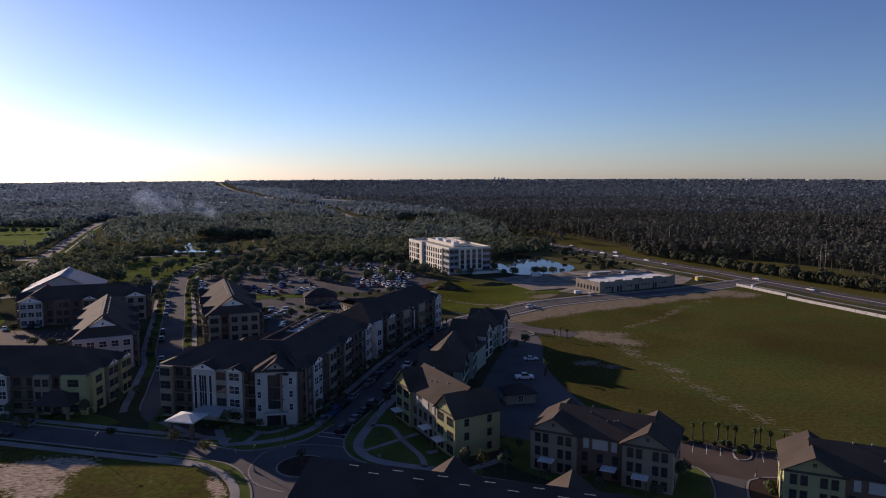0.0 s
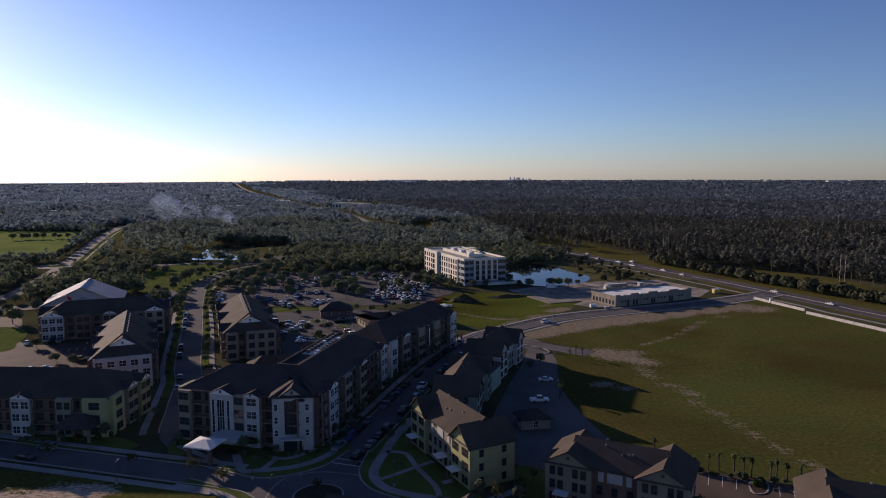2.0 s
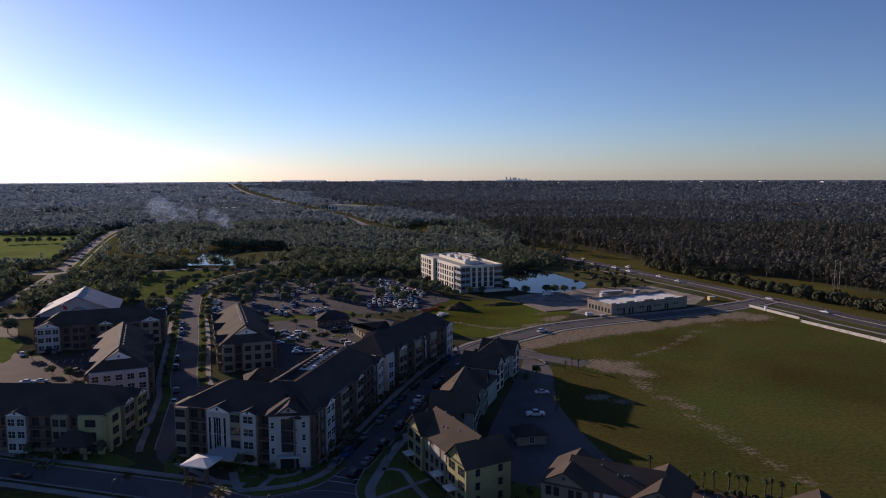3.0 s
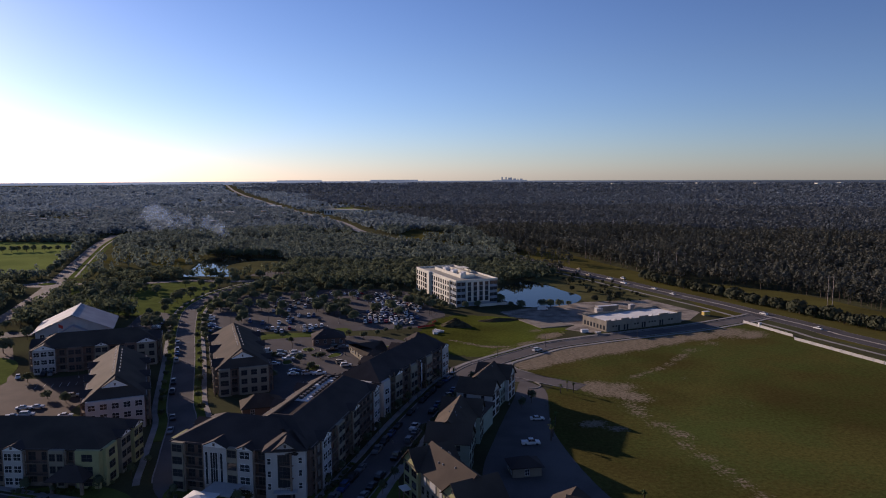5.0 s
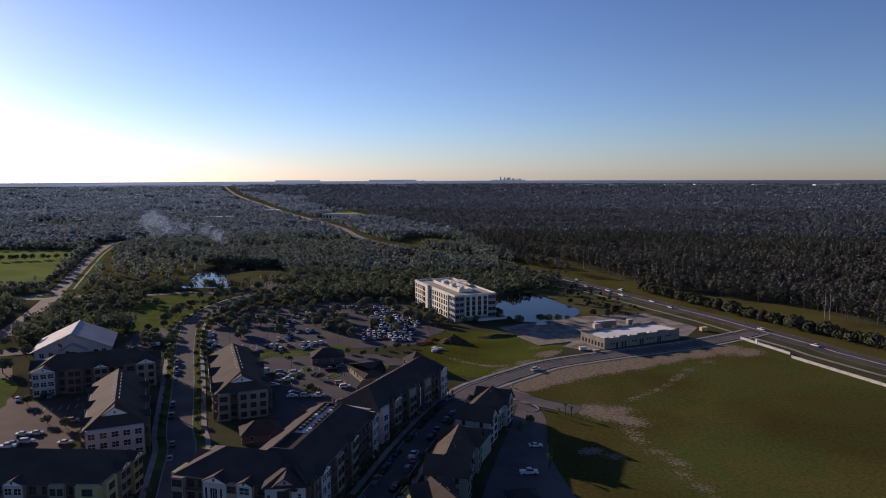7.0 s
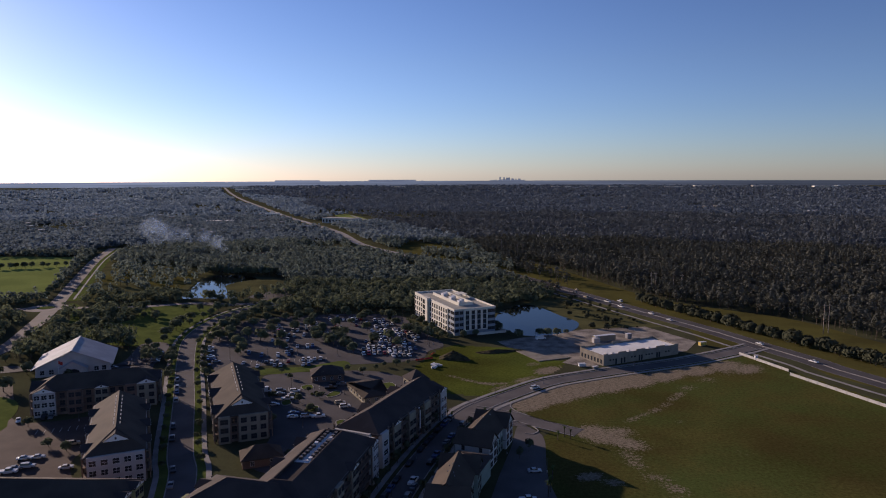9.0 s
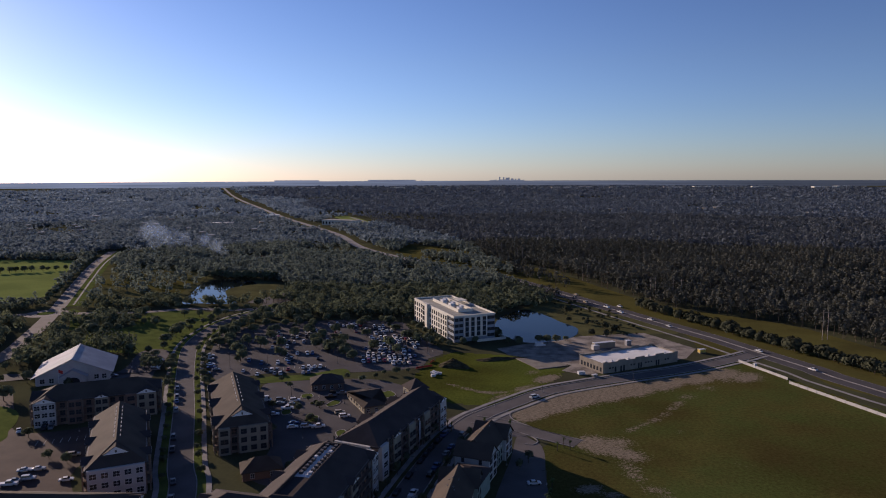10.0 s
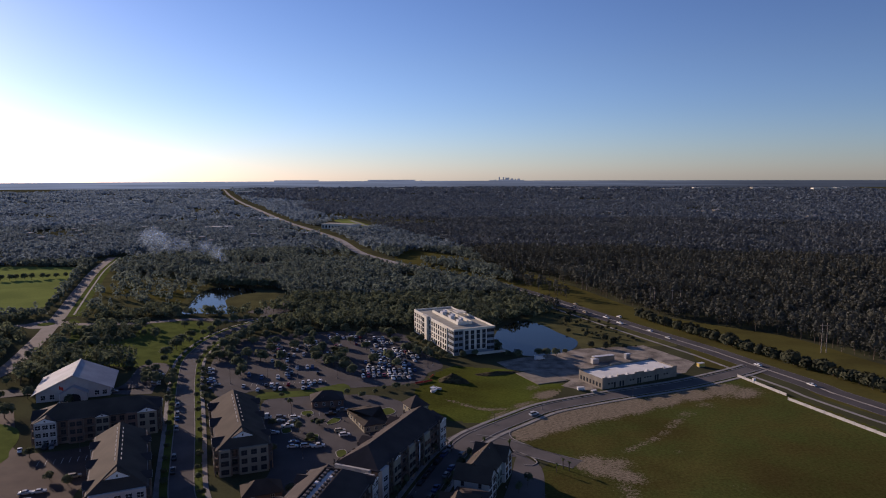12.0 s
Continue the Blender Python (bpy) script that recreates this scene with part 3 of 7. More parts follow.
# bare sand and dirt
LOT_BARE = [(-86, 131, 9, 6, 20, 1.15), (-95, 127, 10, 8, 0, 1.1), (-80, 136.5, 6, 2.2, -10, 1.0), (-79, 124, 4.5, 5, 40, 1.0), (-82, 112, 9, 6, 0, 0.8), (-44.5, 125, 1.6, 5, 30, 0.85), (-46, 130.5, 1.6, 3.5, 40, 0.6), (-43, 117, 2.2, 5, 5, 0.85), (-58, 128, 6, 1.5, 5, 0.35), (-62, 117, 8, 3, 10, 0.35)]
worn_sheet("vacant_lot", [(-140, 145), (-101, 145.5), (-86.7, 142.5), (-72.2, 139), (-58.7, 136), (-51.6, 133.6), (-46.2, 130.6), (-42.5, 126), (-40.6, 121), (-39, 110), (-60, 90), (-140, 90)], 1.0, 0.06, M_LOTGRASS, "weedy vacant lot worn to pale sand", LOT_BARE)
# dug mounds on the office lawn
def mound(cx, cy, a, b, h, turn, name, mat, label, category="mound"):
    r = np.random.default_rng(int(abs(cx * 10)) + 1)
    n, k = 28, 9
    vs, fs = [], []
    for j in range(k):
        t = j / (k - 1)
        for i in range(n):
            w = 2 * math.pi * i / n
            q = (1 - t) * (1 + 0.12 * math.sin(3 * w + cx) + 0.07 * r.normal())
            vs.append((math.cos(w) * a * q, math.sin(w) * b * q, h * (t ** 0.9) * (1 + 0.05 * r.normal()) - 0.2 * (j == 0)))
    for j in range(k - 1):
        fs += [(j * n + i, j * n + (i + 1) % n, (j + 1) * n + (i + 1) % n, (j + 1) * n + i) for i in range(n)]
    return solid(name, Mesh().add(vs, fs), mat, label, category, "thing", pose(cx, cy, 0, 0, 0, turn))


mound(2, 357, 9, 6, 4.2, -25, "earth_mound", M_MOUND, "heap of dug dark earth on the lawn")
mound(26, 370, 14, 3.5, 1.5, 14, "earth_berm", M_MOUND, "low grassy earth berm beside the office")

# streets
ST_A = spline([(-55, 152), (-72, 165), (-80, 186), (-89, 214), (-97, 232), (-117, 286), (-135, 333), (-149, 372), (-157, 398), (-161, 425), (-161, 455), (-156, 482), (-147, 503), (-138, 520)], 3)
ST_B = spline([(-30, 147), (-25.5, 162), (-20, 183), (-12.5, 214), (-4, 243), (3, 262), (10, 276), (20, 288), (30, 298), (46, 313), (66, 324), (92, 336), (126, 351), (160, 371), (176, 382)], 3)
ST_F = spline([(-140, 165), (-112, 157), (-88, 151), (-66, 145.5), (-48, 141), (-30, 134)], 3)
ST_G = spline([(-30, 134), (-12, 127), (8, 121), (26, 114), (48, 103), (75, 88)], 3)
ST_D = spline([(10, 276), (20, 272), (28, 266.3), (35.6, 259.4), (49, 249.8)], 3)
HWY = spline([(420, -60), (300, 130), (207.5, 306), (192.5, 349), (179.5, 383), (168, 416), (147.5, 462), (130, 503), (101, 573), (55, 680), (-1, 760), (-69, 861), (-132, 985), (-195, 1186), (-285, 1400), (-424, 1720), (-700, 2420), (-1180, 3640), (-1610, 4820)], 20)
patch("court_junction", [(-4, 268), (2, 280), (14, 292), (24, 289), (26, 282), (27, 274), (32, 266), (29, 257), (14, 260)], 0.085, M_ASPHALT, "asphalt street junction", "road", step=2)


def street(name, line, half, label, mat=M_ASPHALT, walk_gap=1.2, walk_w=1.8, kerbs=True, z=0.07, keep=None):
    band(name, line, -half, half, z, mat, label)
    if not kerbs:
        return
    line = [p for p in line if not keep or keep(*p)]
    for s in (-1, 1):
        band("kerb", line, s * half, s * (half + 0.35), z + 0.14, M_WALK, "pale concrete kerb along the street", "kerb")
        if walk_w:
            band("pavement", line, s * (half + 0.35 + walk_gap), s * (half + 0.35 + walk_gap + walk_w), z + 0.12, M_WALK, "pale concrete pavement beside the street", "pavement")


for s in (-1, 1):
    band("street_verge", ST_A[18:], s * 4.5, s * 7.4, 0.15, M_GRASS, "green verge between kerb and pavement", "verge")
street("road_west", ST_A, 4.2, "asphalt street lined with parked cars and trees", walk_gap=2.8, keep=lambda x, y: y > 168)
street("road_middle", ST_B[:46], 4.6, "asphalt street between the apartment blocks", walk_gap=1.6, z=0.074, keep=lambda x, y: y > 158)
street("road_east", ST_B[45:], 4.3, "new asphalt street with pale kerbs", walk_gap=1.5, z=0.078)
street("road_front", ST_F, 4.2, "asphalt street in building shade", walk_gap=1.4, z=0.082, keep=lambda x, y: x < -50)
street("road_south", ST_G, 4.2, "asphalt street behind the front block", walk_gap=1.4, z=0.066, keep=lambda x, y: x > 2)
street("road_stub", ST_D, 4.0, "short asphalt street with curved kerb", walk_w=0, z=0.09)

# highway with median
K_FAR = next(i for i, p in enumerate(HWY) if p[1] > 800)
HWY_FAR = HWY[K_FAR:]
raised(band("highway_far", HWY_FAR, -6.5, 6.5, 0.10, M_WALK, "pale straight highway running to the horizon"))
raised(band("highway_clearing", HWY_FAR, -13, 12, 0.05, M_SCRUB, "cleared grass either side of the highway", "verge"))
HWY = HWY[:K_FAR + 1]
band("highway", HWY, -8.2, -0.5, 0.10, M_LOT, "grey highway carriageway")
band("highway", HWY, 0.5, 8.2, 0.10, M_LOT, "grey highway carriageway")
band("highway_median", HWY, -0.3, 0.3, 0.2, M_WALK, "pale concrete median kerb of the highway", "kerb")
for d in (-7.9, -0.8, 0.8, 7.9):
    band("lane_line", HWY, d - 0.07, d + 0.07, 0.106, M_WALK, "white edge line on the highway", "road marking", z0=0.09)
band("highway_path", HWY, -18.5, -16.5, 0.07, M_WALK, "pale path along the highway", "path")
W_ROAD = spline([(-262, 330), (-256, 372), (-278, 440), (-305, 510), (-330, 570), (-372, 670), (-425, 800), (-470, 930)], 8)
street("road_county", W_ROAD, 5.3, "pale worn country road past the pasture", M_OLDROAD, kerbs=False, z=0.08)
band("county_path", [p for p in W_ROAD if p[1] > 525], 9.2, 10.8, 0.085, M_WALK, "pale path beside the country road", "path")
band("county_verge", [p for p in W_ROAD if p[1] > 520], 5.4, 16, 0.065, M_GRASS, "mown verge beside the country road", "verge")
patch("west_lawn", [(-296, 520), (-256, 470), (-234, 409), (-227, 389), (-248, 423), (-266, 462), (-290, 500)], 0.045, M_GRASS, "sunlit green lawn between the trees", step=6)
street("road_junction", spline([(-430, 484), (-343, 490), (-306, 500), (-255, 500), (-228, 507), (-200, 518), (-172, 512), (-150, 518)], 8), 4.0, "pale road joining the country road", M_OLDROAD, kerbs=False, z=0.084)

# roundabouts
def disc(cx, cy, r, n=40):
    return [(cx + r * math.cos(2 * math.pi * i / n), cy + r * math.sin(2 * math.pi * i / n)) for i in range(n)]


RB = (-29.8, 134.5)
patch("county_roundabout", disc(-306, 500, 15), 0.09, M_OLDROAD, "asphalt roundabout on the country road", "road", smooth=False)
patch("county_roundabout_island", disc(-306, 500, 6), 0.25, M_GRASS, "grass island of the country roundabout", "ground", smooth=False)
patch("roundabout_road", disc(*RB, 15.5), 0.088, M_ASPHALT, "asphalt ring of a small roundabout", "road", smooth=False)
patch("roundabout_apron", disc(*RB, 5.4), 0.2, M_WALK, "pale concrete kerb of the roundabout island", "kerb", smooth=False)
patch("roundabout_island", disc(*RB, 4.95), 0.24, M_MULCH, "bare mulched island of the roundabout", "ground", smooth=False)
band("kerb", spline([(-31, 122.9), (-33.6, 124.1), (-37.7, 127), (-40.3, 132.1), (-40.3, 138.5), (-38.4, 143), (-32.8, 145.8), (-26.5, 145.4), (-21, 143.5), (-15.6, 139.5), (-12.9, 136.1), (-12.6, 132.8)], 1.5), -0.16, 0.16, 0.096, M_WALK, "flush concrete ring line in the road", "kerb")
patch("far_roundabout", disc(-139, 530, 13), 0.095, M_LOT, "asphalt roundabout by the pond", "road", smooth=False)
patch("far_roundabout_island", disc(-139, 530, 6.5), 0.25, M_GRASS, "grass island of the far roundabout", "ground", smooth=False)

# parking lots and courts
LOT_N = [(-117, 330), (-96, 343), (-58, 344), (-19, 353), (-12, 372), (-4, 388), (-22, 430), (-33, 466), (-62, 476), (-92, 473), (-128, 462), (-150, 440), (-146, 412), (-138, 378)]
patch("parking_lot_north", LOT_N, 0.055, M_LOT, "large asphalt car park with rows of trees", "car park")
LOT_E = [(-92, 324), (-70, 331), (-40, 333), (-20, 318), (-16, 296), (-28, 262), (-42, 232), (-56, 214), (-70, 222), (-68, 244), (-78, 272)]
patch("parking_lot_east", LOT_E, 0.06, M_LOT, "asphalt car park behind the apartments", "car park")
for pts in ([(-56, 294), (-53, 301), (-50.4, 300), (-50.4, 295), (-54.6, 291.5)], [(-61, 279), (-57, 280.4), (-55.8, 273.4), (-60, 273)], [(-33.4, 309.5), (-29, 314), (-25.6, 308), (-29.4, 303.6)], [(-21.4, 323), (-17, 325), (-15.6, 316.6), (-21, 316)],
            [(-74, 286), (-71, 288), (-69, 283), (-72, 281)], [(-70, 308), (-66, 310), (-64, 305), (-68, 303)], [(-46, 262), (-43, 264), (-41, 258), (-44, 256)]):
    patch("parking_island", pts, 0.16, M_GRASS, "green kerbed island in the car park", step=1.5)
    band("kerb", spline(pts, 1.5, True) + [pts[0]], -0.18, 0.18, 0.2, M_WALK, "pale kerb round a car park island", "kerb")
patch("lawn_strip", [(-97, 326), (-95, 337), (-75, 341), (-57, 352), (-53, 338), (-75, 331)], 0.075, M_GRASS, "mown grass strip between car parks")
LOT_W = [(-132, 226), (-126, 262), (-131, 278), (-160, 262), (-178, 264), (-196, 292), (-218, 318), (-240, 300), (-215, 250), (-160, 195), (-118, 196)]
patch("parking_court", LOT_W, 0.058, M_PAVER, "sunlit brownish court with parked cars", "car park")
patch("court_lawn", [(-208, 292), (-192, 287), (-183, 274), (-179, 262), (-175, 251), (-196, 246), (-225, 275)], 0.075, M_GRASS, "sunlit green lawn beside the paved court", step=4)
LOT_CH = [(-232, 342), (-160, 334), (-156, 345), (-166, 388), (-182, 388), (-176, 346), (-205, 338), (-230, 328), (-236, 334)]
patch("church_lot", LOT_CH, 0.062, M_LOT, "asphalt lot beside the pale-roofed hall", "car park", step=3)
LOT_R = [(27, 258), (33, 252), (35, 242), (32, 204), (40, 160), (53, 149), (75, 140), (90, 132), (84, 122), (66, 124), (48, 134), (36, 142), (14, 150), (8, 172), (14, 204), (22, 236)]
patch("rear_lane", LOT_R, 0.06, M_ASPHALT, "shaded asphalt lane and parking behind houses", "car park", step=3)
patch("rear_drive", [(36.5, 142), (48, 134), (66, 124), (84, 122), (90, 132), (75, 140), (53, 149), (42, 156)], 0.068, M_PAVER, "brown paved drive behind the town houses", "car park", step=2, smooth=False)
patch("gravel_yard", [(28, 394), (41, 402), (84, 425), (127, 434), (146, 393), (133, 372), (84, 346), (70, 340), (59, 348), (66, 358), (47, 372), (34, 379)], 0.05, M_YARD, "pale dusty construction yard", "yard", smooth=False)
patch("site_slab", [(37, 371), (47, 350), (64, 357), (54, 374)], 0.35, M_TILT, "bare concrete slab of the building site", "slab", smooth=False)

# ponds
patch("pond_west", [(-219, 541), (-206, 540.5), (-182, 539), (-173, 549), (-186, 567), (-190, 590), (-184, 620), (-190, 650), (-210, 668), (-232, 668), (-240, 645), (-230, 594)], 0.06, M_WATER, "still pond reflecting the sky", "water")
patch("pond_bank", [(-176, 546), (-187, 561), (-196, 582), (-203, 603), (-199, 624), (-184, 640), (-167, 636), (-157, 612), (-159, 574), (-168, 546)], 0.09, M_SCRUB, "marshy grass bank of the pond", "ground")
patch("pond_dike", [(-255, 674), (-231, 556), (-224, 554), (-245, 664)], 0.3, M_SCRUB, "low grassy dike beside the pond", "ground", smooth=False)
patch("pond_yard", [(-166, 545), (-150, 580), (-143, 596), (-132, 560), (-140, 540)], 0.1, M_LOT, "pale drive by the pond", "road")
patch("pond_east", [(30, 440), (33, 470), (40, 492), (58, 512), (70, 492), (78, 468), (86, 446), (76, 420), (50, 408), (38, 420)], 0.06, M_WATER, "dark pond beside the office building", "water")
patch("pond_north", [(-46, 690), (-58, 720), (-62, 745), (-48, 742), (-34, 706)], 0.06, M_WATER, "small pond among trees", "water")

# corner green with crossing paths
def path(points, half, z=0.24, label="pale concrete garden path", name="garden_path"):
    return band(name, spline(points, 1.5), -half, half, z, M_WALK, label, "path")


def edge(points, z=0.25, label="pale concrete kerb round the corner"):
    return band("kerb", spline(points, 1.5), -0.2, 0.2, z, M_WALK, label, "kerb")


CORNER = [(-22.3, 158), (-22.9, 151.7), (-23, 146.7), (-21.8, 142), (-19.7, 138.4), (-16.5, 135.6), (-11, 132.8), (-4, 130.6), (4, 128)]
patch("corner_green", CORNER + [(8, 132), (2, 137), (-12, 163), (-15, 172), (-19, 170)], 0.20, M_GRASS, "shaded lawn at the street corner", step=2)
edge(CORNER)
path([(-13.6, 180), (-17, 165), (-18.6, 155.2), (-19.6, 148.3), (-19.2, 143.5), (-17.3, 139.5), (-14, 136.6), (-8, 134.2), (0.2, 132), (6, 130.5)], 1.15)
path([(-18, 157.2), (-13.3, 156.3), (-9.8, 148.2), (-5.3, 138.9), (-4.2, 133.6)], 0.65)
path([(-17.5, 142.2), (-11.3, 147.6), (-6.4, 152)], 0.6, 0.245)
path([(-3.8, 140.6), (-1.8, 142)], 0.8, 0.243)
path([(3.7, 131.5), (9.7, 135.9), (12.9, 138.6)], 0.8, 0.235)
# frontage of the corner apartments
FRONT = [(-60, 148.6), (-50.1, 144.4), (-46, 142.8), (-42.1, 142.7), (-36.4, 145.2), (-32.1, 148.4), (-29.6, 152.5), (-27.2, 158)]
patch("frontage_lawn", FRONT + [(-30, 168), (-36, 162), (-44, 157), (-56, 161), (-72, 166), (-72, 158), (-68, 152)], 0.17, M_GRASS, "planted bed in front of the apartments", step=2)
edge(FRONT, 0.22)
path([(-54, 155), (-51, 148.5), (-49, 145.6), (-46.2, 146.2), (-40.8, 147.4), (-36.2, 149.7), (-33, 153.2), (-30.6, 158), (-29, 166)], 1.0, 0.22)
path([(-45.1, 153.6), (-42, 152.8), (-38.7, 154.6), (-35.6, 159)], 0.7, 0.225, "pale concrete path along the apartments")
path([(-70, 160), (-58, 151.5), (-54.5, 148.5)], 0.8, 0.223, "pale concrete path along the apartments")
path([(-45.5, 146), (-43.5, 153)], 0.7, 0.227, "pale concrete path along the apartments")
patch("entrance_court", [(-64, 149.8), (-58, 147.5), (-52, 151), (-54, 157), (-62, 159.5), (-67, 154)], 0.185, M_PAVER, "paved drop-off under the canopy", "car park", step=2)
for d in (0, 2.6):
    band("crossing_line", [(-30.0, 153.6 - d), (-23.2, 151.6 - d)], -0.15, 0.15, 0.098, M_PAINT, "white line of the street crossing", "road marking", z0=0.05)
# verge and pavement curving round the vacant lot
VERGE = [(-60, 142), (-48.8, 136.9), (-46, 135.7), (-42, 132.1), (-38.8, 127), (-36.4, 120.6), (-35, 112)]
WALK_IN = [(-62, 138.7), (-58.4, 137.6), (-51.6, 135.4), (-46.9, 132.2), (-43.6, 129), (-41, 124.7), (-39.6, 120.7), (-38.2, 112)]
patch("front_verge", VERGE + WALK_IN[::-1], 0.16, M_GRASS, "bright grass verge at the roundabout", step=2)
edge(VERGE, 0.22)
path(WALK_IN, 0.9, 0.2, "pale pavement curving round the vacant lot", "pavement")
patch("front_bed", [(-112, 160.5), (-112, 164.5), (-93, 167), (-80, 160), (-88, 157.2)], 0.12, M_GRASS, "lawn before the apartment block")
edge([(31, 289), (27.5, 286), (25.8, 282), (25.9, 278), (27.2, 274.6), (30.7, 270), (38, 262.8), (51.5, 252.9)], 0.23, "pale kerb rounding the street junction")
edge([(21, 263.5), (27.1, 261.5), (32.3, 256.5), (33.9, 251.6), (31.5, 248.8), (28.5, 249.5)], 0.23, "pale kerb of a planted corner")
# back lane: lawns, planted islands with pale kerbs
EDGE_L = [(14, 150), (27, 143), (40, 139), (47, 135.4), (49.9, 134.3), (51.8, 133), (52.6, 129), (51.3, 123), (50.2, 120), (48, 114)]
patch("back_drive", [(47, 112), (51, 121), (53, 129), (50, 135), (60, 139), (64, 130), (58.5, 126), (56, 119), (53, 110)], 0.063, M_ASPHALT, "asphalt drive between the houses", "road", step=2)
patch("rear_green", EDGE_L + [(42, 116), (18, 130), (12, 140)], 0.16, M_GRASS, "shaded lawn round the houses", step=2)
edge(EDGE_L[1:], 0.2, "pale kerb round the house lawn")
ISLE = [(62, 137), (64.6, 137.6), (66.6, 141.5), (65.6, 143.2), (63.4, 142.6), (62, 139.6)]
patch("planting_island", ISLE, 0.14, M_MULCH, "planted island between parking bays", step=1)
band("kerb", spline(ISLE, 0.8, True) + [ISLE[0]], -0.17, 0.17, 0.2, M_WALK, "pale kerb round a planted island", "kerb")
ISLE2 = [(55.5, 117), (56.5, 120.2), (58.2, 124.6), (60, 127.4), (62.3, 128.4), (66, 128.4), (70, 126)]
patch("house_bed", ISLE2 + [(66, 116), (60, 112)], 0.15, M_MULCH, "planted bed beside the houses", step=2)
edge(ISLE2, 0.2, "pale kerb round the planted bed")


# ---- buildings ----
@functools.lru_cache(None)
def window_meshes(w, h, bars):
    t, e = 0.06, 0.028
    xs = [-w / 2 - t, -w / 2] + [v for i in range(1, bars) for v in (-w / 2 + w * i / bars - e, -w / 2 + w * i / bars + e)] + [w / 2, w / 2 + t]
    zs = [-h / 2 - t, -h / 2, -e, e, h / 2, h / 2 + t]
    nx, nz = len(xs) - 1, len(zs) - 1
    solid_cell = lambda i, j: 0 <= i < nx and 0 <= j < nz and (i % 2 == 0 or j % 2 == 0)
    fr = Mesh()
    fr.v = [(x, y, z) for y in (-0.08, 0.03) for z in zs for x in xs]
    at = lambda i, j, k: k * (nx + 1) * (nz + 1) + j * (nx + 1) + i
    for i in range(nx):
        for j in range(nz):
            if not solid_cell(i, j):
                continue
            fr.f.append((at(i, j, 0), at(i + 1, j, 0), at(i + 1, j + 1, 0), at(i, j + 1, 0)))
            for di, dj, p, q in ((-1, 0, (i, j + 1), (i, j)), (1, 0, (i + 1, j), (i + 1, j + 1)), (0, -1, (i, j), (i + 1, j)), (0, 1, (i + 1, j + 1), (i, j + 1))):
                if not solid_cell(i + di, j + dj):
                    fr.f.append((at(*p, 1), at(*q, 1), at(*q, 0), at(*p, 0)))
    pane = Mesh().box(-w / 2, w / 2, -0.025, 0.01, -h / 2, h / 2)
    return fr.data("window", M_DARKTRIM), fr.data("window", M_TRIM), pane.data("pane", M_GLASS)


def window(parent, m, w=1.5, h=1.6, bars=2, white=True):
    dark, pale, pane = window_meshes(w, h, bars)
    ob = part("window", pale if white else dark, None, parent, at=m)
    part("pane", pane, None, ob)
    return ob


def gable_roof(x0, x1, y0, y1, z, rise, over=0.6, along="x", thick=0.22):
    """A solid gable roof; its ridge runs along x or y."""
    me = Mesh()
    a0, a1, b0, b1 = (x0, x1, y0, y1) if along == "x" else (y0, y1, x0, x1)
    a0, a1 = a0 - over, a1 + over
    mid, half = (b0 + b1) / 2, (b1 - b0) / 2
    drop = rise * over / half
    sec = [(b0 - over, z - drop), (mid, z + rise), (b1 + over, z - drop), (b1 + over, z - drop + thick), (mid, z + rise + thick), (b0 - over, z - drop + thick)]
    vs = [(a, b, c) if along == "x" else (b, a, c) for a in (a0, a1) for b, c in sec]
    fs = [(0, 1, 4, 5), (1, 2, 3, 4), (6, 11, 10, 7), (7, 10, 9, 8), (5, 4, 10, 11), (4, 3, 9, 10), (0, 6, 7, 1), (1, 7, 8, 2), (0, 5, 11, 6), (2, 8, 9, 3)]
    return me.add(vs, fs)


def hip_roof(x0, x1, y0, y1, z, rise, over=0.6, flat=0.0, ends=(1, 1), thick=0.2):
    """A solid hip roof; flat: width of the level top; ends: how far each end slopes in, in half depths."""
    me = Mesh()
    half = (y1 - y0) / 2
    X0, X1, Y0, Y1 = x0 - over, x1 + over, y0 - over, y1 + over
    run = half - flat / 2
    mid = (y0 + y1) / 2
    z0 = z - rise * over / run
    tx0, tx1 = x0 + run * ends[0], x1 - run * ends[1]
    top = [(tx0, mid - flat / 2), (tx1, mid - flat / 2), (tx1, mid + flat / 2), (tx0, mid + flat / 2)]
    vs = [(X0, Y0, z0), (X1, Y0, z0), (X1, Y1, z0), (X0, Y1, z0)] + [(X0, Y0, z0 + thick), (X1, Y0, z0 + thick), (X1, Y1, z0 + thick), (X0, Y1, z0 + thick)]
    vs += [(x, y, z + rise + thick) for x, y in top]
    fs = [(3, 2, 1, 0), (0, 1, 5, 4), (1, 2, 6, 5), (2, 3, 7, 6), (3, 0, 4, 7), (4, 5, 9, 8), (5, 6, 10, 9), (6, 7, 11, 10), (7, 4, 8, 11)]
    me.add(vs, fs)
    if flat:
        k = len(me.v)
        i = 0.35
        inner = [(tx0 + i, mid - flat / 2 + i), (tx1 - i, mid - flat / 2 + i), (tx1 - i, mid + flat / 2 - i), (tx0 + i, mid + flat / 2 - i)]
        me.v += [(x, y, z + rise + thick) for x, y in inner] + [(x, y, z + rise - 0.7) for x, y in inner]
        for a in range(4):
            b = (a + 1) % 4
            me.f += [(8 + a, 8 + b, k + b, k + a), (k + a, k + b, k + 4 + b, k + 4 + a)]
        me.f.append((k + 4, k + 5, k + 6, k + 7))
    else:
        me.f.append((8, 9, 10, 11))
    return me


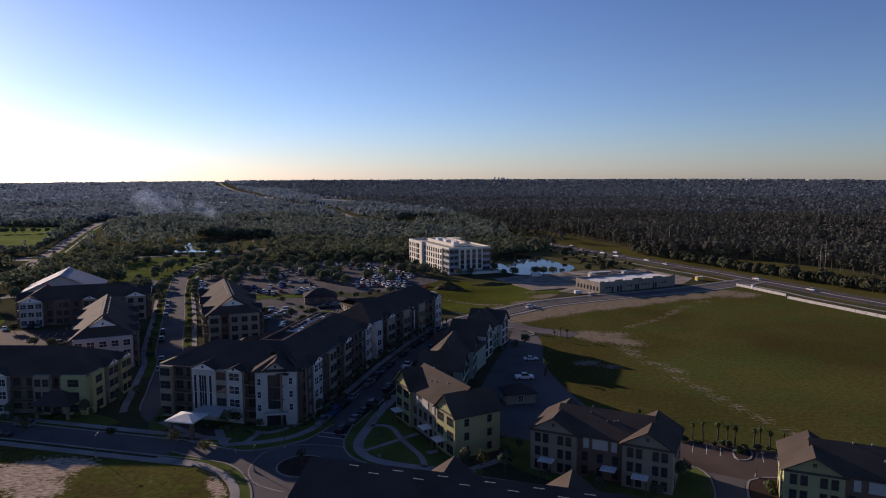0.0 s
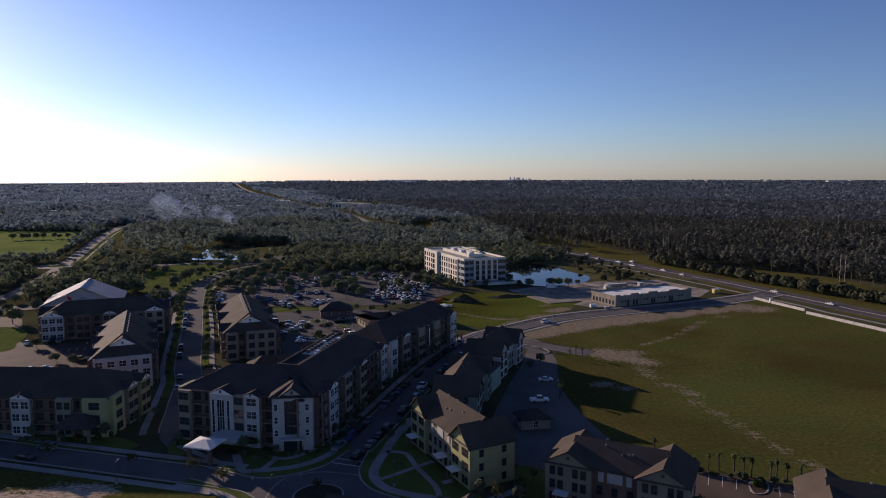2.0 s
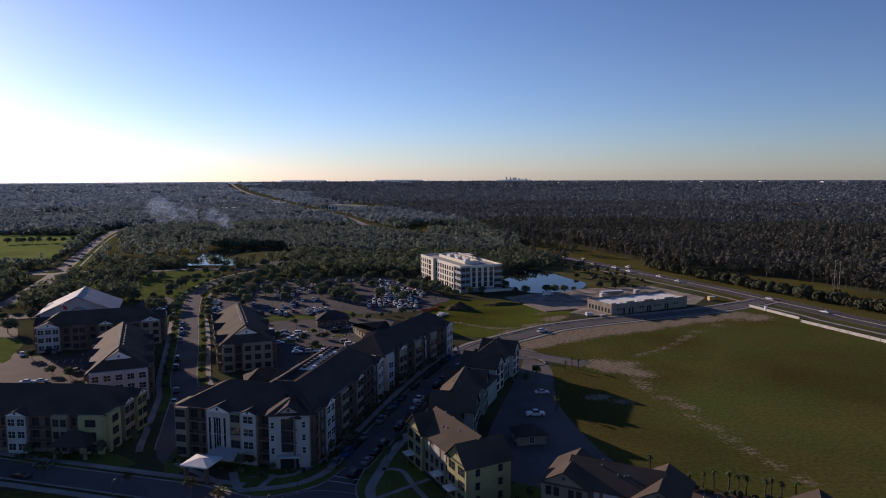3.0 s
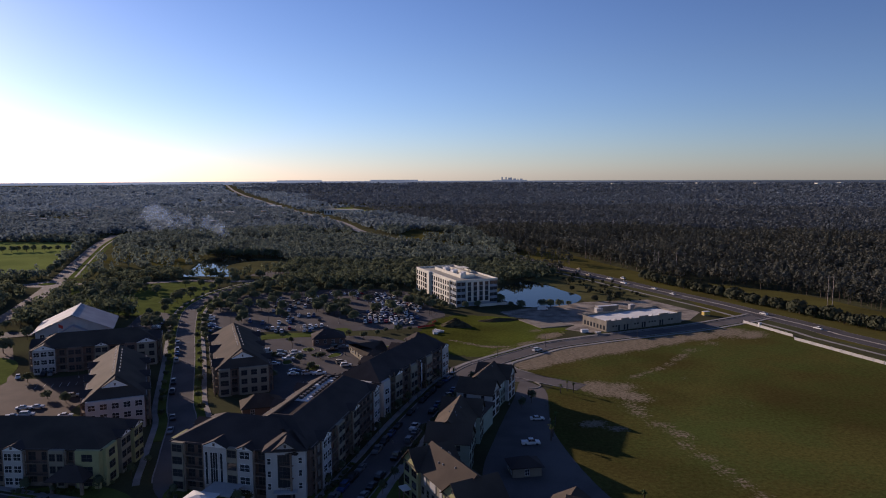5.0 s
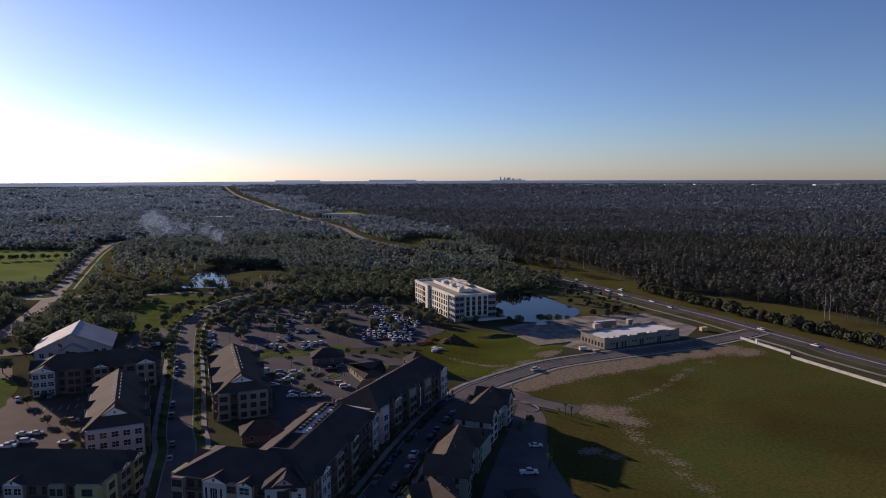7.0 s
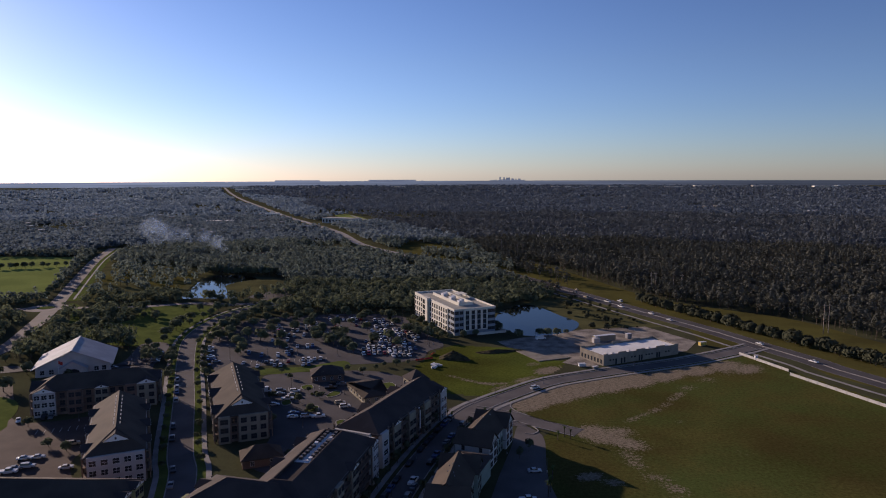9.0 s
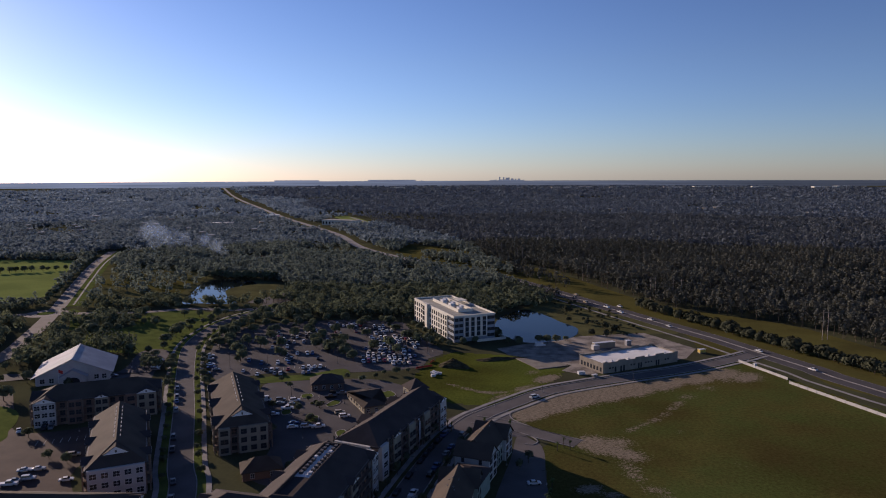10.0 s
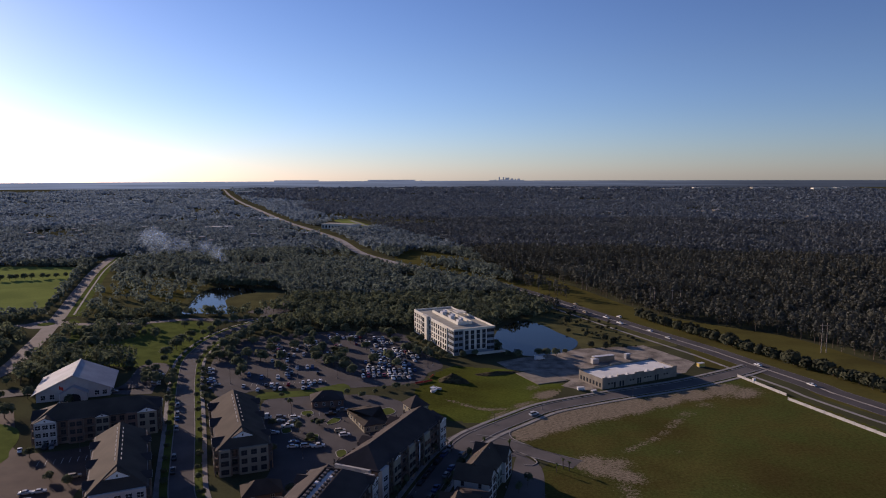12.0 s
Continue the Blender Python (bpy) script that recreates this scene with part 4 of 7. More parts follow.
def gable_wall(me, along, a, b0, b1, z, rise, thick=0.3):
    """A triangle of wall under a gable end at coordinate a."""
    m = (b0 + b1) / 2
    tri = [(b0, z), (b1, z), (m, z + rise)]
    vs = [((a + t, b, c) if along == "x" else (b, a + t, c)) for t in (0, thick) for b, c in tri]
    return me.add(vs, [(0, 2, 1), (3, 4, 5), (0, 1, 4, 3), (1, 2, 5, 4), (2, 0, 3, 5)])




def side_frame(side, L, W):
    """Maps (distance along a side, metres out of it, height) to local places; the side is seen from outside, from its left to its right."""
    return {"front": pose(0, 0, 0), "right": pose(L, 0, 0, 0, 0, 90), "back": pose(L, W, 0, 0, 0, 180), "left": pose(0, W, 0, 0, 0, 270)}[side]


def bay(b, sf, u0, u1, out, H, floors, mat, gable=True, cols=2, fh=3.1, base=0.0, w=2.0, h=1.8, depth=3.0, roof_mat=None, vent=True, name="bay", rise_k=0.44):
    """A projecting bay of wall with its windows and a small gable over it."""
    wall = Mesh().box(u0, u1, -out, depth, base, H)
    rise = (u1 - u0) / 2 * rise_k
    if gable:
        gable_wall(wall, "y", -out, u0, u1, H, rise)
    part(name, wall, mat, b, at=sf)
    if gable:
        part("gable_roof", gable_roof(u0, u1, -out, depth + 1.5, H, rise, 0.3, "y"), roof_mat or M_ROOF_DK, b, at=sf)
        part("gable_panel", gable_wall(Mesh(), "y", -out - 0.34, u0 + 0.1, u1 - 0.1, H + 0.05, rise - 0.1, 0.3), M_TRIM, b, "white gable panel", at=sf)
        if vent:
            part("gable_vent", Mesh().box((u0 + u1) / 2 - 0.3, (u0 + u1) / 2 + 0.3, -out - 0.4, -out - 0.3, H + rise * 0.2, H + rise * 0.2 + 0.7), M_DARKTRIM, b, at=sf)
        part("fascia", Mesh().box(u0 - 0.1, u1 + 0.1, -out - 0.12, -out + 0.02, H - 0.15, H + 0.2), M_TRIM, b, at=sf)
    for f in range(floors):
        z = base + fh * (f + 0.55)
        if z + h / 2 > H:
            continue
        for c in range(cols):
            u = u0 + (u1 - u0) * (c + 0.5) / cols
            window(b, sf @ pose(u, -out - 0.01, z), min(2.7 if cols == 1 else w, (u1 - u0) / cols - 0.6), h, 2, mat is M_STUCCO)


def balcony_stack(b, sf, u0, u1, out, floors, fh):
    """Recessed balconies: slabs, rails and corner posts between the bays."""
    for f in range(1, floors):
        z = fh * f
        slab = part("balcony", Mesh().box(u0, u1, -out, 0.1, z - 0.12, z + 0.12), M_STONE, b, at=sf)
        rail = Mesh().box(u0, u1, -out, -out + 0.06, z + 1.02, z + 1.1)
        n = max(3, int((u1 - u0) / 0.6))
        for i in range(n + 1):
            u = u0 + (u1 - u0) * i / n
            rail.box(u - 0.02, u + 0.02, -out + 0.01, -out + 0.05, z + 0.12, z + 1.05)
        part("railing", rail, M_DARKTRIM, slab)
    for u in (u0 + 0.2, u1 - 0.2):
        part("post", Mesh().box(u - 0.2, u + 0.2, -out, -out + 0.4, 0, floors * fh), M_STONE, b, at=sf)


def apartments(m, L, W, floors, label, sides, flat=3.5, ends=(1, 1), rise=4.2, units=0, roof=None, wall_mat=None, name="apartment_building", fh=3.25, eave=None, well_x=(0.2, 0.8), strip_units=0, gablet=False):
    """A long apartment block with a hip roof; sides: {side: [(u0, u1, wall material, gable, window columns)]}."""
    H = eave or floors * fh + 0.3
    b = thing(name, m, label, "building")
    part("wall", Mesh().box(0, L, 0, W, -0.2, H), wall_mat or M_BROWN, b, "brown siding walls")
    part("plinth", Mesh().box(-0.12, L + 0.12, -0.12, W + 0.12, -0.2, 1.1), M_STONE, b, "tan stone base course")
    part("roof", hip_roof(0, L, 0, W, H, rise, 0.8, flat, ends), roof or M_ROOF, b, "brown-grey shingle roof")
    part("soffit", Mesh().box(-0.5, L + 0.5, -0.5, W + 0.5, H - 0.25, H + 0.02), M_DARKTRIM, b)
    for side, bays in sides.items():
        sf = side_frame(side, L, W)
        total = L if side in ("front", "back") else W
        last = 0.3
        for u0, u1, mat, gable, cols in bays:
            if u0 - last > 2.6:
                balcony_stack(b, sf, last + 0.1, u0 - 0.1, 1.3, floors, fh)
                for f in range(floors):
                    for c in range(max(1, int((u0 - last) / 3))):
                        window(b, sf @ pose(last + (c + 0.5) * (u0 - last) / max(1, int((u0 - last) / 3)), -0.01, fh * (f + 0.5)), 1.8, 2.1, 2, False)
            bay(b, sf, u0, u1, 1.5, H, floors, mat, gable, cols, fh)
            last = u1
        if total - last > 2.6:
            balcony_stack(b, sf, last + 0.1, total - 0.4, 1.3, floors, fh)
            for f in range(floors):
                for c in range(max(1, int((total - last) / 3))):
                    window(b, sf @ pose(last + (c + 0.5) * (total - last) / max(1, int((total - last) / 3)), -0.01, fh * (f + 0.5)), 1.8, 2.1, 2, False)
    if gablet:
        # a small white-faced gable set into the hipped end
        half, c = W / 2, W / 2
        x0, w2, r2 = half * ends[0] * 0.42, half * 0.42, rise * 0.40
        part("gablet_roof", gable_roof(x0, half * ends[0] + 1.5, c - w2, c + w2, H + rise * 0.52, r2, 0.3, "x"), roof or M_ROOF, b)
        part("gablet_panel", gable_wall(Mesh().box(x0 + 0.1, x0 + 0.4, c - w2, c + w2, H + rise * 0.3, H + rise * 0.52), "x", x0 + 0.1, c - w2, c + w2, H + rise * 0.52, r2), M_TRIM, b, "white gablet face")
        part("gablet_vent", Mesh().box(x0 - 0.02, x0 + 0.12, c - 0.28, c + 0.28, H + rise * 0.56, H + rise * 0.56 + 0.8), M_DARKTRIM, b)
    for i in range(strip_units):
        x = L * (0.22 + 0.66 * (i + 0.5) / strip_units)
        for y, ln in ((W / 2 + 0.9, 1.35), (W / 2 - 1.1, 0.9)):
            z = H + rise * (1 - abs(y - W / 2) / (W / 2)) - 0.1
            part("ridge_unit", Mesh().box(-ln, ln, -0.16, 0.16, 0, 0.42), M_STUCCO, b, "white rooftop unit near the ridge", at=pose(x, y, z))
    if units:
        half = flat / 2 - 0.4
        part("well_floor", Mesh().box(L * well_x[0] - 1, L * well_x[1] + 1, W / 2 - half, W / 2 + half, H + rise - 0.72, H + rise - 0.64), M_MEMBRANE, b, "white floor of the sunken roof well")
    r = random.Random(units + int(L))
    for i in range(units):
        x = L * (well_x[0] + (well_x[1] - well_x[0]) * (i + 0.5) / units)
        for y in ((W / 2 - flat * 0.24, W / 2 + flat * 0.24) if flat > 3 else (W / 2,)):
            lw = 0.55 if flat > 3 else 1.6
            z = H + rise - 0.7
            u = part("condenser", Mesh().box(-lw, lw, -0.5, 0.5, 0, 0.85), M_UNIT if (i + 2 * (y > W / 2)) % 7 == 0 else M_DARKTRIM, b, "dark rooftop condenser", at=pose(x, y, z, 0, 0, r.uniform(-3, 3)))
    return b


W_, C_, B_, S_ = M_STUCCO, M_CREAM, M_BEIGE, M_SAGE
# block A: an L with a white corner tower facing the roundabout
A1 = apartments(pose(-71.5, 166, 0, 0, 0, -13.7), 34, 19, 4, "four-storey apartment wing with white bays and dark roof",
                {"front": [(0.2, 3.5, B_, 0, 1), (9.5, 16, W_, 1, 0), (16, 19, B_, 0, 1), (19, 23.2, W_, 1, 1)], "left": [(3, 8, B_, 1, 2), (12, 18, C_, 0, 2)]}, eave=13, rise=4.6, flat=0, roof=M_ROOF_DK)
for u in (10.4, 14.6):
    window(A1, pose(u, -1.52, 7.2), 0.7, 8.5, 1)
window(A1, pose(12.5, -1.52, 7.2), 2.0, 8.5, 3)
part("canopy", hip_roof(10.9, 17.6, -14.0, -8.0, 4.1, 0.75, 0.25, thick=0.3), M_TRIM, A1, "white entrance canopy with a low hipped top")
part("canopy_link", Mesh().box(12.5, 20.5, -7.79, -1.4, 3.6, 3.95), M_STUCCO, A1, "lower white roof joining canopy and building")
for u in (11.5, 17.0):
    part("canopy_post", Mesh().box(u - 0.4, u + 0.4, -13.6, -12.8, 0, 3.9), M_BROWN, A1)
apartments(pose(-35.5, 161.5, 0, 0, 0, 78), 51, 22, 4, "long four-storey apartment wing along the street",
                {"front": [(4.5, 10, W_, 1, 2), (15.5, 20, B_, 0, 2), (27, 32, B_, 1, 2), (45.5, 50.8, W_, 1, 2)], "right": [(0.3, 7, W_, 0, 3), (13, 20, W_, 1, 3)], "back": [(4, 10, B_, 1, 2), (20, 26, B_, 1, 2)]},
                eave=13, rise=4.8, roof=M_ROOF_DK, flat=6, units=10, well_x=(0.42, 0.85), ends=(0.9, 0.9))
# corner tower
tw = thing("corner_tower", pose(-45.6, 157.2, 0, 0, 0, 6), "white stucco corner tower with tall glazing", "building")
wall = Mesh().box(0, 9.6, 0, 9, -0.2, 13.6)
gable_wall(wall, "y", 0, 2.0, 7.6, 13.6, 1.9)
part("wall", wall, M_STUCCO, tw)
part("roof", hip_roof(-0.2, 9.8, -0.2, 12, 13.7, 3.0, 0.5), M_ROOF_DK, tw)
part("gable_roof", gable_roof(2.0, 7.6, -0.3, 8, 13.9, 2.0, 0.5, "y"), M_ROOF_DK, tw)
part("gable_vent", Mesh().box(4.5, 5.1, -0.06, 0.05, 14.2, 15.0), M_DARKTRIM, tw)
window(tw, pose(4.6, -0.02, 8.4), 3.2, 8.2, 3, False)
for z in (4.6, 7.8, 11.0):
    window(tw, pose(8.4, -0.02, z), 0.8, 1.5, 1)
    window(tw, pose(0.9, -0.02, z), 0.8, 1.5, 1)
part("canopy", Mesh().box(2.0, 7.6, -2.0, 0.05, 3.3, 3.65), M_STUCCO, tw, "white entrance canopy")
part("doorway", Mesh().box(2.6, 7.0, -0.12, 0.02, 0, 3.0), M_GLASS, tw, "glazed entrance")

# block B beyond it
apartments(pose(-24.3, 218, 0, 0, 0, 67), 55, 16.5, 4, "four-storey apartment block with dark shingle roof",
           {"front": [(0.3, 5, W_, 0, 1), (9, 14, B_, 1, 2), (21, 26, B_, 0, 2), (34, 39, B_, 0, 2), (49, 54.7, W_, 1, 2)], "left": [(0.3, 14, W_, 0, 5)], "right": [(2, 9, W_, 1, 2)], "back": [(8, 16, B_, 1, 2), (30, 38, B_, 1, 2)]},
           eave=12, rise=4.6, flat=0, ends=(0.95, 0.4), roof=M_ROOF_DK)
# blocks along the west street
apartments(pose(-99.2, 210.3, 0, 0, 0, 114.5), 53, 17.5, 3, "three-storey apartment block with white end wall",
           {"left": [(0.3, 17.2, W_, 0, 5)], "front": [(6, 12, B_, 1, 2), (22, 28, B_, 1, 2), (40, 46, B_, 1, 2)], "back": [(6, 12, W_, 1, 2), (24, 30, W_, 1, 2), (42, 48, W_, 1, 2)]}, eave=10.3, rise=5.6, flat=0, ends=(0.9, 0.3), strip_units=8, gablet=True)
apartments(pose(-171.2, 266.6, 0, 0, 0, 21.5), 47, 17.5, 3, "three-storey apartment block with white gabled ends",
           {"front": [(0.3, 8.3, W_, 1, 3), (13, 18, M_BROWN, 0, 2), (23, 28, B_, 1, 2), (34.5, 39, M_BROWN, 0, 1), (39, 46.7, B_, 1, 2)], "right": [(3, 14, B_, 1, 3)], "left": [(3, 14, W_, 1, 3)]}, eave=10.2, rise=4.4, flat=0, ends=(0.9, 0.9))
apartments(pose(-68.6, 246, 0, 0, 0, 111.5), 58, 18.5, 3, "three-storey apartment block with tan roof",
           {"left": [(0.3, 4.3, B_, 0, 1), (7.5, 18, B_, 0, 3)], "front": [(8, 14, B_, 1, 2), (30, 36, B_, 1, 2), (48, 54, B_, 1, 2)], "back": [(4, 12, B_, 1, 2), (24, 32, B_, 1, 2), (46, 54, B_, 1, 2)]}, eave=10.2, rise=5.2, flat=0, ends=(0.85, 0.3), strip_units=8, gablet=True)
F_BLOCK = apartments(pose(-140, 168, 0, 0, 0, -1.5), 48.7, 21, 3, "three-storey apartment block with cream bays",
           {"front": [(3, 9, C_, 1, 2), (24, 29, W_, 1, 2), (36, 40, B_, 0, 2), (43, 49.3, C_, 0, 1)], "right": [(0.3, 6, C_, 0, 1), (8, 13, B_, 1, 2), (15, 20, C_, 1, 2)]}, eave=10.2, rise=4.6, flat=0, ends=(0.9, 0.9))


part("porch_roof", hip_roof(38, 47, -5.5, 0.5, 4.2, 2.4, 0.6), M_ROOF_DK, F_BLOCK, "dark hipped entrance porch roof")
for u in (38.6, 46.4):
    part("porch_post", Mesh().box(u - 0.35, u + 0.35, -5.2, -4.5, 0, 4.2), M_STONE, F_BLOCK)


# ---- town houses ----
def townhouse(m, L, W, label, mat, mid_mat, H=9.5, gables=(8.5, 8.5), gable_rise=3.6, recess=1.2, porch=True, floors=3, cols=(4, 4), roof=None, rise=4.3):
    """A row of three-storey homes: a gabled block at each end and a lower middle; the front is the side y = 0."""
    roof = roof or M_ROOF
    b = thing("town_house", m, label, "house")
    g0, g1 = gables
    fh = (H - 0.4) / floors
    wall = Mesh().box(0.15, L - 0.15, recess, W, -0.2, H)
    part("wall", wall, mid_mat, b, "darker siding walls of the middle part")
    part("roof", gable_roof(g0 / 2, L - g1 / 2, recess, W, H, rise, 0.5, "x"), roof, b, "brown shingle roof")
    for u0, u1, n in ((0, g0, cols[0]), (L - g1, L, cols[1])):
        me = Mesh().box(u0, u1, 0, W - 0.2, -0.2, H)
        gable_wall(me, "y", 0, u0, u1, H, gable_rise)
        gable_wall(me, "y", W - 0.5, u0, u1, H, gable_rise)
        part("end_block", me, mat, b)
        part("gable_roof", gable_roof(u0, u1, 0, W - 0.2, H, gable_rise, 0.6, "y"), roof, b)
        part("fascia", Mesh().box(u0 - 0.1, u1 + 0.1, -0.1, 0.03, H - 0.45, H), M_DARKTRIM, b)
        c = (u0 + u1) / 2
        part("gable_vent", Mesh().box(c - 0.3, c + 0.3, -0.06, 0.03, H + gable_rise * 0.36, H + gable_rise * 0.6), M_DARKTRIM, b)
        for f in range(floors):
            for k in range(n):
                du = (k + 0.5) / n * (u1 - u0)
                du += 0.35 if k % 2 == 0 else -0.35
                window(b, pose(u0 + du, -0.01, fh * (f + 0.55)), 1.05, 1.75 if f != 1 or k in (0, n - 1) else 1.75, 1, False)
        for x, rot in ((u0, 270), (u1, 90)):
            if (x == 0) or (x == L):
                for f in range(floors):
                    for y in (W * 0.25, W * 0.75):
                        window(b, pose(x + (-0.01 if x == 0 else 0.01), y, fh * (f + 0.55), 0, 0, rot), 1.0, 1.5, 1, False)
        if porch:
            pr = part("porch_roof", Mesh().box(c - 2.6, c + 0.4, -2.2, 0.05, 2.9, 3.15), M_TRIM, b, "pale porch roof")
            part("porch_post", Mesh().box(c - 2.5, c - 2.25, -2.1, -1.85, 0, 2.9), M_BROWN, b)
            part("porch_post", Mesh().box(c + 0.05, c + 0.3, -2.1, -1.85, 0, 2.9), M_BROWN, b)
    mid0, mid1 = g0, L - g1
    n = max(2, int((mid1 - mid0) / 2.4))
    for f in range(floors):
        for k in range(n):
            u = mid0 + (mid1 - mid0) * (k + 0.5) / n
            if f == 2:
                continue
            window(b, pose(u, recess - 0.01, fh * (f + 0.55)), 1.1, 1.75, 1, False)
    for du, pw in ((-3.4, 1.1), (0, 3.0), (3.4, 1.1)):
        c = (mid0 + mid1) / 2 + du * (mid1 - mid0) / 11
        part("white_panel", Mesh().box(c - pw / 2, c + pw / 2, recess - 0.12, recess, fh * 2 + 0.5, fh * 2 + 2.5), M_STUCCO, b, "white wall panel")
    for k in range(int(L / 4.5)):
        for f in range(floors):
            window(b, pose(L - (k + 0.6) * 4.5, W + 0.01, fh * (f + 0.55), 0, 0, 180), 1.1, 1.7, 1, False)
    if porch:
        c = (mid0 + mid1) / 2
        part("porch_roof", Mesh().box(c + 0.5, c + 3.4, recess - 2.4, recess, 2.9, 3.15), M_TRIM, b, "pale porch roof")
    rr = random.Random(int(L * 7 + H * 3 + m.translation.x))
    for k in range(6):
        u, v = rr.uniform(g0, L - g1), rr.uniform(0.25, 0.75)
        y = recess + (W - recess) * v
        z = H + rise * (1 - abs(2 * v - 1)) + 0.15
        part("roof_vent", Mesh().box(-0.14, 0.14, -0.14, 0.14, -0.1, 0.35), M_STEEL, b, at=pose(u, y, z))
    return b


townhouse(pose(-12.3, 163.2, 0, 0, 0, -61), 29.5, 11.5, "yellow-sided town houses with brown shingle roof", M_CREAM, M_BEIGE, gables=(8.0, 8.5), recess=0.8)
townhouse(pose(17.4, 133, 0, 0, 0, -25.5), 27.8, 13, "beige town houses with paired front gables", M_BEIGE, M_BROWN, H=8.8, gables=(9.4, 9.4), gable_rise=2.7, rise=3.5)
townhouse(pose(59.3, 113.5, 0, 0, 0, -23), 29, 13, "cream town houses with white garage doors", M_CREAM, M_BROWN, H=8.8, gables=(9.4, 9.4), gable_rise=2.7, rise=3.5)
townhouse(pose(4.5, 174, 0, 0, 0, 80), 30, 12, "pale green town houses along the lane", M_SAGE, M_SAGE, H=8.9, porch=False, gable_rise=3.6)
townhouse(pose(13.0, 216, 0, 0, 0, 69), 28, 12.5, "white and sage town houses near the junction", M_STUCCO, M_SAGE, H=8.4, porch=False, gable_rise=3.6)
G = apartments(pose(-25.4, 102.9, 0, 0, 0, -16), 60, 14, 3, "long brown-roofed block beside the roundabout",
               {"front": [(4, 12, B_, 0, 3), (24, 32, B_, 0, 3), (46, 54, B_, 0, 3)], "left": [(2, 12, B_, 0, 3)], "back": [(12.5, 20.5, B_, 0, 3), (32.5, 40.5, B_, 0, 3)]}, eave=7.6, rise=5.2, flat=0, ends=(0.12, 1), fh=2.45, roof=M_ROOF_DK)
# lighter shingles than the main roof: sunlight put into the gables' colour
for u in (12.5, 32.5):
    part("gable_roof", gable_roof(u, u + 8, -1.5, 6, 8.8, 3.0, 0.45, "y"), M_ROOF, G, at=side_frame("back", 60, 14))
for k in range(12):
    part("ridge_vent", Mesh().box(-0.85, 0.85, -0.09, 0.09, 0, 0.12), M_STEEL, G, at=pose(9 + 3.8 * k, 6.2 - 0.9 * (k % 2), 12.6 - 0.5 * (k % 2)))

# ---- office building ----
def office(m):
    L, W, H = 28, 70, 16.0
    b = thing("office_building", m, "white four-storey office building with grey glass corners", "building")
    part("wall", Mesh().box(0, L, 0, W, -0.2, H - 0.6), M_GREYPANEL, b, "grey panel core walls")
    # white projecting frames, one on the front and two on the long side
    sf = pose(0, 0, 0)
    front = Mesh().box(6.5, 22.5, -0.5, 0.2, 2.6, 15.6)
    part("front_panel", front, M_PRECAST, b, "off-white precast front panel")
    for k in range(4):
        u = 8.6 + k * 3.95
        window(b, sf @ pose(u, -0.52, 9.1), 2.2, 11.8, 2, False)
        for f in range(1, 4):
            part("spandrel", Mesh().box(u - 1.1, u + 1.1, -0.62, -0.5, 2.6 + f * 3.25, 3.1 + f * 3.25), M_GREYPANEL, b)
    for f in range(4):
        for u in (1.7, 4.7, 24.0, 26.6):
            window(b, sf @ pose(u, -0.02, 2.9 + f * 3.7), 2.4, 1.9, 2, False)
    ls = pose(0, W, 0, 0, 0, 270)
    for u0, u1, n in ((0.5, 20, 5), (29, 60, 8)):
        part("side_panel", Mesh().box(u0, u1, -0.5, 0.2, 0.5, 15.8), M_PRECAST, b, "off-white precast side panel", at=ls)
        for k in range(n):
            for f in range(4):
                window(b, ls @ pose(u0 + (k + 0.5) * (u1 - u0) / n, -0.52, 2.6 + f * 3.6), 1.7, 2.5, 1, False)
    part("entrance_tower", Mesh().box(20, 29, -2.2, 0.2, 0, 17.0), M_PRECAST, b, "white entrance tower", at=ls)
    for f in range(4):
        window(b, ls @ pose(22.7, -2.22, 3 + f * 3.6), 3.6, 2.8, 3, False)
        for u in (62, 65.5, 68.5):
            window(b, ls @ pose(u, -0.02, 2.9 + f * 3.7), 2.6, 1.9, 2, False)
    for side in ("right", "back"):
        rs = side_frame(side, L, W)
        tot = W if side == "right" else L
        for k in range(int(tot / 4)):
            for f in range(4):
                window(b, rs @ pose(2 + k * 4, -0.02, 2.6 + f * 3.6), 2.4, 2.2, 2, False)
    part("roof", Mesh().box(0, L, 0, W, H - 0.6, H - 0.35), M_BALLAST, b, "pale weathered flat roof")
    par = Mesh()
    for x0, x1, y0, y1 in ((-0.3, L + 0.3, -0.3, 0.3), (-0.3, L + 0.3, W - 0.3, W + 0.3), (-0.3, 0.3, 0.3, W - 0.3), (L - 0.3, L + 0.3, 0.3, W - 0.3)):
        par.box(x0, x1, y0, y1, H - 0.35, H + 0.6)
    part("parapet", par, M_PRECAST, b, "white roof parapet")
    scr = Mesh()
    for x0, x1, y0, y1 in ((9, 19, 14, 14.4), (9, 19, 58, 58.4), (9, 9.4, 14.4, 58), (18.6, 19, 14.4, 58)):
        scr.box(x0, x1, y0, y1, H - 0.35, H + 1.6)
    part("plant_screen", scr, M_PRECAST, b, "white screen round the roof plant")
    for x, y, a, c, h in ((11.5, 18, 2.2, 4, 2.4), (15.5, 24, 2, 3.4, 2.2), (11.5, 31, 2.6, 5, 2.6), (15.8, 38, 2.2, 3, 2), (12, 46, 2.4, 5, 2.6), (16, 52, 1.8, 3, 2.2)):
        part("roof_unit", Mesh().box(x - a / 2, x + a / 2, y - c / 2, y + c / 2, H - 0.35, H + h), M_UNIT, b, "grey rooftop plant unit")
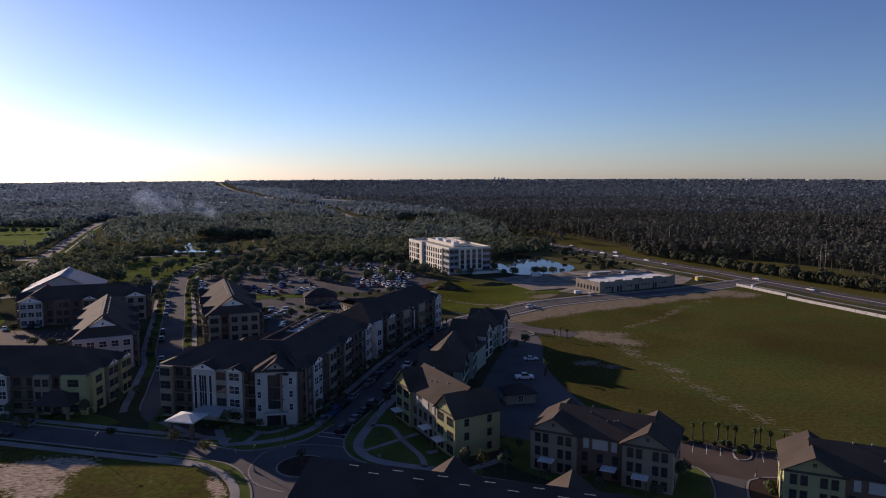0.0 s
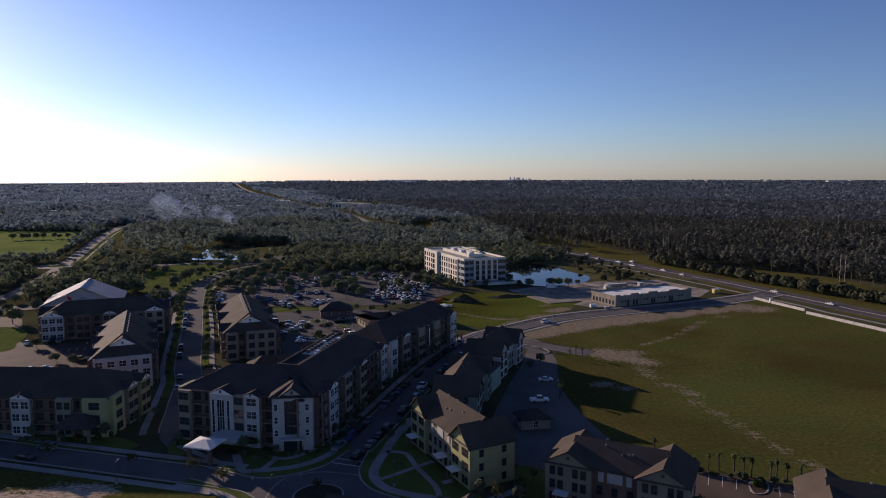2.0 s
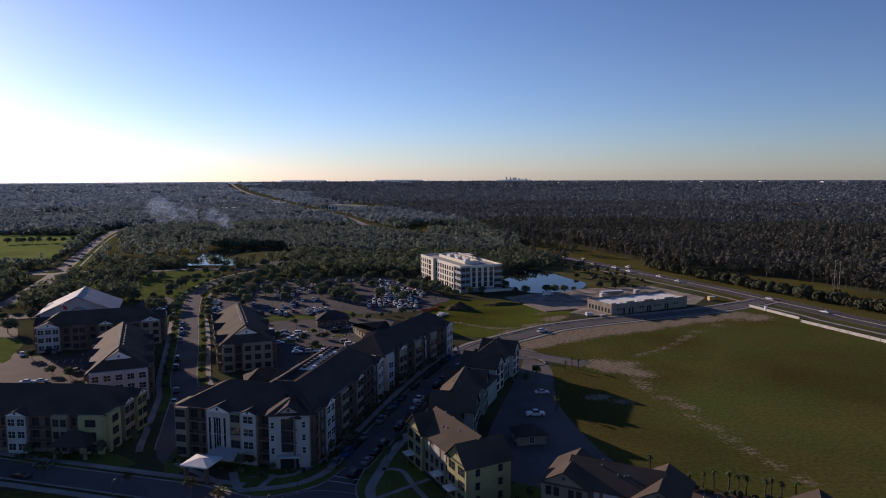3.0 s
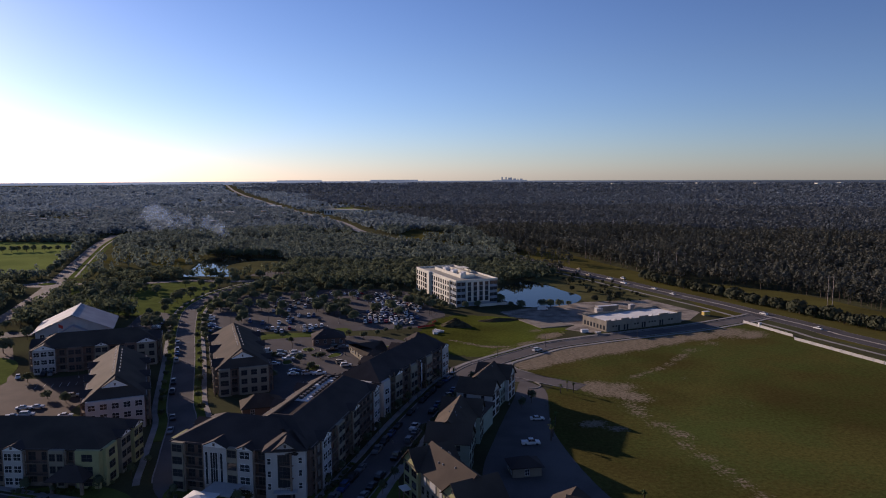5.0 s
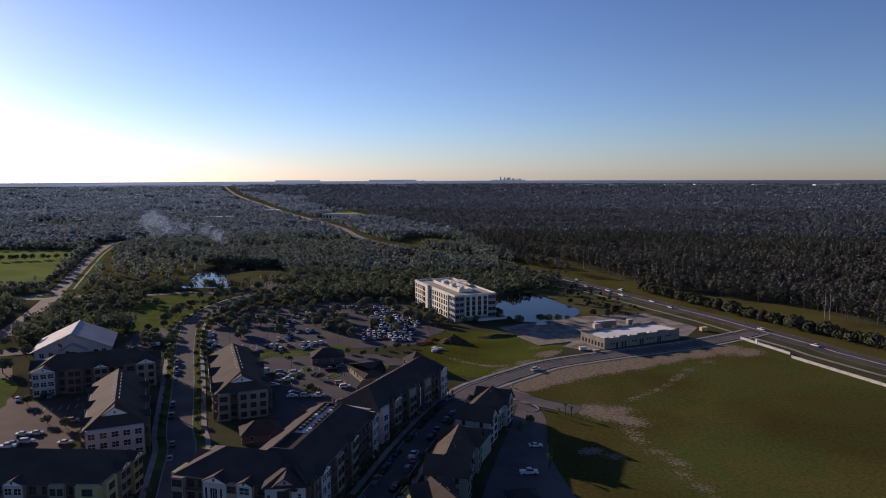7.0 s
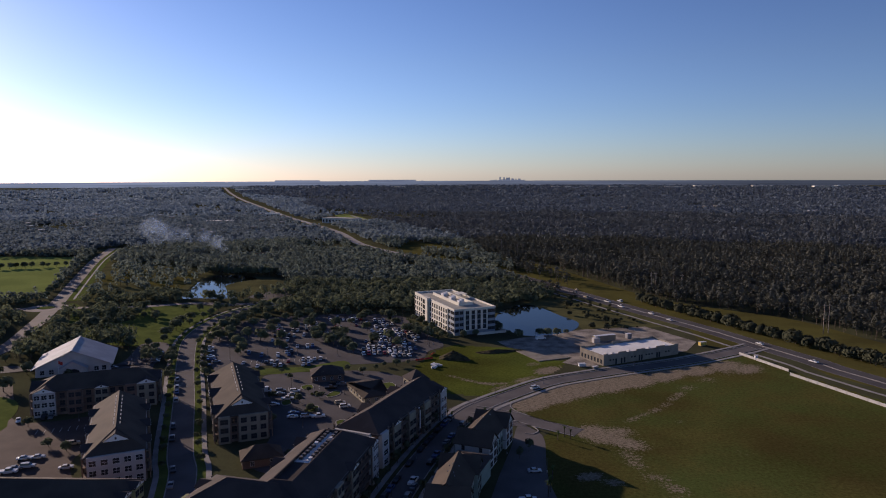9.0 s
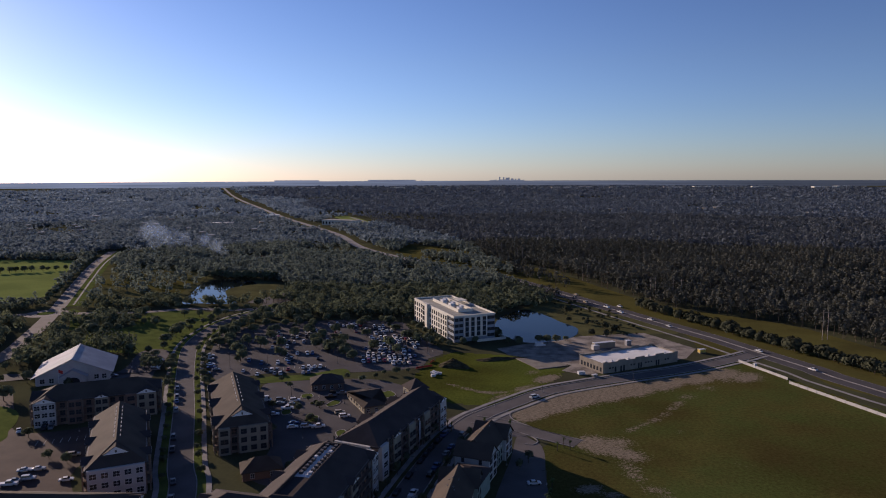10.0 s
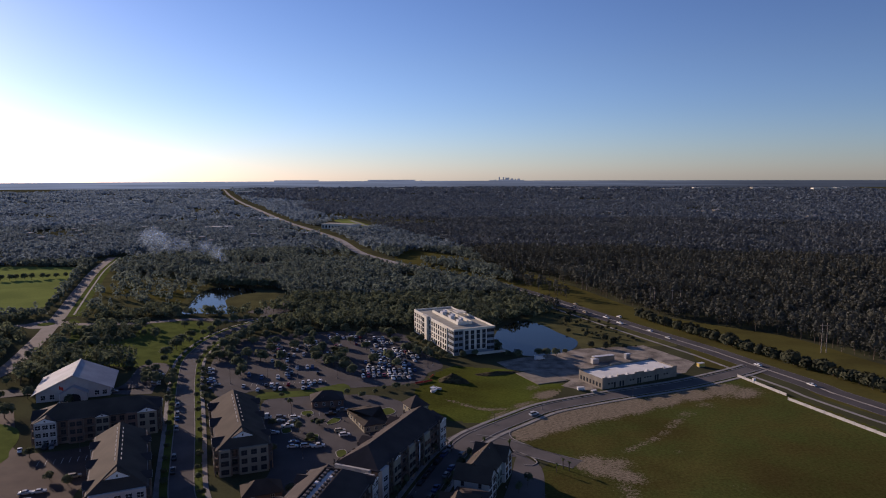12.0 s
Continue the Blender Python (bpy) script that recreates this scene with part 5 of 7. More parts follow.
    part("roof_canopy", Mesh().box(19.5, 26, 38, 47, H + 2.2, H + 2.5), M_PRECAST, b, "raised white roof canopy")
    for x in (20, 25.5):
        for y in (38.5, 46.5):
            part("canopy_post", Mesh().box(x - 0.15, x + 0.15, y - 0.15, y + 0.15, H - 0.35, H + 2.2), M_STEEL, b)
    tr = Mesh().box(14, 34, -4.0, -3.6, 0, 1.6).box(33.6, 34, -4, 6, 0, 1.6)
    part("terrace_wall", tr, M_PRECAST, b, "low white terrace wall")
    return b


office(pose(2.6, 408.5, 0, 0, 0, 23))

# ---- low shop row under construction ----
def shop_row(m):
    L, W, H = 52, 19.5, 5.6
    b = thing("shop_building", m, "long single-storey concrete shell with white roof", "building")
    wall = Mesh()
    t = 0.35
    for x0, x1, y0, y1 in ((0, L, 0, t), (0, L, W - t, W), (0, t, t, W - t), (L - t, L, t, W - t)):
        wall.box(x0, x1, y0, y1, -0.2, H)
    part("wall", wall, M_TILT, b, "unpainted concrete panel walls")
    part("roof", Mesh().box(t, L - t, t, W - t, H - 1.0, H - 0.75), M_MEMBRANE, b, "bright white flat roof")
    for u0, u1, h in ((0, 3, 0.5), (10, 15, 0.7), (22, 28, 0.7), (36, 42, 0.7), (49, 52, 0.5)):
        part("raised_parapet", Mesh().box(u0, u1, -0.12, t + 0.05, H, H + h), M_TILT, b)
        part("raised_parapet", Mesh().box(u0, u1, W - t, W + 0.12, H, H + h), M_TILT, b)
    sf = pose(0, 0, 0)
    for u in (4.5, 6.5, 8.3, 12, 14, 19, 21, 24.2, 25.8, 29, 31, 33, 36.6, 38.2, 43, 45):
        tall = u in (8.3, 12, 14, 24.2, 25.8, 36.6, 38.2)
        part("door_opening" if tall else "opening", Mesh().box(u - 0.55, u + 0.55, -0.04, 0.05, 0.1 if tall else 2.2, 3.0), M_GLASS, b, at=sf)
    ls = side_frame("left", L, W)
    for u in (2, 4.6, 7.2, 9.8, 12.4, 15, 17.6):
        part("opening", Mesh().box(u - 0.7, u + 0.7, -0.04, 0.05, 0.9, 3.1), M_GLASS, b, at=ls)
    for u, y in ((5, 4), (9, 4), (14, 3.6), (20, 3.8), (28, 3.6), (34, 3.8), (40, 3.6), (46, 4)):
        part("roof_curb", Mesh().box(u - 0.6, u + 0.6, y - 0.6, y + 0.6, H - 0.75, H - 0.2), M_MEMBRANE, b)
    return b


shop_row(pose(79.3, 341.5, 0, 0, 0, 27))

# ---- pale-roofed hall ----
hall = thing("assembly_hall", pose(-204.5, 319.5, 0, 0, 0, 22), "hall with broad pale metal roof and arched porch", "building")
part("wall", gable_wall(Mesh().box(1, 34, 1, 31.4, -0.2, 4.4), "y", 1, 1, 34, 4.4, 7.4), M_STUCCO, hall, "white hall walls under the eaves")
part("roof", gable_roof(0, 35, 0, 32, 4.4, 8.0, 0.8, "y"), M_METALROOF, hall, "pale standing-seam metal roof")
part("porch", gable_wall(Mesh().box(12, 24, -3, 2, -0.2, 4.0), "y", -3, 12, 24, 4.0, 3.4), M_STUCCO, hall)
part("ridge_cap", Mesh().box(17.2, 17.8, -0.85, 32.85, 12.55, 12.75), M_TRIM, hall, "bright white ridge cap")
part("porch_roof", gable_roof(12, 24, -3, 10, 4.0, 3.4, 0.6, "y"), M_METALROOF, hall, "pale metal porch roof")
part("porch_arch", Mesh().prism([(18 + 3.0 * math.cos(a * math.pi / 10), 1.8 + 2.0 * math.sin(a * math.pi / 10)) for a in range(11)] + [(15, 0), (21, 0)], 0, 0.1).turned(pose(0, -3.02, 0, 90)), M_GLASS, hall, "dark arched entrance")
for u in (13, 23):
    part("porch_column", Mesh().box(u - 0.5, u + 0.5, -3.4, -2.6, 0, 4), M_STUCCO, hall)
for u in (4, 8, 28, 31.5):
    window(hall, pose(u, 0.98, 2.2), 2.0, 2.2, 2)
for k in range(6):
    window(hall, pose(34.01, 4 + 4.7 * k, 2.6, 0, 0, 90), 1.6, 2.2, 2)

# ---- small buildings ----
def hipped(name, m, L, W, H, rise, label, wall_mat, roof_mat, doors=0):
    b = thing(name, m, label, "building")
    part("wall", Mesh().box(0, L, 0, W, -0.2, H), wall_mat, b)
    part("roof", hip_roof(0, L, 0, W, H, rise, 0.6), roof_mat, b)
    for k in range(doors):
        u = (k + 0.5) * L / doors
        window(b, pose(u, -0.01, H * 0.5), 1.2, 1.6, 2)
    for k in range(2):
        window(b, pose(-0.01, W * (k + 0.5) / 2, H * 0.5, 0, 0, 270), 1.1, 1.5, 2)
    return b


hipped("clubhouse", pose(-66, 313, 0, 0, 0, 14), 15, 11, 3.6, 3.0, "low dark-roofed clubhouse by the car park", M_BROWN, M_ROOF_DK, 4)
ML = hipped("clubhouse", pose(-37, 281.5, 0, 0, 0, 26), 11, 24, 3.2, 3.2, "low cream clubhouse with brown hip roof", M_BEIGE, M_ROOF, 3)
for k in range(6):
    window(ML, pose(-0.01, 2 + k * 4, 2.0, 0, 0, 270), 1.3, 1.9, 2, False)
hipped("garden_pavilion", pose(-18, 303, 0, 0, 0, 28), 9, 9, 4.2, 3.6, "small dark pyramid-roofed pavilion", M_BEIGE, M_ROOF_DK, 2)
hipped("garage_block", pose(-70, 217, 0, 0, 0, 20), 13, 9, 3.2, 3.0, "small brown garage with shingle roof", M_BROWN, M_ROOF, 2)
hipped("garage_block", pose(16, 172, 0, 0, 0, 10), 8, 6, 3.0, 1.6, "small beige garage with low dark roof", M_BEIGE, M_ROOF_DK, 1)
hipped("link_house", pose(-2, 203, 0, 0, 0, -20), 11, 14, 7.0, 2.6, "lower dark-roofed link between town houses", M_SAGE, M_ROOF_DK, 3)

# far stores and houses
def store(x, y, turn, L, W, H, label, mat=None, roof=None):
    b = thing("store_building", pose(x, y, 0, 0, 0, turn), label, "building", "far buildings")
    part("wall", Mesh().box(0, L, 0, W, -0.2, H), mat or M_PRECAST, b)
    part("roof", Mesh().box(-0.3, L + 0.3, -0.3, W + 0.3, H, H + 0.5), roof or M_MEMBRANE, b)
    for k in range(int(L / 9)):
        window(b, pose(4.5 + 9 * k, -0.02, H * 0.45), 4, H * 0.5, 2, False)
    return b


store(-275, 1446, -32, 84, 30, 11, "white-walled store beside the highway", None, M_BALLAST)
store(-470, 1650, 12, 50, 30, 9, "white flat-roofed store among trees")
store(-520, 1420, 15, 60, 22, 6, "low pale store among trees")
store(-275, 1230, 20, 34, 20, 8, "low grey building by the highway", M_BEIGE, M_METALROOF)
band("store_drive", spline([(-252, 1717), (-195, 1548), (-168, 1455), (-130, 1321)], 12), -4, 4, 0.12, M_WALK, "pale drive beside the far store")
for k, (x, y, L) in enumerate(((640, 4250, 120), (820, 4320, 90), (1010, 4280, 150), (1330, 4200, 110), (1560, 4330, 160), (1900, 4260, 130), (2240, 4180, 170), (2460, 4320, 120), (-960, 4300, 110), (-380, 4350, 90), (-1240, 3900, 80))):
    b_ = store(x, y, 0, L, 40, 15, "long pale warehouse roof in the far distance")
    b_.location.z += float(lift(y))
r = random.Random(8)
for x, y, s in ((430, 1830, 1), (470, 1860, 1), (680, 1900, 2), (720, 1915, 1), (760, 1935, 2), (860, 1620, 2), (885, 1640, 1), (905, 1690, 1), (835, 1660, 1), (500, 1900, 1), (560, 1890, 1),
                (-380, 1050, 1), (-420, 1120, 1), (-350, 1180, 1), (-480, 1220, 1), (-330, 1300, 1), (-390, 1380, 1), (-640, 1050, 1), (-690, 1120, 1), (-760, 1200, 1), (-820, 1290, 1), (-760, 1420, 1), (-620, 1480, 1), (-680, 1560, 1), (-860, 1600, 2), (-560, 1700, 1), (-700, 1250, 1), (-660, 1190, 1), (-740, 1310, 1), (-580, 1310, 1), (-620, 1350, 1), (-540, 1150, 1)):
    store(x, y, r.uniform(-30, 30), 9 * s, 8 * s, r.uniform(10.5, 12.5) + (2 if x > 0 else 0), "pale house roof showing above the forest", M_BEIGE, M_METALROOF)


# ---- woods ----
def in_woods(x, y):
    """Where woodland stands, as a density from 0 to 1."""
    d = np.ones(x.shape)
    for poly, val in WOOD_MASK:
        d[inside(x, y, poly)] = val
    for line, half in WOOD_GAPS:
        pts = np.array(line)
        for (x0, y0), (x1, y1) in zip(pts[:-1], pts[1:]):
            L2 = (x1 - x0) ** 2 + (y1 - y0) ** 2 + 1e-9
            t = np.clip(((x - x0) * (x1 - x0) + (y - y0) * (y1 - y0)) / L2, 0, 1)
            d[np.hypot(x - x0 - t * (x1 - x0), y - y0 - t * (y1 - y0)) < half] = 0
    return d


BUILT = [(-60, -50), (-260, 170), (-262, 300), (-232, 346), (-205, 366), (-184, 380), (-186, 392), (-222, 396), (-250, 420), (-258, 450), (-225, 452), (-230, 500), (-204, 515), (-180, 505), (-150, 540), (-118, 536),
         (-118, 505), (-128, 468), (-92, 480), (-62, 482), (-34, 476), (-30, 492), (8, 510), (30, 480), (40, 500), (62, 520), (96, 553), (86, 600), (62, 672), (2, 742), (-75, 836), (-60, 1010), (20, 925), (54, 832), (99, 748), (121, 687), (151, 576), (171, 522), (202, 490), (236, 451), (256, 383), (300, 300), (420, 90), (700, -50)]
WOOD_MASK = [(BUILT, 0.0), ([(96, 585), (74, 660), (36, 745), (-12, 815), (-40, 870), (8, 868), (34, 822), (64, 768), (90, 688), (104, 625), (112, 590)], 0.8), ([(-75, 836), (2, 742), (-10, 735), (-80, 815)], 0.6), ([(-262, 300), (-330, 300), (-330, 480), (-262, 455), (-254, 420), (-232, 346)], 0.6),
             ([(-225, 552), (-246, 620), (-255, 680), (-228, 672), (-196, 668), (-165, 650), (-142, 600), (-150, 545), (-205, 532)], 0.0),
             ([(-425, 790), (-300, 740), (-252, 690), (-226, 552), (-262, 535), (-296, 548)], 0.2),
             ([(-434, 779), (-452, 822), (-560, 835), (-1100, 860), (-1100, 540), (-480, 520), (-365, 525), (-330, 540), (-360, 610)], 0.0),
             ([(-330, 545), (-262, 535), (-230, 500), (-258, 452), (-275, 460)], 0.55),
             ([(-290, 815), (-210, 805), (-200, 840), (-260, 870)], 0.25),
             ([(-44, 688), (-60, 720), (-66, 750), (-40, 752), (-28, 706)], 0.0),
             ([(-300, 1460), (-290, 1730), (-262, 1770), (-180, 1550), (-160, 1455), (-190, 1380), (-215, 1360), (-285, 1400)], 0.0),
             ([(-480, 1640), (-410, 1660), (-400, 1600), (-480, 1600)], 0.0), ([(-530, 1410), (-450, 1430), (-450, 1390), (-530, 1380)], 0.0),
             ([(-290, 1220), (-235, 1235), (-225, 1180), (-290, 1170)], 0.1)]
WOOD_GAPS = [(HWY, 15), (HWY_FAR, 20), ([p for p in HWY_FAR if p[1] > 1350], 28), ([p for p in HWY_FAR if p[1] > 2300], 42), ([p for p in W_ROAD if p[1] < 490], 10), ([p for p in W_ROAD if p[1] > 530], 10), ([(-306, 500), (-307, 501)], 27), ([(-430, 484), (-343, 490), (-306, 500), (-255, 500), (-228, 507), (-200, 518), (-172, 512), (-150, 518)], 11)]
WOOD_GAPS += [([p for p in offset(W_ROAD, 11) if p[1] > 525], 9)]


def swell(x, y, s):
    """Slow, uneven waves over the plan, from -1 to 1."""
    return (np.sin(x / s + 1.3 * np.sin(y / (1.7 * s))) + np.sin(y / (0.8 * s) + 1.1 * np.sin(x / (1.3 * s) + 2)) + np.sin((x + 0.7 * y) / (0.45 * s) + np.sin(y / s))) / 3


def grow(seedling, r0, r1, spacing, k, size, hgt, rad, mats, name, label, trunks=True, half_angle=40, lumps=4):
    """One sheet of woodland between two distances from the origin; mats: foliage west and east of the highway, the far
    west ones paler for haze towards the sun.
    """
    rng = np.random.default_rng(seedling)
    n = int(2 * r1 / spacing)
    gx, gy = np.meshgrid((np.arange(n) - n / 2) * spacing, np.arange(int(r1 / spacing)) * spacing)
    x = (gx + rng.uniform(-0.48, 0.48, gx.shape) * spacing).ravel()
    y = (gy + rng.uniform(-0.48, 0.48, gx.shape) * spacing).ravel()
    d = np.hypot(x, y)
    ok = (d > r0) & (d <= r1) & (np.abs(np.degrees(np.arctan2(x, y))) < half_angle) & (y < 4950)
    x, y = x[ok], y[ok]
    dens = in_woods(x, y)
    # small fields, yards and streets open the woods west of the highway
    dens = np.where((x < -120 - 0.35 * (y - 900)) & (y > 880) & (swell(x, y, 95) < -0.3), dens * 0.12, dens)
    dens = np.where((y > 1500) & (swell(x, y, 210) < -0.55), dens * 0.25, dens)
    keep = rng.uniform(size=x.shape) < dens
    x, y = x[keep], y[keep]
    pine = x > 40 - 0.12 * (y - 900) - np.clip(y - 1000, 0, None) * (0.28 + 0.1 * swell(x, y, 330))
    h = np.where(pine, hgt * 1.2, hgt) * rng.uniform(0.62, 1.22, x.shape) * (1 + 0.28 * swell(x + 300, y, 60))
    r = rad * rng.uniform(0.6, 1.2, x.shape) * np.where(pine, 0.85, 1.1)
    rz = np.where(pine, h * 0.42, h * 0.5)
    c = np.stack([x, y, h - rz * 1.15 + lift(y)], 1)
    rr = np.stack([r, r, rz], 1) * 1.15
    q = leaf_cloud(rng, c, rr, k, size * np.clip(r / rad, 0.7, 1.2), lumps)
    ob = new(name, quads_mesh(name, q, mats[0], soft_normals(q, c, rr, 0.3)))
    ob.data.materials.append(mats[1])
    ob.data.polygons.foreach_set("material_index", np.repeat(pine, k).astype(np.int32))
    tagged(ob, label, "woods", "", "stuff")
    if trunks:
        base = np.stack([x, y, 0 * x - 0.2], 1)
        tq = trunk_quads(base, np.stack([x, y, h * 0.7], 1), 0.1 + 0.008 * h)
        tagged(new("tree_trunks", quads_mesh("tree_trunks", tq, M_PALEBARK)), "pale slender trunks of the woods", "trunks", "", "stuff")
    return len(x)


grow(1, 150, 620, 6.6, 66, 0.76, 10.5, 4.3, (M_OAK, M_CYPRESS), "woods", "dark green oak woods round the clearings", half_angle=43)
grow(2, 620, 1000, 6.4, 40, 0.95, 12.0, 3.9, (M_PINE_HAZED, M_CYPRESS), "woods", "dark mixed forest of oak and pine")
grow(3, 1000, 1700, 8.2, 17, 1.7, 12.5, 4.9, (M_MIDWOOD_HAZED, M_MIDCYPRESS_HAZED), "woods", "dark mixed forest beyond the highway", trunks=False)
grow(4, 1700, 2900, 11, 8, 2.8, 13, 6.6, (M_FARWOOD_HAZED, M_FARPINE_HAZED), "far_woods", "far dark forest canopy", trunks=False, half_angle=38, lumps=3)
grow(5, 2900, 4960, 20.5, 6, 5.8, 13, 12, (M_FARWOOD_HAZED, M_FARPINE_HAZED), "far_woods", "hazy forest canopy near the horizon", trunks=False, half_angle=37, lumps=3)


# ---- trees ----
def tree_model(name, seedling, h, r, mat, label, k=240, size=0.5, trunk_r=0.16, clear=0.3, category="tree", lumps=6, bark=None):
    """A tapered trunk with limbs under an uneven crown of leaf clumps."""
    rg = np.random.default_rng(seedling)
    t = thing(name, pose(0, 0, 0), label, category)
    me = Mesh().tube((0, 0, -0.2), (0, 0, h * 0.55), trunk_r, trunk_r * 0.55, 7)
    for i in range(5):
        a = i * 1.257 + rg.uniform(0, 0.8)
        z = h * rg.uniform(clear, 0.5)
        me.tube((0, 0, z), (math.cos(a) * r * 0.55, math.sin(a) * r * 0.55, z + h * rg.uniform(0.15, 0.3)), trunk_r * 0.5, trunk_r * 0.2, 5)
    part("trunk", me, bark or M_BARK, t)
    rz = h * (1 - clear) / 2
    mid, rr = np.array([[0, 0, h - rz * 1.15]]), np.array([[r, r, rz]]) * 1.1
    q = leaf_cloud(rg, mid, rr, k, size, lumps)
    part("crown", quads_mesh("crown", q, mat, soft_normals(q, mid, rr)), None, t)
    return t


def plant(models, spots, rg, lo=0.8, hi=1.2, label=""):
    """Copies of the models at the spots, turned and scaled by chance; the first spot takes the model itself."""
    for i, (x, y) in enumerate(spots):
        src = rg.choice(models)
        s = rg.uniform(lo, hi)
        ob = copy_thing(src, pose(x, y, 0, 0, 0, rg.uniform(0, 360)))
        ob.scale = (s * rg.uniform(0.9, 1.1), s * rg.uniform(0.9, 1.1), s)


def retire(models):
    for t in models:
        for o in (*t.children_recursive, t):
            bpy.data.objects.remove(o)


rt = random.Random(21)
OAKS = [tree_model("oak_tree", 30 + i, 7.5, 3.9, M_OAK, "dark green oak in a car park island", 330, 0.55, 0.2, 0.15) for i in range(4)]
for t in OAKS:
    t["group"] = "car park oaks"
LOT_TREES = [(-142, 453), (-123, 402), (-131, 396), (-122, 378), (-117, 367), (-101, 396), (-98, 378), (-113, 416), (-115, 437), (-113, 453), (-92, 430), (-93, 453), (-80, 416), (-72, 390), (-68, 384),
             (-66, 396), (-60, 378), (-54, 367), (-80, 396), (-100, 423), (-103, 453), (-60, 453), (-41, 453), (-36, 437), (-27, 415), (-22, 422), (-21, 409), (-14, 402), (-30, 384), (-37, 396), (-45, 390),
             (-53, 422), (-75, 470), (-87, 470), (-126, 453), (-130, 437), (-114, 396), (-129, 470)]
plant(OAKS, LOT_TREES, rt, 0.8, 1.15)
plant(OAKS, [(x + rt.uniform(-4, 4), y + rt.uniform(-4, 4)) for x, y in LOT_TREES[::2]], rt, 0.5, 0.8)
plant(OAKS, [(-117, 479), (-19, 445), (-12, 409), (-70, 404), (-72, 412), (-66, 406), (-62, 390), (-84, 408), (-75, 432), (-66, 440), (-58, 462), (-48, 466), (-100, 466), (-108, 470), (-140, 425), (-147, 430)], rt, 0.7, 1.05)
# along the west street and its curve
for s in (-6.2, 6.2):
    line = offset(ST_A, s)
    plant(OAKS, [(x + rt.uniform(-0.7, 0.7), y + rt.uniform(-0.7, 0.7)) for x, y in line[22::4] if y > 215], rt, 0.3, 0.5)
for s in (-15, 14, 20):
    plant(OAKS, [(x + rt.uniform(-3, 3), y + rt.uniform(-3, 3)) for x, y in offset(ST_A, s)[62::3] if y > 390], rt, 0.6, 1.15)
for s in (-7.5, 9.0):
    plant(OAKS, [p for p in offset(ST_A, s)[60:80:4]], rt, 0.4, 0.7)
# woodland fringe west of the street, round the hall and lawn
plant(OAKS, [(-222, 470), (-214, 462), (-208, 466), (-204, 455), (-216, 448), (-196, 488), (-184, 486), (-226, 490), (-219, 436), (-224, 424)], rt, 0.7, 1.3)
# by the pond: two on the near bank, a dense row behind it
plant(OAKS, [(-213, 537), (-196, 535.5), (-192, 536), (-154, 531)], rt, 0.75, 1.0)
plant(OAKS, [(-252 + 6.5 * k + rt.uniform(-2, 2), 678 - 1.2 * k + rt.uniform(-3, 3)) for k in range(15)], rt, 1.1, 1.5)
plant(OAKS, [(rt.uniform(-258, -224), rt.uniform(398, 452)) for _ in range(14)], rt, 0.8, 1.5)
plant(OAKS, [(-164, 352), (-166, 360), (-158, 352), (-149, 350), (-168, 374), (-170, 366), (-185, 378), (-176, 384), (-238, 350), (-243, 338), (-228, 356), (-217, 366), (-250, 320), (-246, 300), (-232, 310),
             (-225, 325), (-212, 327), (-186, 318), (-206, 300), (-240, 285)], rt, 0.6, 1.1)
# court and car park trees
plant(OAKS, [(-85, 330), (-78, 320), (-65, 300), (-58, 290), (-58.6, 273.5), (-66, 285), (-95, 322), (-44, 328), (-34, 341), (-28, 342), (-22, 345), (-38, 334), (-52, 334), (-147, 236), (-138, 232), (-167, 256), (-188, 300), (-72, 262), (-79, 290), (-62, 222), (-56, 226)], rt, 0.35, 0.6)
plant(OAKS, [(-5, 404), (0, 400), (-8, 415), (-12, 424), (-16, 434), (-21, 446), (-25, 456), (8, 404), (16, 407), (-30, 480), (36, 406), (42, 403), (60, 406), (66, 408), (72, 412), (55, 404), (32, 424), (30, 436)], rt, 0.5, 0.85)
plant(OAKS, [(x + rt.uniform(-3, 3), y + rt.uniform(-5, 5)) for x, y in offset(W_ROAD, -12)[27:62:2]] + [(-484 + 7 * k + rt.uniform(-2, 2), 714 + 3.3 * k + rt.uniform(-2, 2)) for k in range(10)], rt, 0.6, 1.1)
retire(OAKS)

YOUNG = [tree_model("young_tree", 50 + i, 4.6, 1.5, M_AUTUMN, "thin young street tree with yellowing leaves", 110, 0.2, 0.07, 0.35) for i in range(2)]
plant(YOUNG, [(-97.6, 150.5), (-75.7, 147), (-59, 142.2), (-51, 138), (-29.8, 134.5), (-49.7, 155.4), (7.4, 131), (28, 124), (12, 134)], rt, 0.9, 1.2)
retire(YOUNG)
STREET = [tree_model("street_tree", 60 + i, 5.2, 1.7, M_OAK, "small green tree beside the street", 170, 0.32, 0.09, 0.3) for i in range(2)]
for s in (-7.6, 7.4):
    plant(STREET, [p for i, p in enumerate(offset(ST_B[6:38], s)) if i % 3 == 0], rt, 0.7, 1.1)
plant(STREET, [(-70, 161), (-64, 157), (-52, 155), (-44, 154), (-90, 163), (-101, 162), (-108, 162), (-86, 172), (-85, 180), (4, 133), (12, 130), (20, 127), (29, 122), (38, 117), (46, 126), (16, 142), (10, 150), (24, 226), (28, 232)], rt, 0.6, 1.1)
retire(STREET)

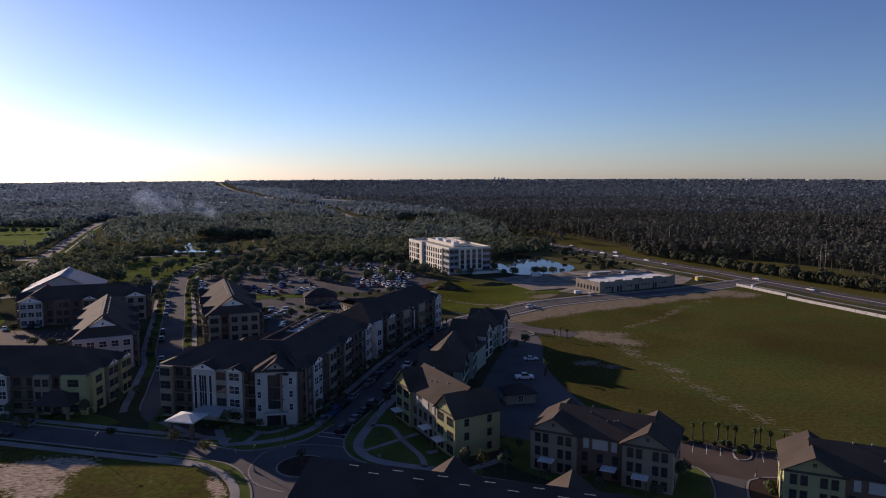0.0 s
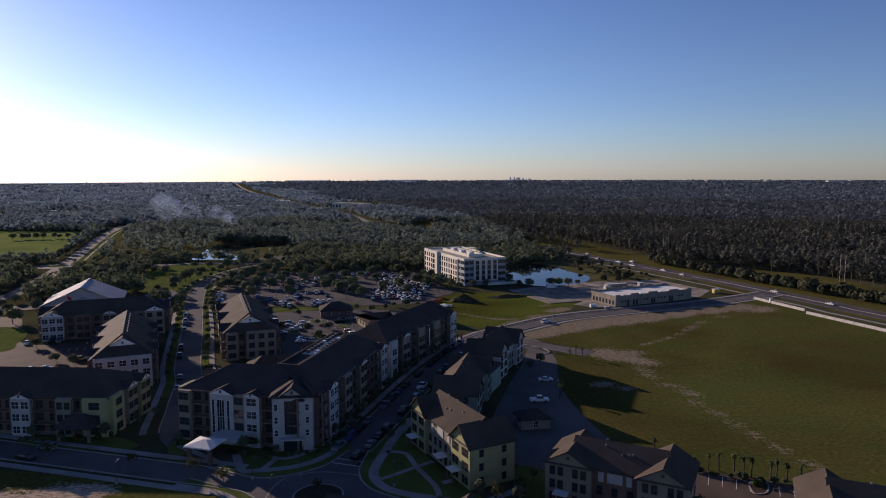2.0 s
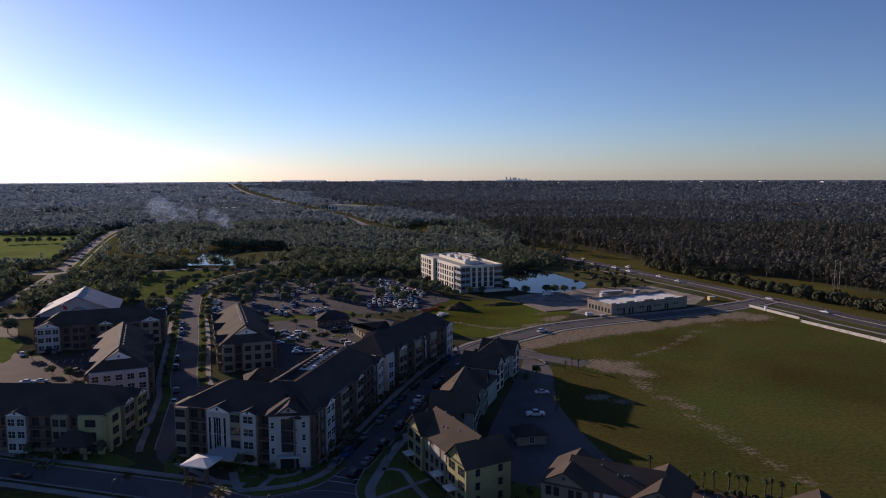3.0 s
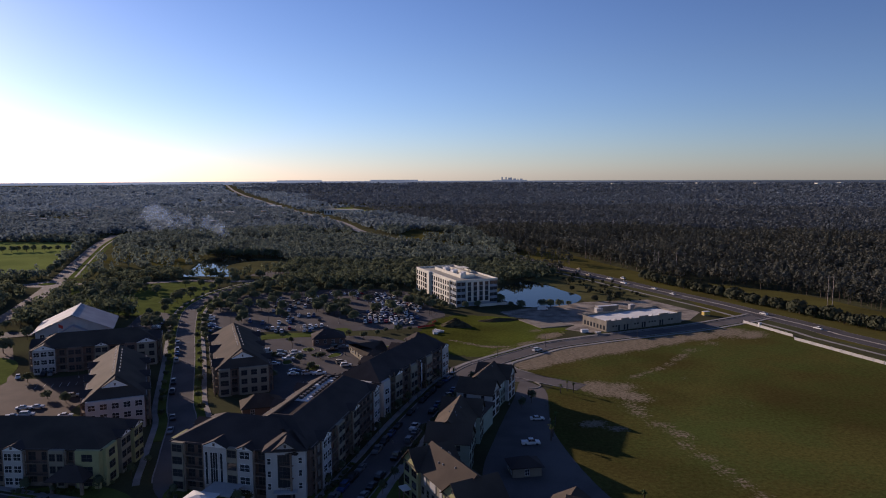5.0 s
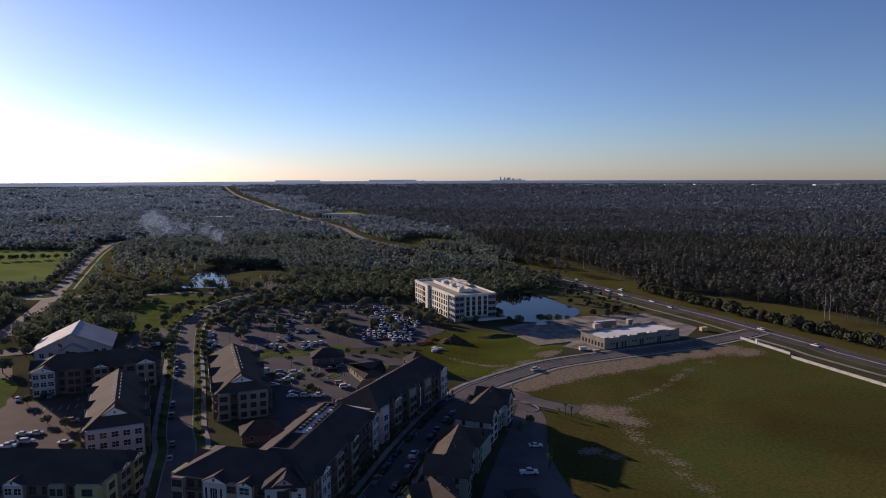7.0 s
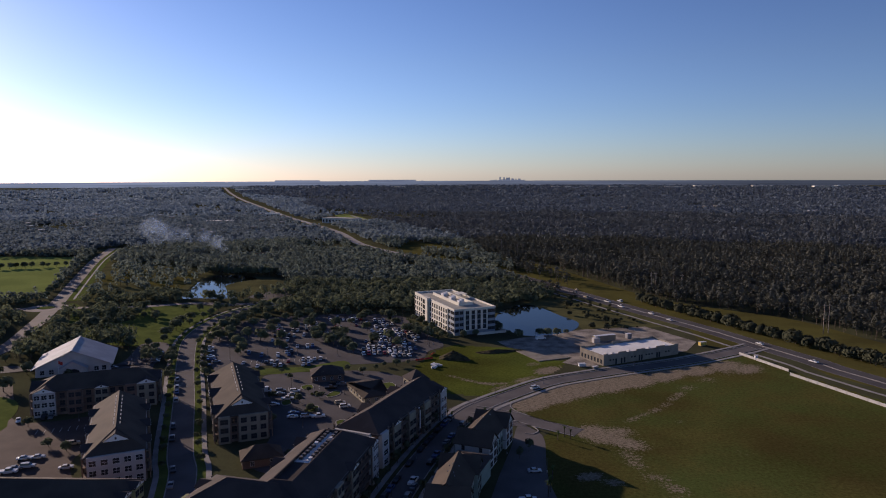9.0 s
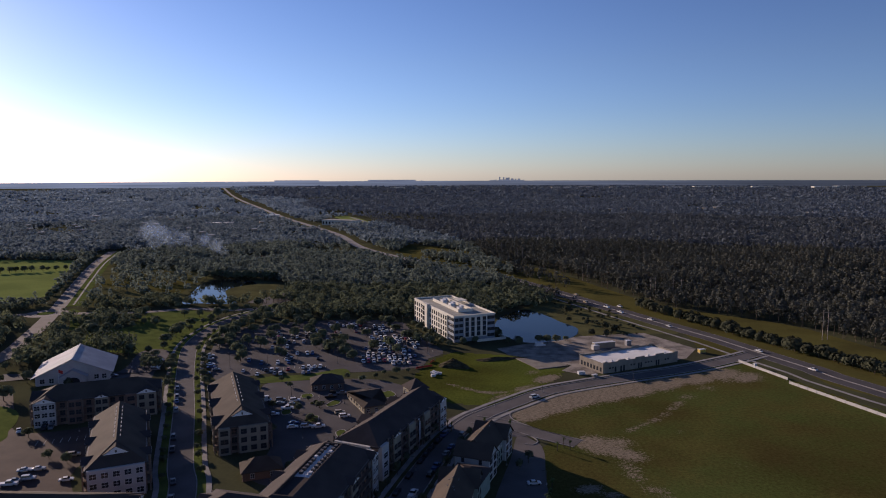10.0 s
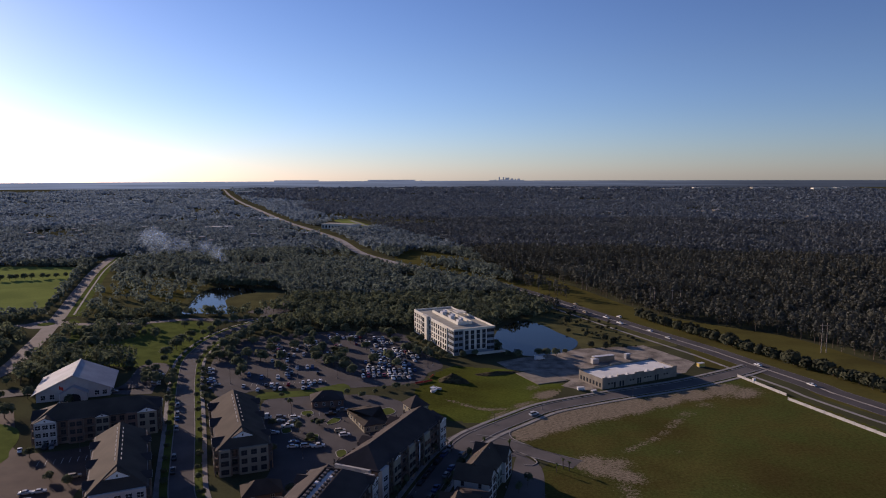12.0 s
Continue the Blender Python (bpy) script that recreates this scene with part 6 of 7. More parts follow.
HEDGE = [tree_model("roadside_tree", 70 + i, 8.0, 4.3, M_HEDGE, "dense dark roadside tree beside the highway", 330, 0.6, 0.2, 0.02) for i in range(3)]
for t in HEDGE:
    t["group"] = "highway tree row"
line = spline([(330, 160), (262, 262), (225, 330), (204, 384), (178, 444), (148, 520)], 5.0)
plant(HEDGE, [(x + rt.uniform(-1.6, 1.6), y + rt.uniform(-1.5, 1.5)) for x, y in line], rt, 0.85, 1.25)
plant(HEDGE, [(x + 6 + rt.uniform(-2, 2), y + rt.uniform(-3, 3)) for x, y in line[::3]], rt, 0.4, 0.8)
plant(HEDGE, [(86, 560), (80, 590), (74, 610), (62, 640), (96, 530), (105, 500), (110, 480), (88, 500), (84, 470), (95, 460), (104, 446), (92, 430), (100, 425), (108, 436), (38, 690), (20, 705), (14, 720), (-10, 742), (64, 690), (52, 716), (30, 745), (22, 770), (0, 790), (-20, 810), (70, 705)], rt, 0.35, 0.85)
plant(HEDGE, [p for p in [(rt.uniform(70, 128), rt.uniform(425, 545)) for _ in range(70)] if p[0] > 92 - 0.1 * (p[1] - 425) and p[0] < 160 - 0.5 * (p[1] - 425)], rt, 0.14, 0.38)
retire(HEDGE)

# palms
def palm_model(name, h, label):
    t = thing(name, pose(0, 0, 0), label, "palm")
    part("trunk", Mesh().tube((0, 0, -0.2), (0.15, 0, h), 0.2, 0.14, 7), M_PALEBARK, t)
    fr = Mesh()
    n = 6
    for i in range(n):
        a, b = i / n, (i + 1) / n
        up = lambda s: 0.9 * s - 1.5 * s * s
        wd = lambda s: 0.30 * (1 - s) + 0.22 * s * (1 - s) * 2
        fr.add([(a * 1.7, -wd(a), up(a)), (b * 1.7, -wd(b), up(b)), (b * 1.7, 0, up(b) + 0.08), (a * 1.7, 0, up(a) + 0.08), (b * 1.7, wd(b), up(b)), (a * 1.7, wd(a), up(a))], [(0, 1, 2, 3), (3, 2, 4, 5)])
    data = fr.data("frond", M_PALM)
    for i in range(11):
        part("frond", data, None, t, at=pose(0.15, 0, h, 0, -25 + 45 * (i % 3), i * 137.5) @ Matrix.Diagonal((0.72, 0.8, 0.75, 1)))
    return t


PALMS = [palm_model("palm_tree", h, "slender cabbage palm with a ragged crown") for h in (3.5, 4.4)]
plant(PALMS, [(53.5, 149.5), (56.3, 148.5), (58.5, 148), (61.5, 147), (63.2, 146), (64.5, 145), (68, 143.5), (69.8, 144.6), (71.6, 143.4), (74, 142), (31, 201), (31.5, 204), (30, 198), (33, 210), (43, 246), (45, 244), (40, 243), (24, 262), (14, 268), (0.5, 262), (-1, 266), (48.5, 152), (46, 155),
              (-3, 420), (-6, 427), (-9, 434), (-12, 441), (-15, 448), (-18, 455), (-28, 474), (9, 146)], rt, 0.8, 1.1)
retire(PALMS)

# shrubs
def shrub_model(name, r, mat, label, seedling):
    rg = np.random.default_rng(seedling)
    q = leaf_cloud(rg, np.array([[0, 0, r * 0.45]]), np.array([[r, r, r * 0.8]]), 70, r * 0.28, 4)
    ob = tagged(new(name, quads_mesh(name, q, mat)), label, "shrub", "planting")
    return ob


SHRUBS = [shrub_model("shrub", 0.9, M_SHRUB, "rounded green shrub in a planting bed", 5), shrub_model("shrub", 1.2, M_OAK, "dark rounded shrub in a planting bed", 6)]
spots = [(x + rt.uniform(-0.6, 0.6), y + rt.uniform(-0.6, 0.6)) for x, y in spline([(53, 147.6), (63, 143.9), (72, 140.8), (84, 134)], 1.7)]
spots += [(x + rt.uniform(-0.8, 0.8), y) for x, y in spline([(-72, 161.5), (-56, 156.5), (-46, 153)], 2.0)]
spots += [p for p in spline([(-41, 155), (-35, 156.5), (-32, 163), (-28, 180)], 2.0)]
spots += [(x, y + rt.uniform(-0.5, 0.5)) for x, y in spline([(-112, 162.5), (-96, 163.5), (-89, 168)], 2.2)]
spots += [(-60 + rt.uniform(-3, 3), 296 + rt.uniform(-2, 2)) for _ in range(8)] + [(-70 + rt.uniform(-2, 2), 292 + rt.uniform(-2, 2)) for _ in range(6)] + [(-58 + rt.uniform(-3, 3), 275 + rt.uniform(-2, 2)) for _ in range(8)]
spots += [(62 + rt.uniform(-2.5, 2.5), 124 + rt.uniform(-3, 3)) for _ in range(9)] + [(64.2 + rt.uniform(-1, 1), 140.5 + rt.uniform(-1.4, 1.4)) for _ in range(4)]
spots += [(x + rt.uniform(-1, 1), y) for x, y in spline([(-8, 402), (-20, 432), (-30, 456)], 3)]
for x, y in spots:
    s = rt.uniform(0.6, 1.1)
    copy_thing(rt.choice(SHRUBS), pose(x, y, 0.1, 0, 0, rt.uniform(0, 360)) @ Matrix.Diagonal((s, s, s, 1)))
for o in SHRUBS:
    bpy.data.objects.remove(o)


# ---- vehicles ----
def car_model(kind, paint, label, far=False):
    """A car facing +x, with body, glass, wheels."""
    Lc, Wc, zb, zr, prof, cab = {
        "saloon": (4.7, 1.8, 0.9, 1.42, [(-2.35, 0.62), (-2.3, 0.92), (-1.3, 0.98), (0.9, 0.95), (2.2, 0.78), (2.35, 0.5)], (-1.7, -0.95, 0.35, 1.15)),
        "suv": (4.8, 1.9, 1.05, 1.75, [(-2.4, 0.7), (-2.38, 1.08), (-1.3, 1.1), (1.0, 1.08), (2.25, 0.95), (2.4, 0.55)], (-2.3, -2.0, 0.4, 1.2)),
        "pickup": (5.6, 1.95, 1.1, 1.85, [(-2.8, 0.75), (-2.78, 1.12), (-1.0, 1.14), (1.2, 1.12), (2.65, 1.0), (2.8, 0.6)], (-0.9, -0.7, 0.7, 1.4)),
        "van": (6.4, 2.1, 1.3, 2.6, [(-3.2, 0.7), (-3.2, 1.35), (-1.0, 1.36), (2.0, 1.34), (3.0, 1.1), (3.2, 0.6)], (-3.15, -3.1, 1.9, 2.5)),
    }[kind]
    car = thing("car" if kind != "van" else "van", pose(0, 0, 0), label, "car" if kind != "van" else "van", "parked cars")
    me = Mesh()
    n = len(prof)
    w = Wc / 2
    pts = [(x, z, w * (0.9 if i in (0, n - 1) else 1.0)) for i, (x, z) in enumerate(prof)]
    vs, fs = [], []
    for x, z, ww in pts:
        vs += [(x, -ww * 0.94, 0.28), (x, -ww, z * 0.62), (x, -ww * 0.93, z), (x, ww * 0.93, z), (x, ww, z * 0.62), (x, ww * 0.94, 0.28)]
    for i in range(n - 1):
        for j in range(6):
            a, b = i * 6 + j, i * 6 + (j + 1) % 6
            fs.append((a, b, b + 6, a + 6))
    fs += [tuple(range(5, -1, -1)), tuple(range((n - 1) * 6, n * 6))]
    me.add(vs, fs)
    x0, x1, x2, x3 = cab
    me.add([(x1, -w * 0.72, zr), (x2, -w * 0.72, zr), (x2, w * 0.72, zr), (x1, w * 0.72, zr), (x1 - 0.05, -w * 0.76, zr - 0.07), (x2 + 0.05, -w * 0.76, zr - 0.07), (x2 + 0.05, w * 0.76, zr - 0.07), (x1 - 0.05, w * 0.76, zr - 0.07)],
           [(0, 1, 2, 3), (0, 4, 5, 1), (1, 5, 6, 2), (2, 6, 7, 3), (3, 7, 4, 0)])
    if kind == "van":
        me.box(-3.15, 1.7, -w * 0.97, w * 0.97, 1.2, 2.55)
    part("body", me, paint, car)
    zc = zb - 0.05
    gl = Mesh().add([(x0, -w * 0.9, zc), (x3, -w * 0.9, zc), (x3, w * 0.9, zc), (x0, w * 0.9, zc), (x1, -w * 0.74, zr - 0.04), (x2, -w * 0.74, zr - 0.04), (x2, w * 0.74, zr - 0.04), (x1, w * 0.74, zr - 0.04)],
                    [(0, 1, 5, 4), (1, 2, 6, 5), (2, 3, 7, 6), (3, 0, 4, 7), (4, 5, 6, 7)])
    part("glasshouse", gl, M_GLASS, car, "dark car glass")
    wheel = Mesh().tube((0, -0.11, 0), (0, 0.11, 0), 0.34, 0.34, 10).data("wheel", M_TYRE)
    if far:
        wheel = Mesh().tube((0, -w + 0.02, 0), (0, w - 0.02, 0), 0.34, 0.34, 8).data("wheel", M_TYRE)
    for x in (-Lc * 0.3, Lc * 0.31):
        for y in (0,) if far else (-w + 0.12, w - 0.12):
            part("wheel", wheel, None, car, at=pose(x, y, 0.34))
    return car


names = ("white", "silver", "black", "grey", "blue", "red", "tan")
CARS = {}
for kind in ("saloon", "suv", "pickup"):
    for i, p in enumerate(M_PAINTS):
        if kind == "pickup" and i > 4:
            continue
        CARS[kind, names[i]] = car_model(kind, p, f"{names[i]} parked {'sport utility car' if kind == 'suv' else kind + (' truck' if kind == 'pickup' else ' car')} on asphalt")
for (kind, c_), ob in list(CARS.items()):
    CARS[kind, c_, "far"] = car_model(kind, M_PAINTS[names.index(c_)], ob["label"], True)
VAN = car_model("van", M_PAINTS[0], "white parked delivery van on asphalt")
rc = random.Random(77)
COLOURS = ["white"] * 7 + ["silver"] * 6 + ["black"] * 3 + ["grey"] * 4 + ["blue"] * 2 + ["red"] + ["tan"] * 2


def park(x, y, turn, colour="", kind=""):
    kind = kind or rc.choice(("saloon", "saloon", "suv", "suv", "pickup"))
    colour = colour or rc.choice(COLOURS)
    if (kind, colour) not in CARS:
        kind = "suv"
    copy_thing(CARS[(kind, colour, "far") if y > 320 else (kind, colour)], pose(x, y, 0.09, 0, 0, turn))


# rows of the large car park
MORE = [(371, -52, -20, 0.85), (391, -50, -20, 0.8), (412, -48, -16, 0.8), (419, -50, -20, 0.7), (444, -62, -36, 0.6), (433, -112, -70, 0.45), (412, -108, -70, 0.4), (345, -100, -66, 0.3), (372, -112, -70, 0.25)]
clear_of = lambda x, y: all((x - a) ** 2 + (y - b) ** 2 > 5 for a, b in LOT_TREES)
for y, x0, x1, fill in ((352, -112, -62, 0.35), (357, -34, -22, 0.9), (363, -48, -20, 0.9), (377, -50, -24, 0.75), (383, -50, -22, 0.7), (366, -118, -72, 0.33), (384, -100, -74, 0.45), (399, -46, -18, 0.8), (405, -46, -18, 0.7),
                        (420, -116, -84, 0.4), (426, -112, -84, 0.5), (439, -112, -86, 0.5), (446, -110, -84, 0.35), (430, -60, -40, 0.55), (437, -62, -38, 0.7), (450, -66, -38, 0.55), (456, -82, -60, 0.85), (462, -84, -62, 0.8), (401, -124, -96, 0.25), *MORE):
    x = x0
    while x < x1:
        if rc.random() < fill and clear_of(x, y):
            park(x, y + 0.12 * (x + 60), rc.choice((102, 282)) + rc.uniform(-4, 4))
        x += 2.9
for x, y in ((-79, 353), (-76, 353.5), (-73, 354), (-70, 354.5)):
    park(x, y, 98, rc.choice(("white", "silver")))
# car park behind the apartments
for x, y, a, c, k in ((-76, 281, 10, "silver", "saloon"), (-77.7, 299.6, 15, "grey", "suv"), (-71, 299, 15, "white", "suv"), (-72, 288.5, 12, "white", "pickup"), (-77, 295, 15, "grey", "saloon"), (-71, 294, 15, "tan", "saloon"),
                      (-65, 270.5, 14, "blue", "saloon"), (-59, 266.5, 14, "silver", "suv"), (-54, 266.5, 14, "white", "pickup"), (-64.5, 266, 14, "white", "saloon"), (-55.6, 304, 15, "black", "pickup"), (-55, 311, 10, "black", "suv"),
                      (-51, 309, 10, "grey", "pickup"), (-47.7, 283, 20, "tan", "suv"), (-45, 278.5, 20, "white", "suv"), (-63.3, 231.7, 80, "white", "suv"), (-41.5, 235, 30, "silver", "saloon"), (-72.5, 250, 16, "black", "saloon")):
    park(x, y, a, c, k)
copy_thing(VAN, pose(-85, 299, 0.09, 0, 0, 10))
copy_thing(VAN, pose(54.5, 399.3, 0.09, 0, 0, 20))
park(-12, 207.5, 72, "white", "pickup")
park(23.5, 195, 5, "white", "pickup")
# western court, hall lot and lane
for x, y, a in ((-174.5, 261.7, -60), (-149, 225, 20), (-144.7, 226, 20), (-166, 264.6, -68), (-163.5, 265.5, -68), (-176, 334.6, 20), (-174, 338, 10), (-190, 320, 20), (-135.4, 370.4, 20), (-127.4, 342, 15), (-124.4, 348.6, 15), (-138, 377, 20),
                (-129, 353, 20), (-131, 359, 20), (-160.3, 359.8, 15), (-159, 354, 15), (-157, 349, 15), (-162.6, 367, 15), (-143.5, 218.4, 15), (-147, 216.7, 15), (-147.3, 214, 15), (-130, 217.6, 20), (-155, 292, 20), (-139, 238, 25),
                (28, 215.4, 5), (39.2, 304, 35)):
    park(x, y, a)
# kerbside parking
for line, s, i0, i1, fill in ((ST_A, -3.1, 14, 60, 0.28), (ST_A, 3.1, 14, 40, 0.1), (ST_B, -3.4, 4, 40, 0.75), (ST_B, 3.4, 3, 38, 0.4), (ST_F, 3.1, 6, 28, 0.15), (ST_F, -3.1, 2, 20, 0.2)):
    side = offset(line, s)
    for i in range(i0, min(i1, len(side) - 1), 2):
        if rc.random() < fill:
            (x0, y0), (x1, y1) = side[i], side[i + 1]
            park(x0, y0, math.degrees(math.atan2(y1 - y0, x1 - x0)) + (180 if s < 0 else 0), rc.choice(["black", "grey", "grey", "black", "blue", "black", "grey", "black"]))
# highway traffic
for x, y in ((109, 576), (110, 540), (122.5, 520), (133, 522), (128, 499.5), (143, 474), (149, 452), (105, 562), (94, 590), (180, 386), (191, 348)):
    park(x, y, 115, rc.choice(("white", "silver", "tan", "grey")))
retire(list(CARS.values()) + [VAN])

# ---- site wall, fences, poles, lamps ----
def panel_wall(points, label):
    b = thing("boundary_wall", pose(0, 0, 0), label, "wall")
    for (xa, ya), (xb, yb) in zip(points, points[1:]):
        n = max(1, round(math.hypot(xb - xa, yb - ya) / 5))
        ang = math.degrees(math.atan2(yb - ya, xb - xa))
        seg = math.hypot(xb - xa, yb - ya) / n
        for i in range(n):
            x, y = xa + (xb - xa) * i / n, ya + (yb - ya) * i / n
            part("panel", Mesh().box(0.15, seg - 0.15, -0.08, 0.08, 0, 1.4), M_STUCCO, b, at=pose(x, y, 0, 0, 0, ang))
            part("post", Mesh().box(-0.17, 0.17, -0.17, 0.17, 0, 1.55), M_STUCCO, b, at=pose(x, y, 0, 0, 0, ang))
    return b


panel_wall([(159, 364), (169.5, 331)], "pale precast panel wall beside the field")
panel_wall([(167.3, 325), (185, 277), (226, 190)], "long pale precast panel wall along the highway")


def utility_pole(x, y, h=19):
    p = thing("utility_pole", pose(x, y, 0), "tall grey timber utility pole in the grass", "pole", "utility poles")
    part("pole", Mesh().tube((0, 0, -0.3), (0, 0, h), 0.22, 0.14, 7), M_POLE, p)
    part("crossarm", Mesh().box(-1.3, 1.3, -0.08, 0.08, h - 1.6, h - 1.4), M_POLE, p)


for x, y in ((232, 414), (235.3, 414.4), (166.6, 554), (170.3, 554), (182, 545), (188, 543), (80, 795), (86, 792), (60, 860), (66, 858), (130, 655), (134, 653)):
    utility_pole(x, y)


def lamp_model(h, label):
    p = thing("street_lamp", pose(0, 0, 0), label, "street lamp", "street lamps")
    part("base", Mesh().tube((0, 0, 0), (0, 0, 0.7), 0.28, 0.24, 8), M_WALK, p)
    part("pole", Mesh().tube((0, 0, 0.7), (0, 0, h), 0.09, 0.06, 6), M_DARKTRIM, p)
    part("arm", Mesh().tube((0, 0, h - 0.1), (1.1, 0, h), 0.04, 0.03, 5), M_DARKTRIM, p)
    part("lantern", Mesh().box(0.8, 1.5, -0.16, 0.16, h - 0.05, h + 0.1), M_DARKTRIM, p)
    return p


lm = lamp_model(5.0, "dark bronze street lamp with a short arm")
for x, y, a in ((61.9, 129, 0), (-39.1, 132.1, 90), (-35.7, 144, 200), (-14.2, 139, 100), (-134.3, 238.2, 0), (-150, 262, 40), (-46, 142, 0), (-75, 139, 90), (-18, 196, 190), (-12, 226, 190), (-32, 190, 0), (-26, 210, 0), (20, 230, 180), (32, 215, 180),
                (-160, 345, 0), (-172, 354, 0), (-74, 305, 0), (-62, 315, 0), (-48, 296, 0), (-58, 255, 0), (44, 312, 140), (20, 292, 140), (92, 330, 110), (-96, 250, 0), (-112, 292, 0), (-130, 340, 0)):
    copy_thing(lm, pose(x, y, 0.1, 0, 0, a))
retire([lm])
tl = lamp_model(9.0, "tall dark bronze car park lamp post")
for x, y in ((-118, 352), (-100, 360), (-84, 362), (-62, 362), (-42, 370), (-26, 368), (-110, 408), (-84, 402), (-44, 410), (-28, 404), (-100, 436), (-56, 430), (-32, 446), (-12, 380), (-13, 383), (-10, 387)):
    copy_thing(tl, pose(x, y, 0.05, 0, 0, rt.uniform(0, 360)))
retire([tl])
# white bay lines
ln = Mesh().box(-0.08, 0.08, -2.6, 2.6, 0, 0.01).data("bay_line", M_PAINT)


def bay_lines(x, y, turn, n, step=2.8):
    for i in range(n):
        c, s = math.cos(radians(turn)), math.sin(radians(turn))
        ob = tagged(new("bay_line", ln), "white painted parking bay line", "road marking", "bay lines", "structure")
        ob.matrix_basis = pose(x + c * i * step, y + s * i * step, 0.09, 0, 0, turn)


bay_lines(52, 144.5, -22, 9)
bay_lines(-160, 250, 20, 9)
bay_lines(-75, 303, 12, 6)
bay_lines(-106, 350, 8, 15)
# construction odds and ends
def fence_run(points, mat, h, label, name="mesh_fence"):
    b = thing(name, pose(0, 0, 0), label, "fence")
    for (xa, ya), (xb, yb) in zip(points, points[1:]):
        d = math.hypot(xb - xa, yb - ya)
        ang = math.degrees(math.atan2(yb - ya, xb - xa))
        part("panel", Mesh().box(0.1, d - 0.1, -0.03, 0.03, 0.1, h), mat, b, at=pose(xa, ya, 0, 0, 0, ang))
        part("post", Mesh().box(-0.06, 0.06, -0.06, 0.06, 0, h + 0.15), M_POLE, b, at=pose(xa, ya, 0))


fence_run([(-18.4, 351.2), (-14, 353.5), (-9.4, 356.2)], M_RED, 1.1, "low red site barrier beside the car park", "site_barrier")
fence_run([(-11, 361.5), (-8.8, 366.5)], M_ORANGE, 1.2, "orange mesh fence at the lawn edge")
fence_run([(-262, 790), (-240, 800), (-222, 798)], M_ORANGE, 1.6, "orange safety fence by the trees")
fence_run([(-258, 705), (-238, 714)], M_ORANGE, 1.4, "orange safety fence by the pond")


def crate(x, y, a, L, W, H, mat, label, name, category):
    b = thing(name, pose(x, y, 0, 0, 0, a), label, category)
    part("body", Mesh().box(-L / 2, L / 2, -W / 2, W / 2, 0.3, H), mat, b)
    part("top", Mesh().box(-L / 2 - 0.08, L / 2 + 0.08, -W / 2 - 0.08, W / 2 + 0.08, H, H + 0.12), M_UNIT, b)
    part("base", Mesh().box(-L / 2 + 0.1, L / 2 - 0.1, -W / 2 + 0.1, W / 2 - 0.1, 0, 0.3), M_STEEL, b)


crate(92, 396, 20, 14, 3, 3.4, M_BEIGE, "beige site office trailer in the yard", "site_trailer", "trailer")
crate(86, 391, 20, 4, 2.6, 2.8, M_STUCCO, "white storage container in the yard", "site_container", "container")
crate(108, 402, 20, 3, 2.5, 3.0, M_STEEL, "grey site tank in the yard", "site_tank", "container")
crate(146, 384, 20, 4, 2.2, 2.2, M_YELLOW, "yellow construction machine body beside the road", "digger", "machine")
crate(163, 353, 0, 1.3, 1.3, 2.3, M_UNIT, "grey portable toilet cabin in the field", "toilet_cabin", "cabin")
crate(68, 341, 10, 3.5, 2, 1.6, M_UNIT, "pale stacked materials beside the kerb", "material_stack", "materials")
crate(74, 337, 30, 3, 1.6, 1.2, M_TILT, "concrete blocks stacked on the shoulder", "material_stack", "materials")
for i in range(10):
    crate(-8 + rt.uniform(-3, 3), 341 + rt.uniform(-4, 4), rt.uniform(0, 180), rt.uniform(1, 2.4), rt.uniform(0.8, 1.4), rt.uniform(0.7, 1.2), M_UNIT, "pale pallet of building materials on grass", "material_pallet", "materials")
flag = thing("flag_pole", pose(-190, 317, 0), "white flagpole beside the hall", "flagpole")
part("pole", Mesh().tube((0, 0, 0), (0, 0, 10), 0.1, 0.05, 6), M_TRIM, flag)
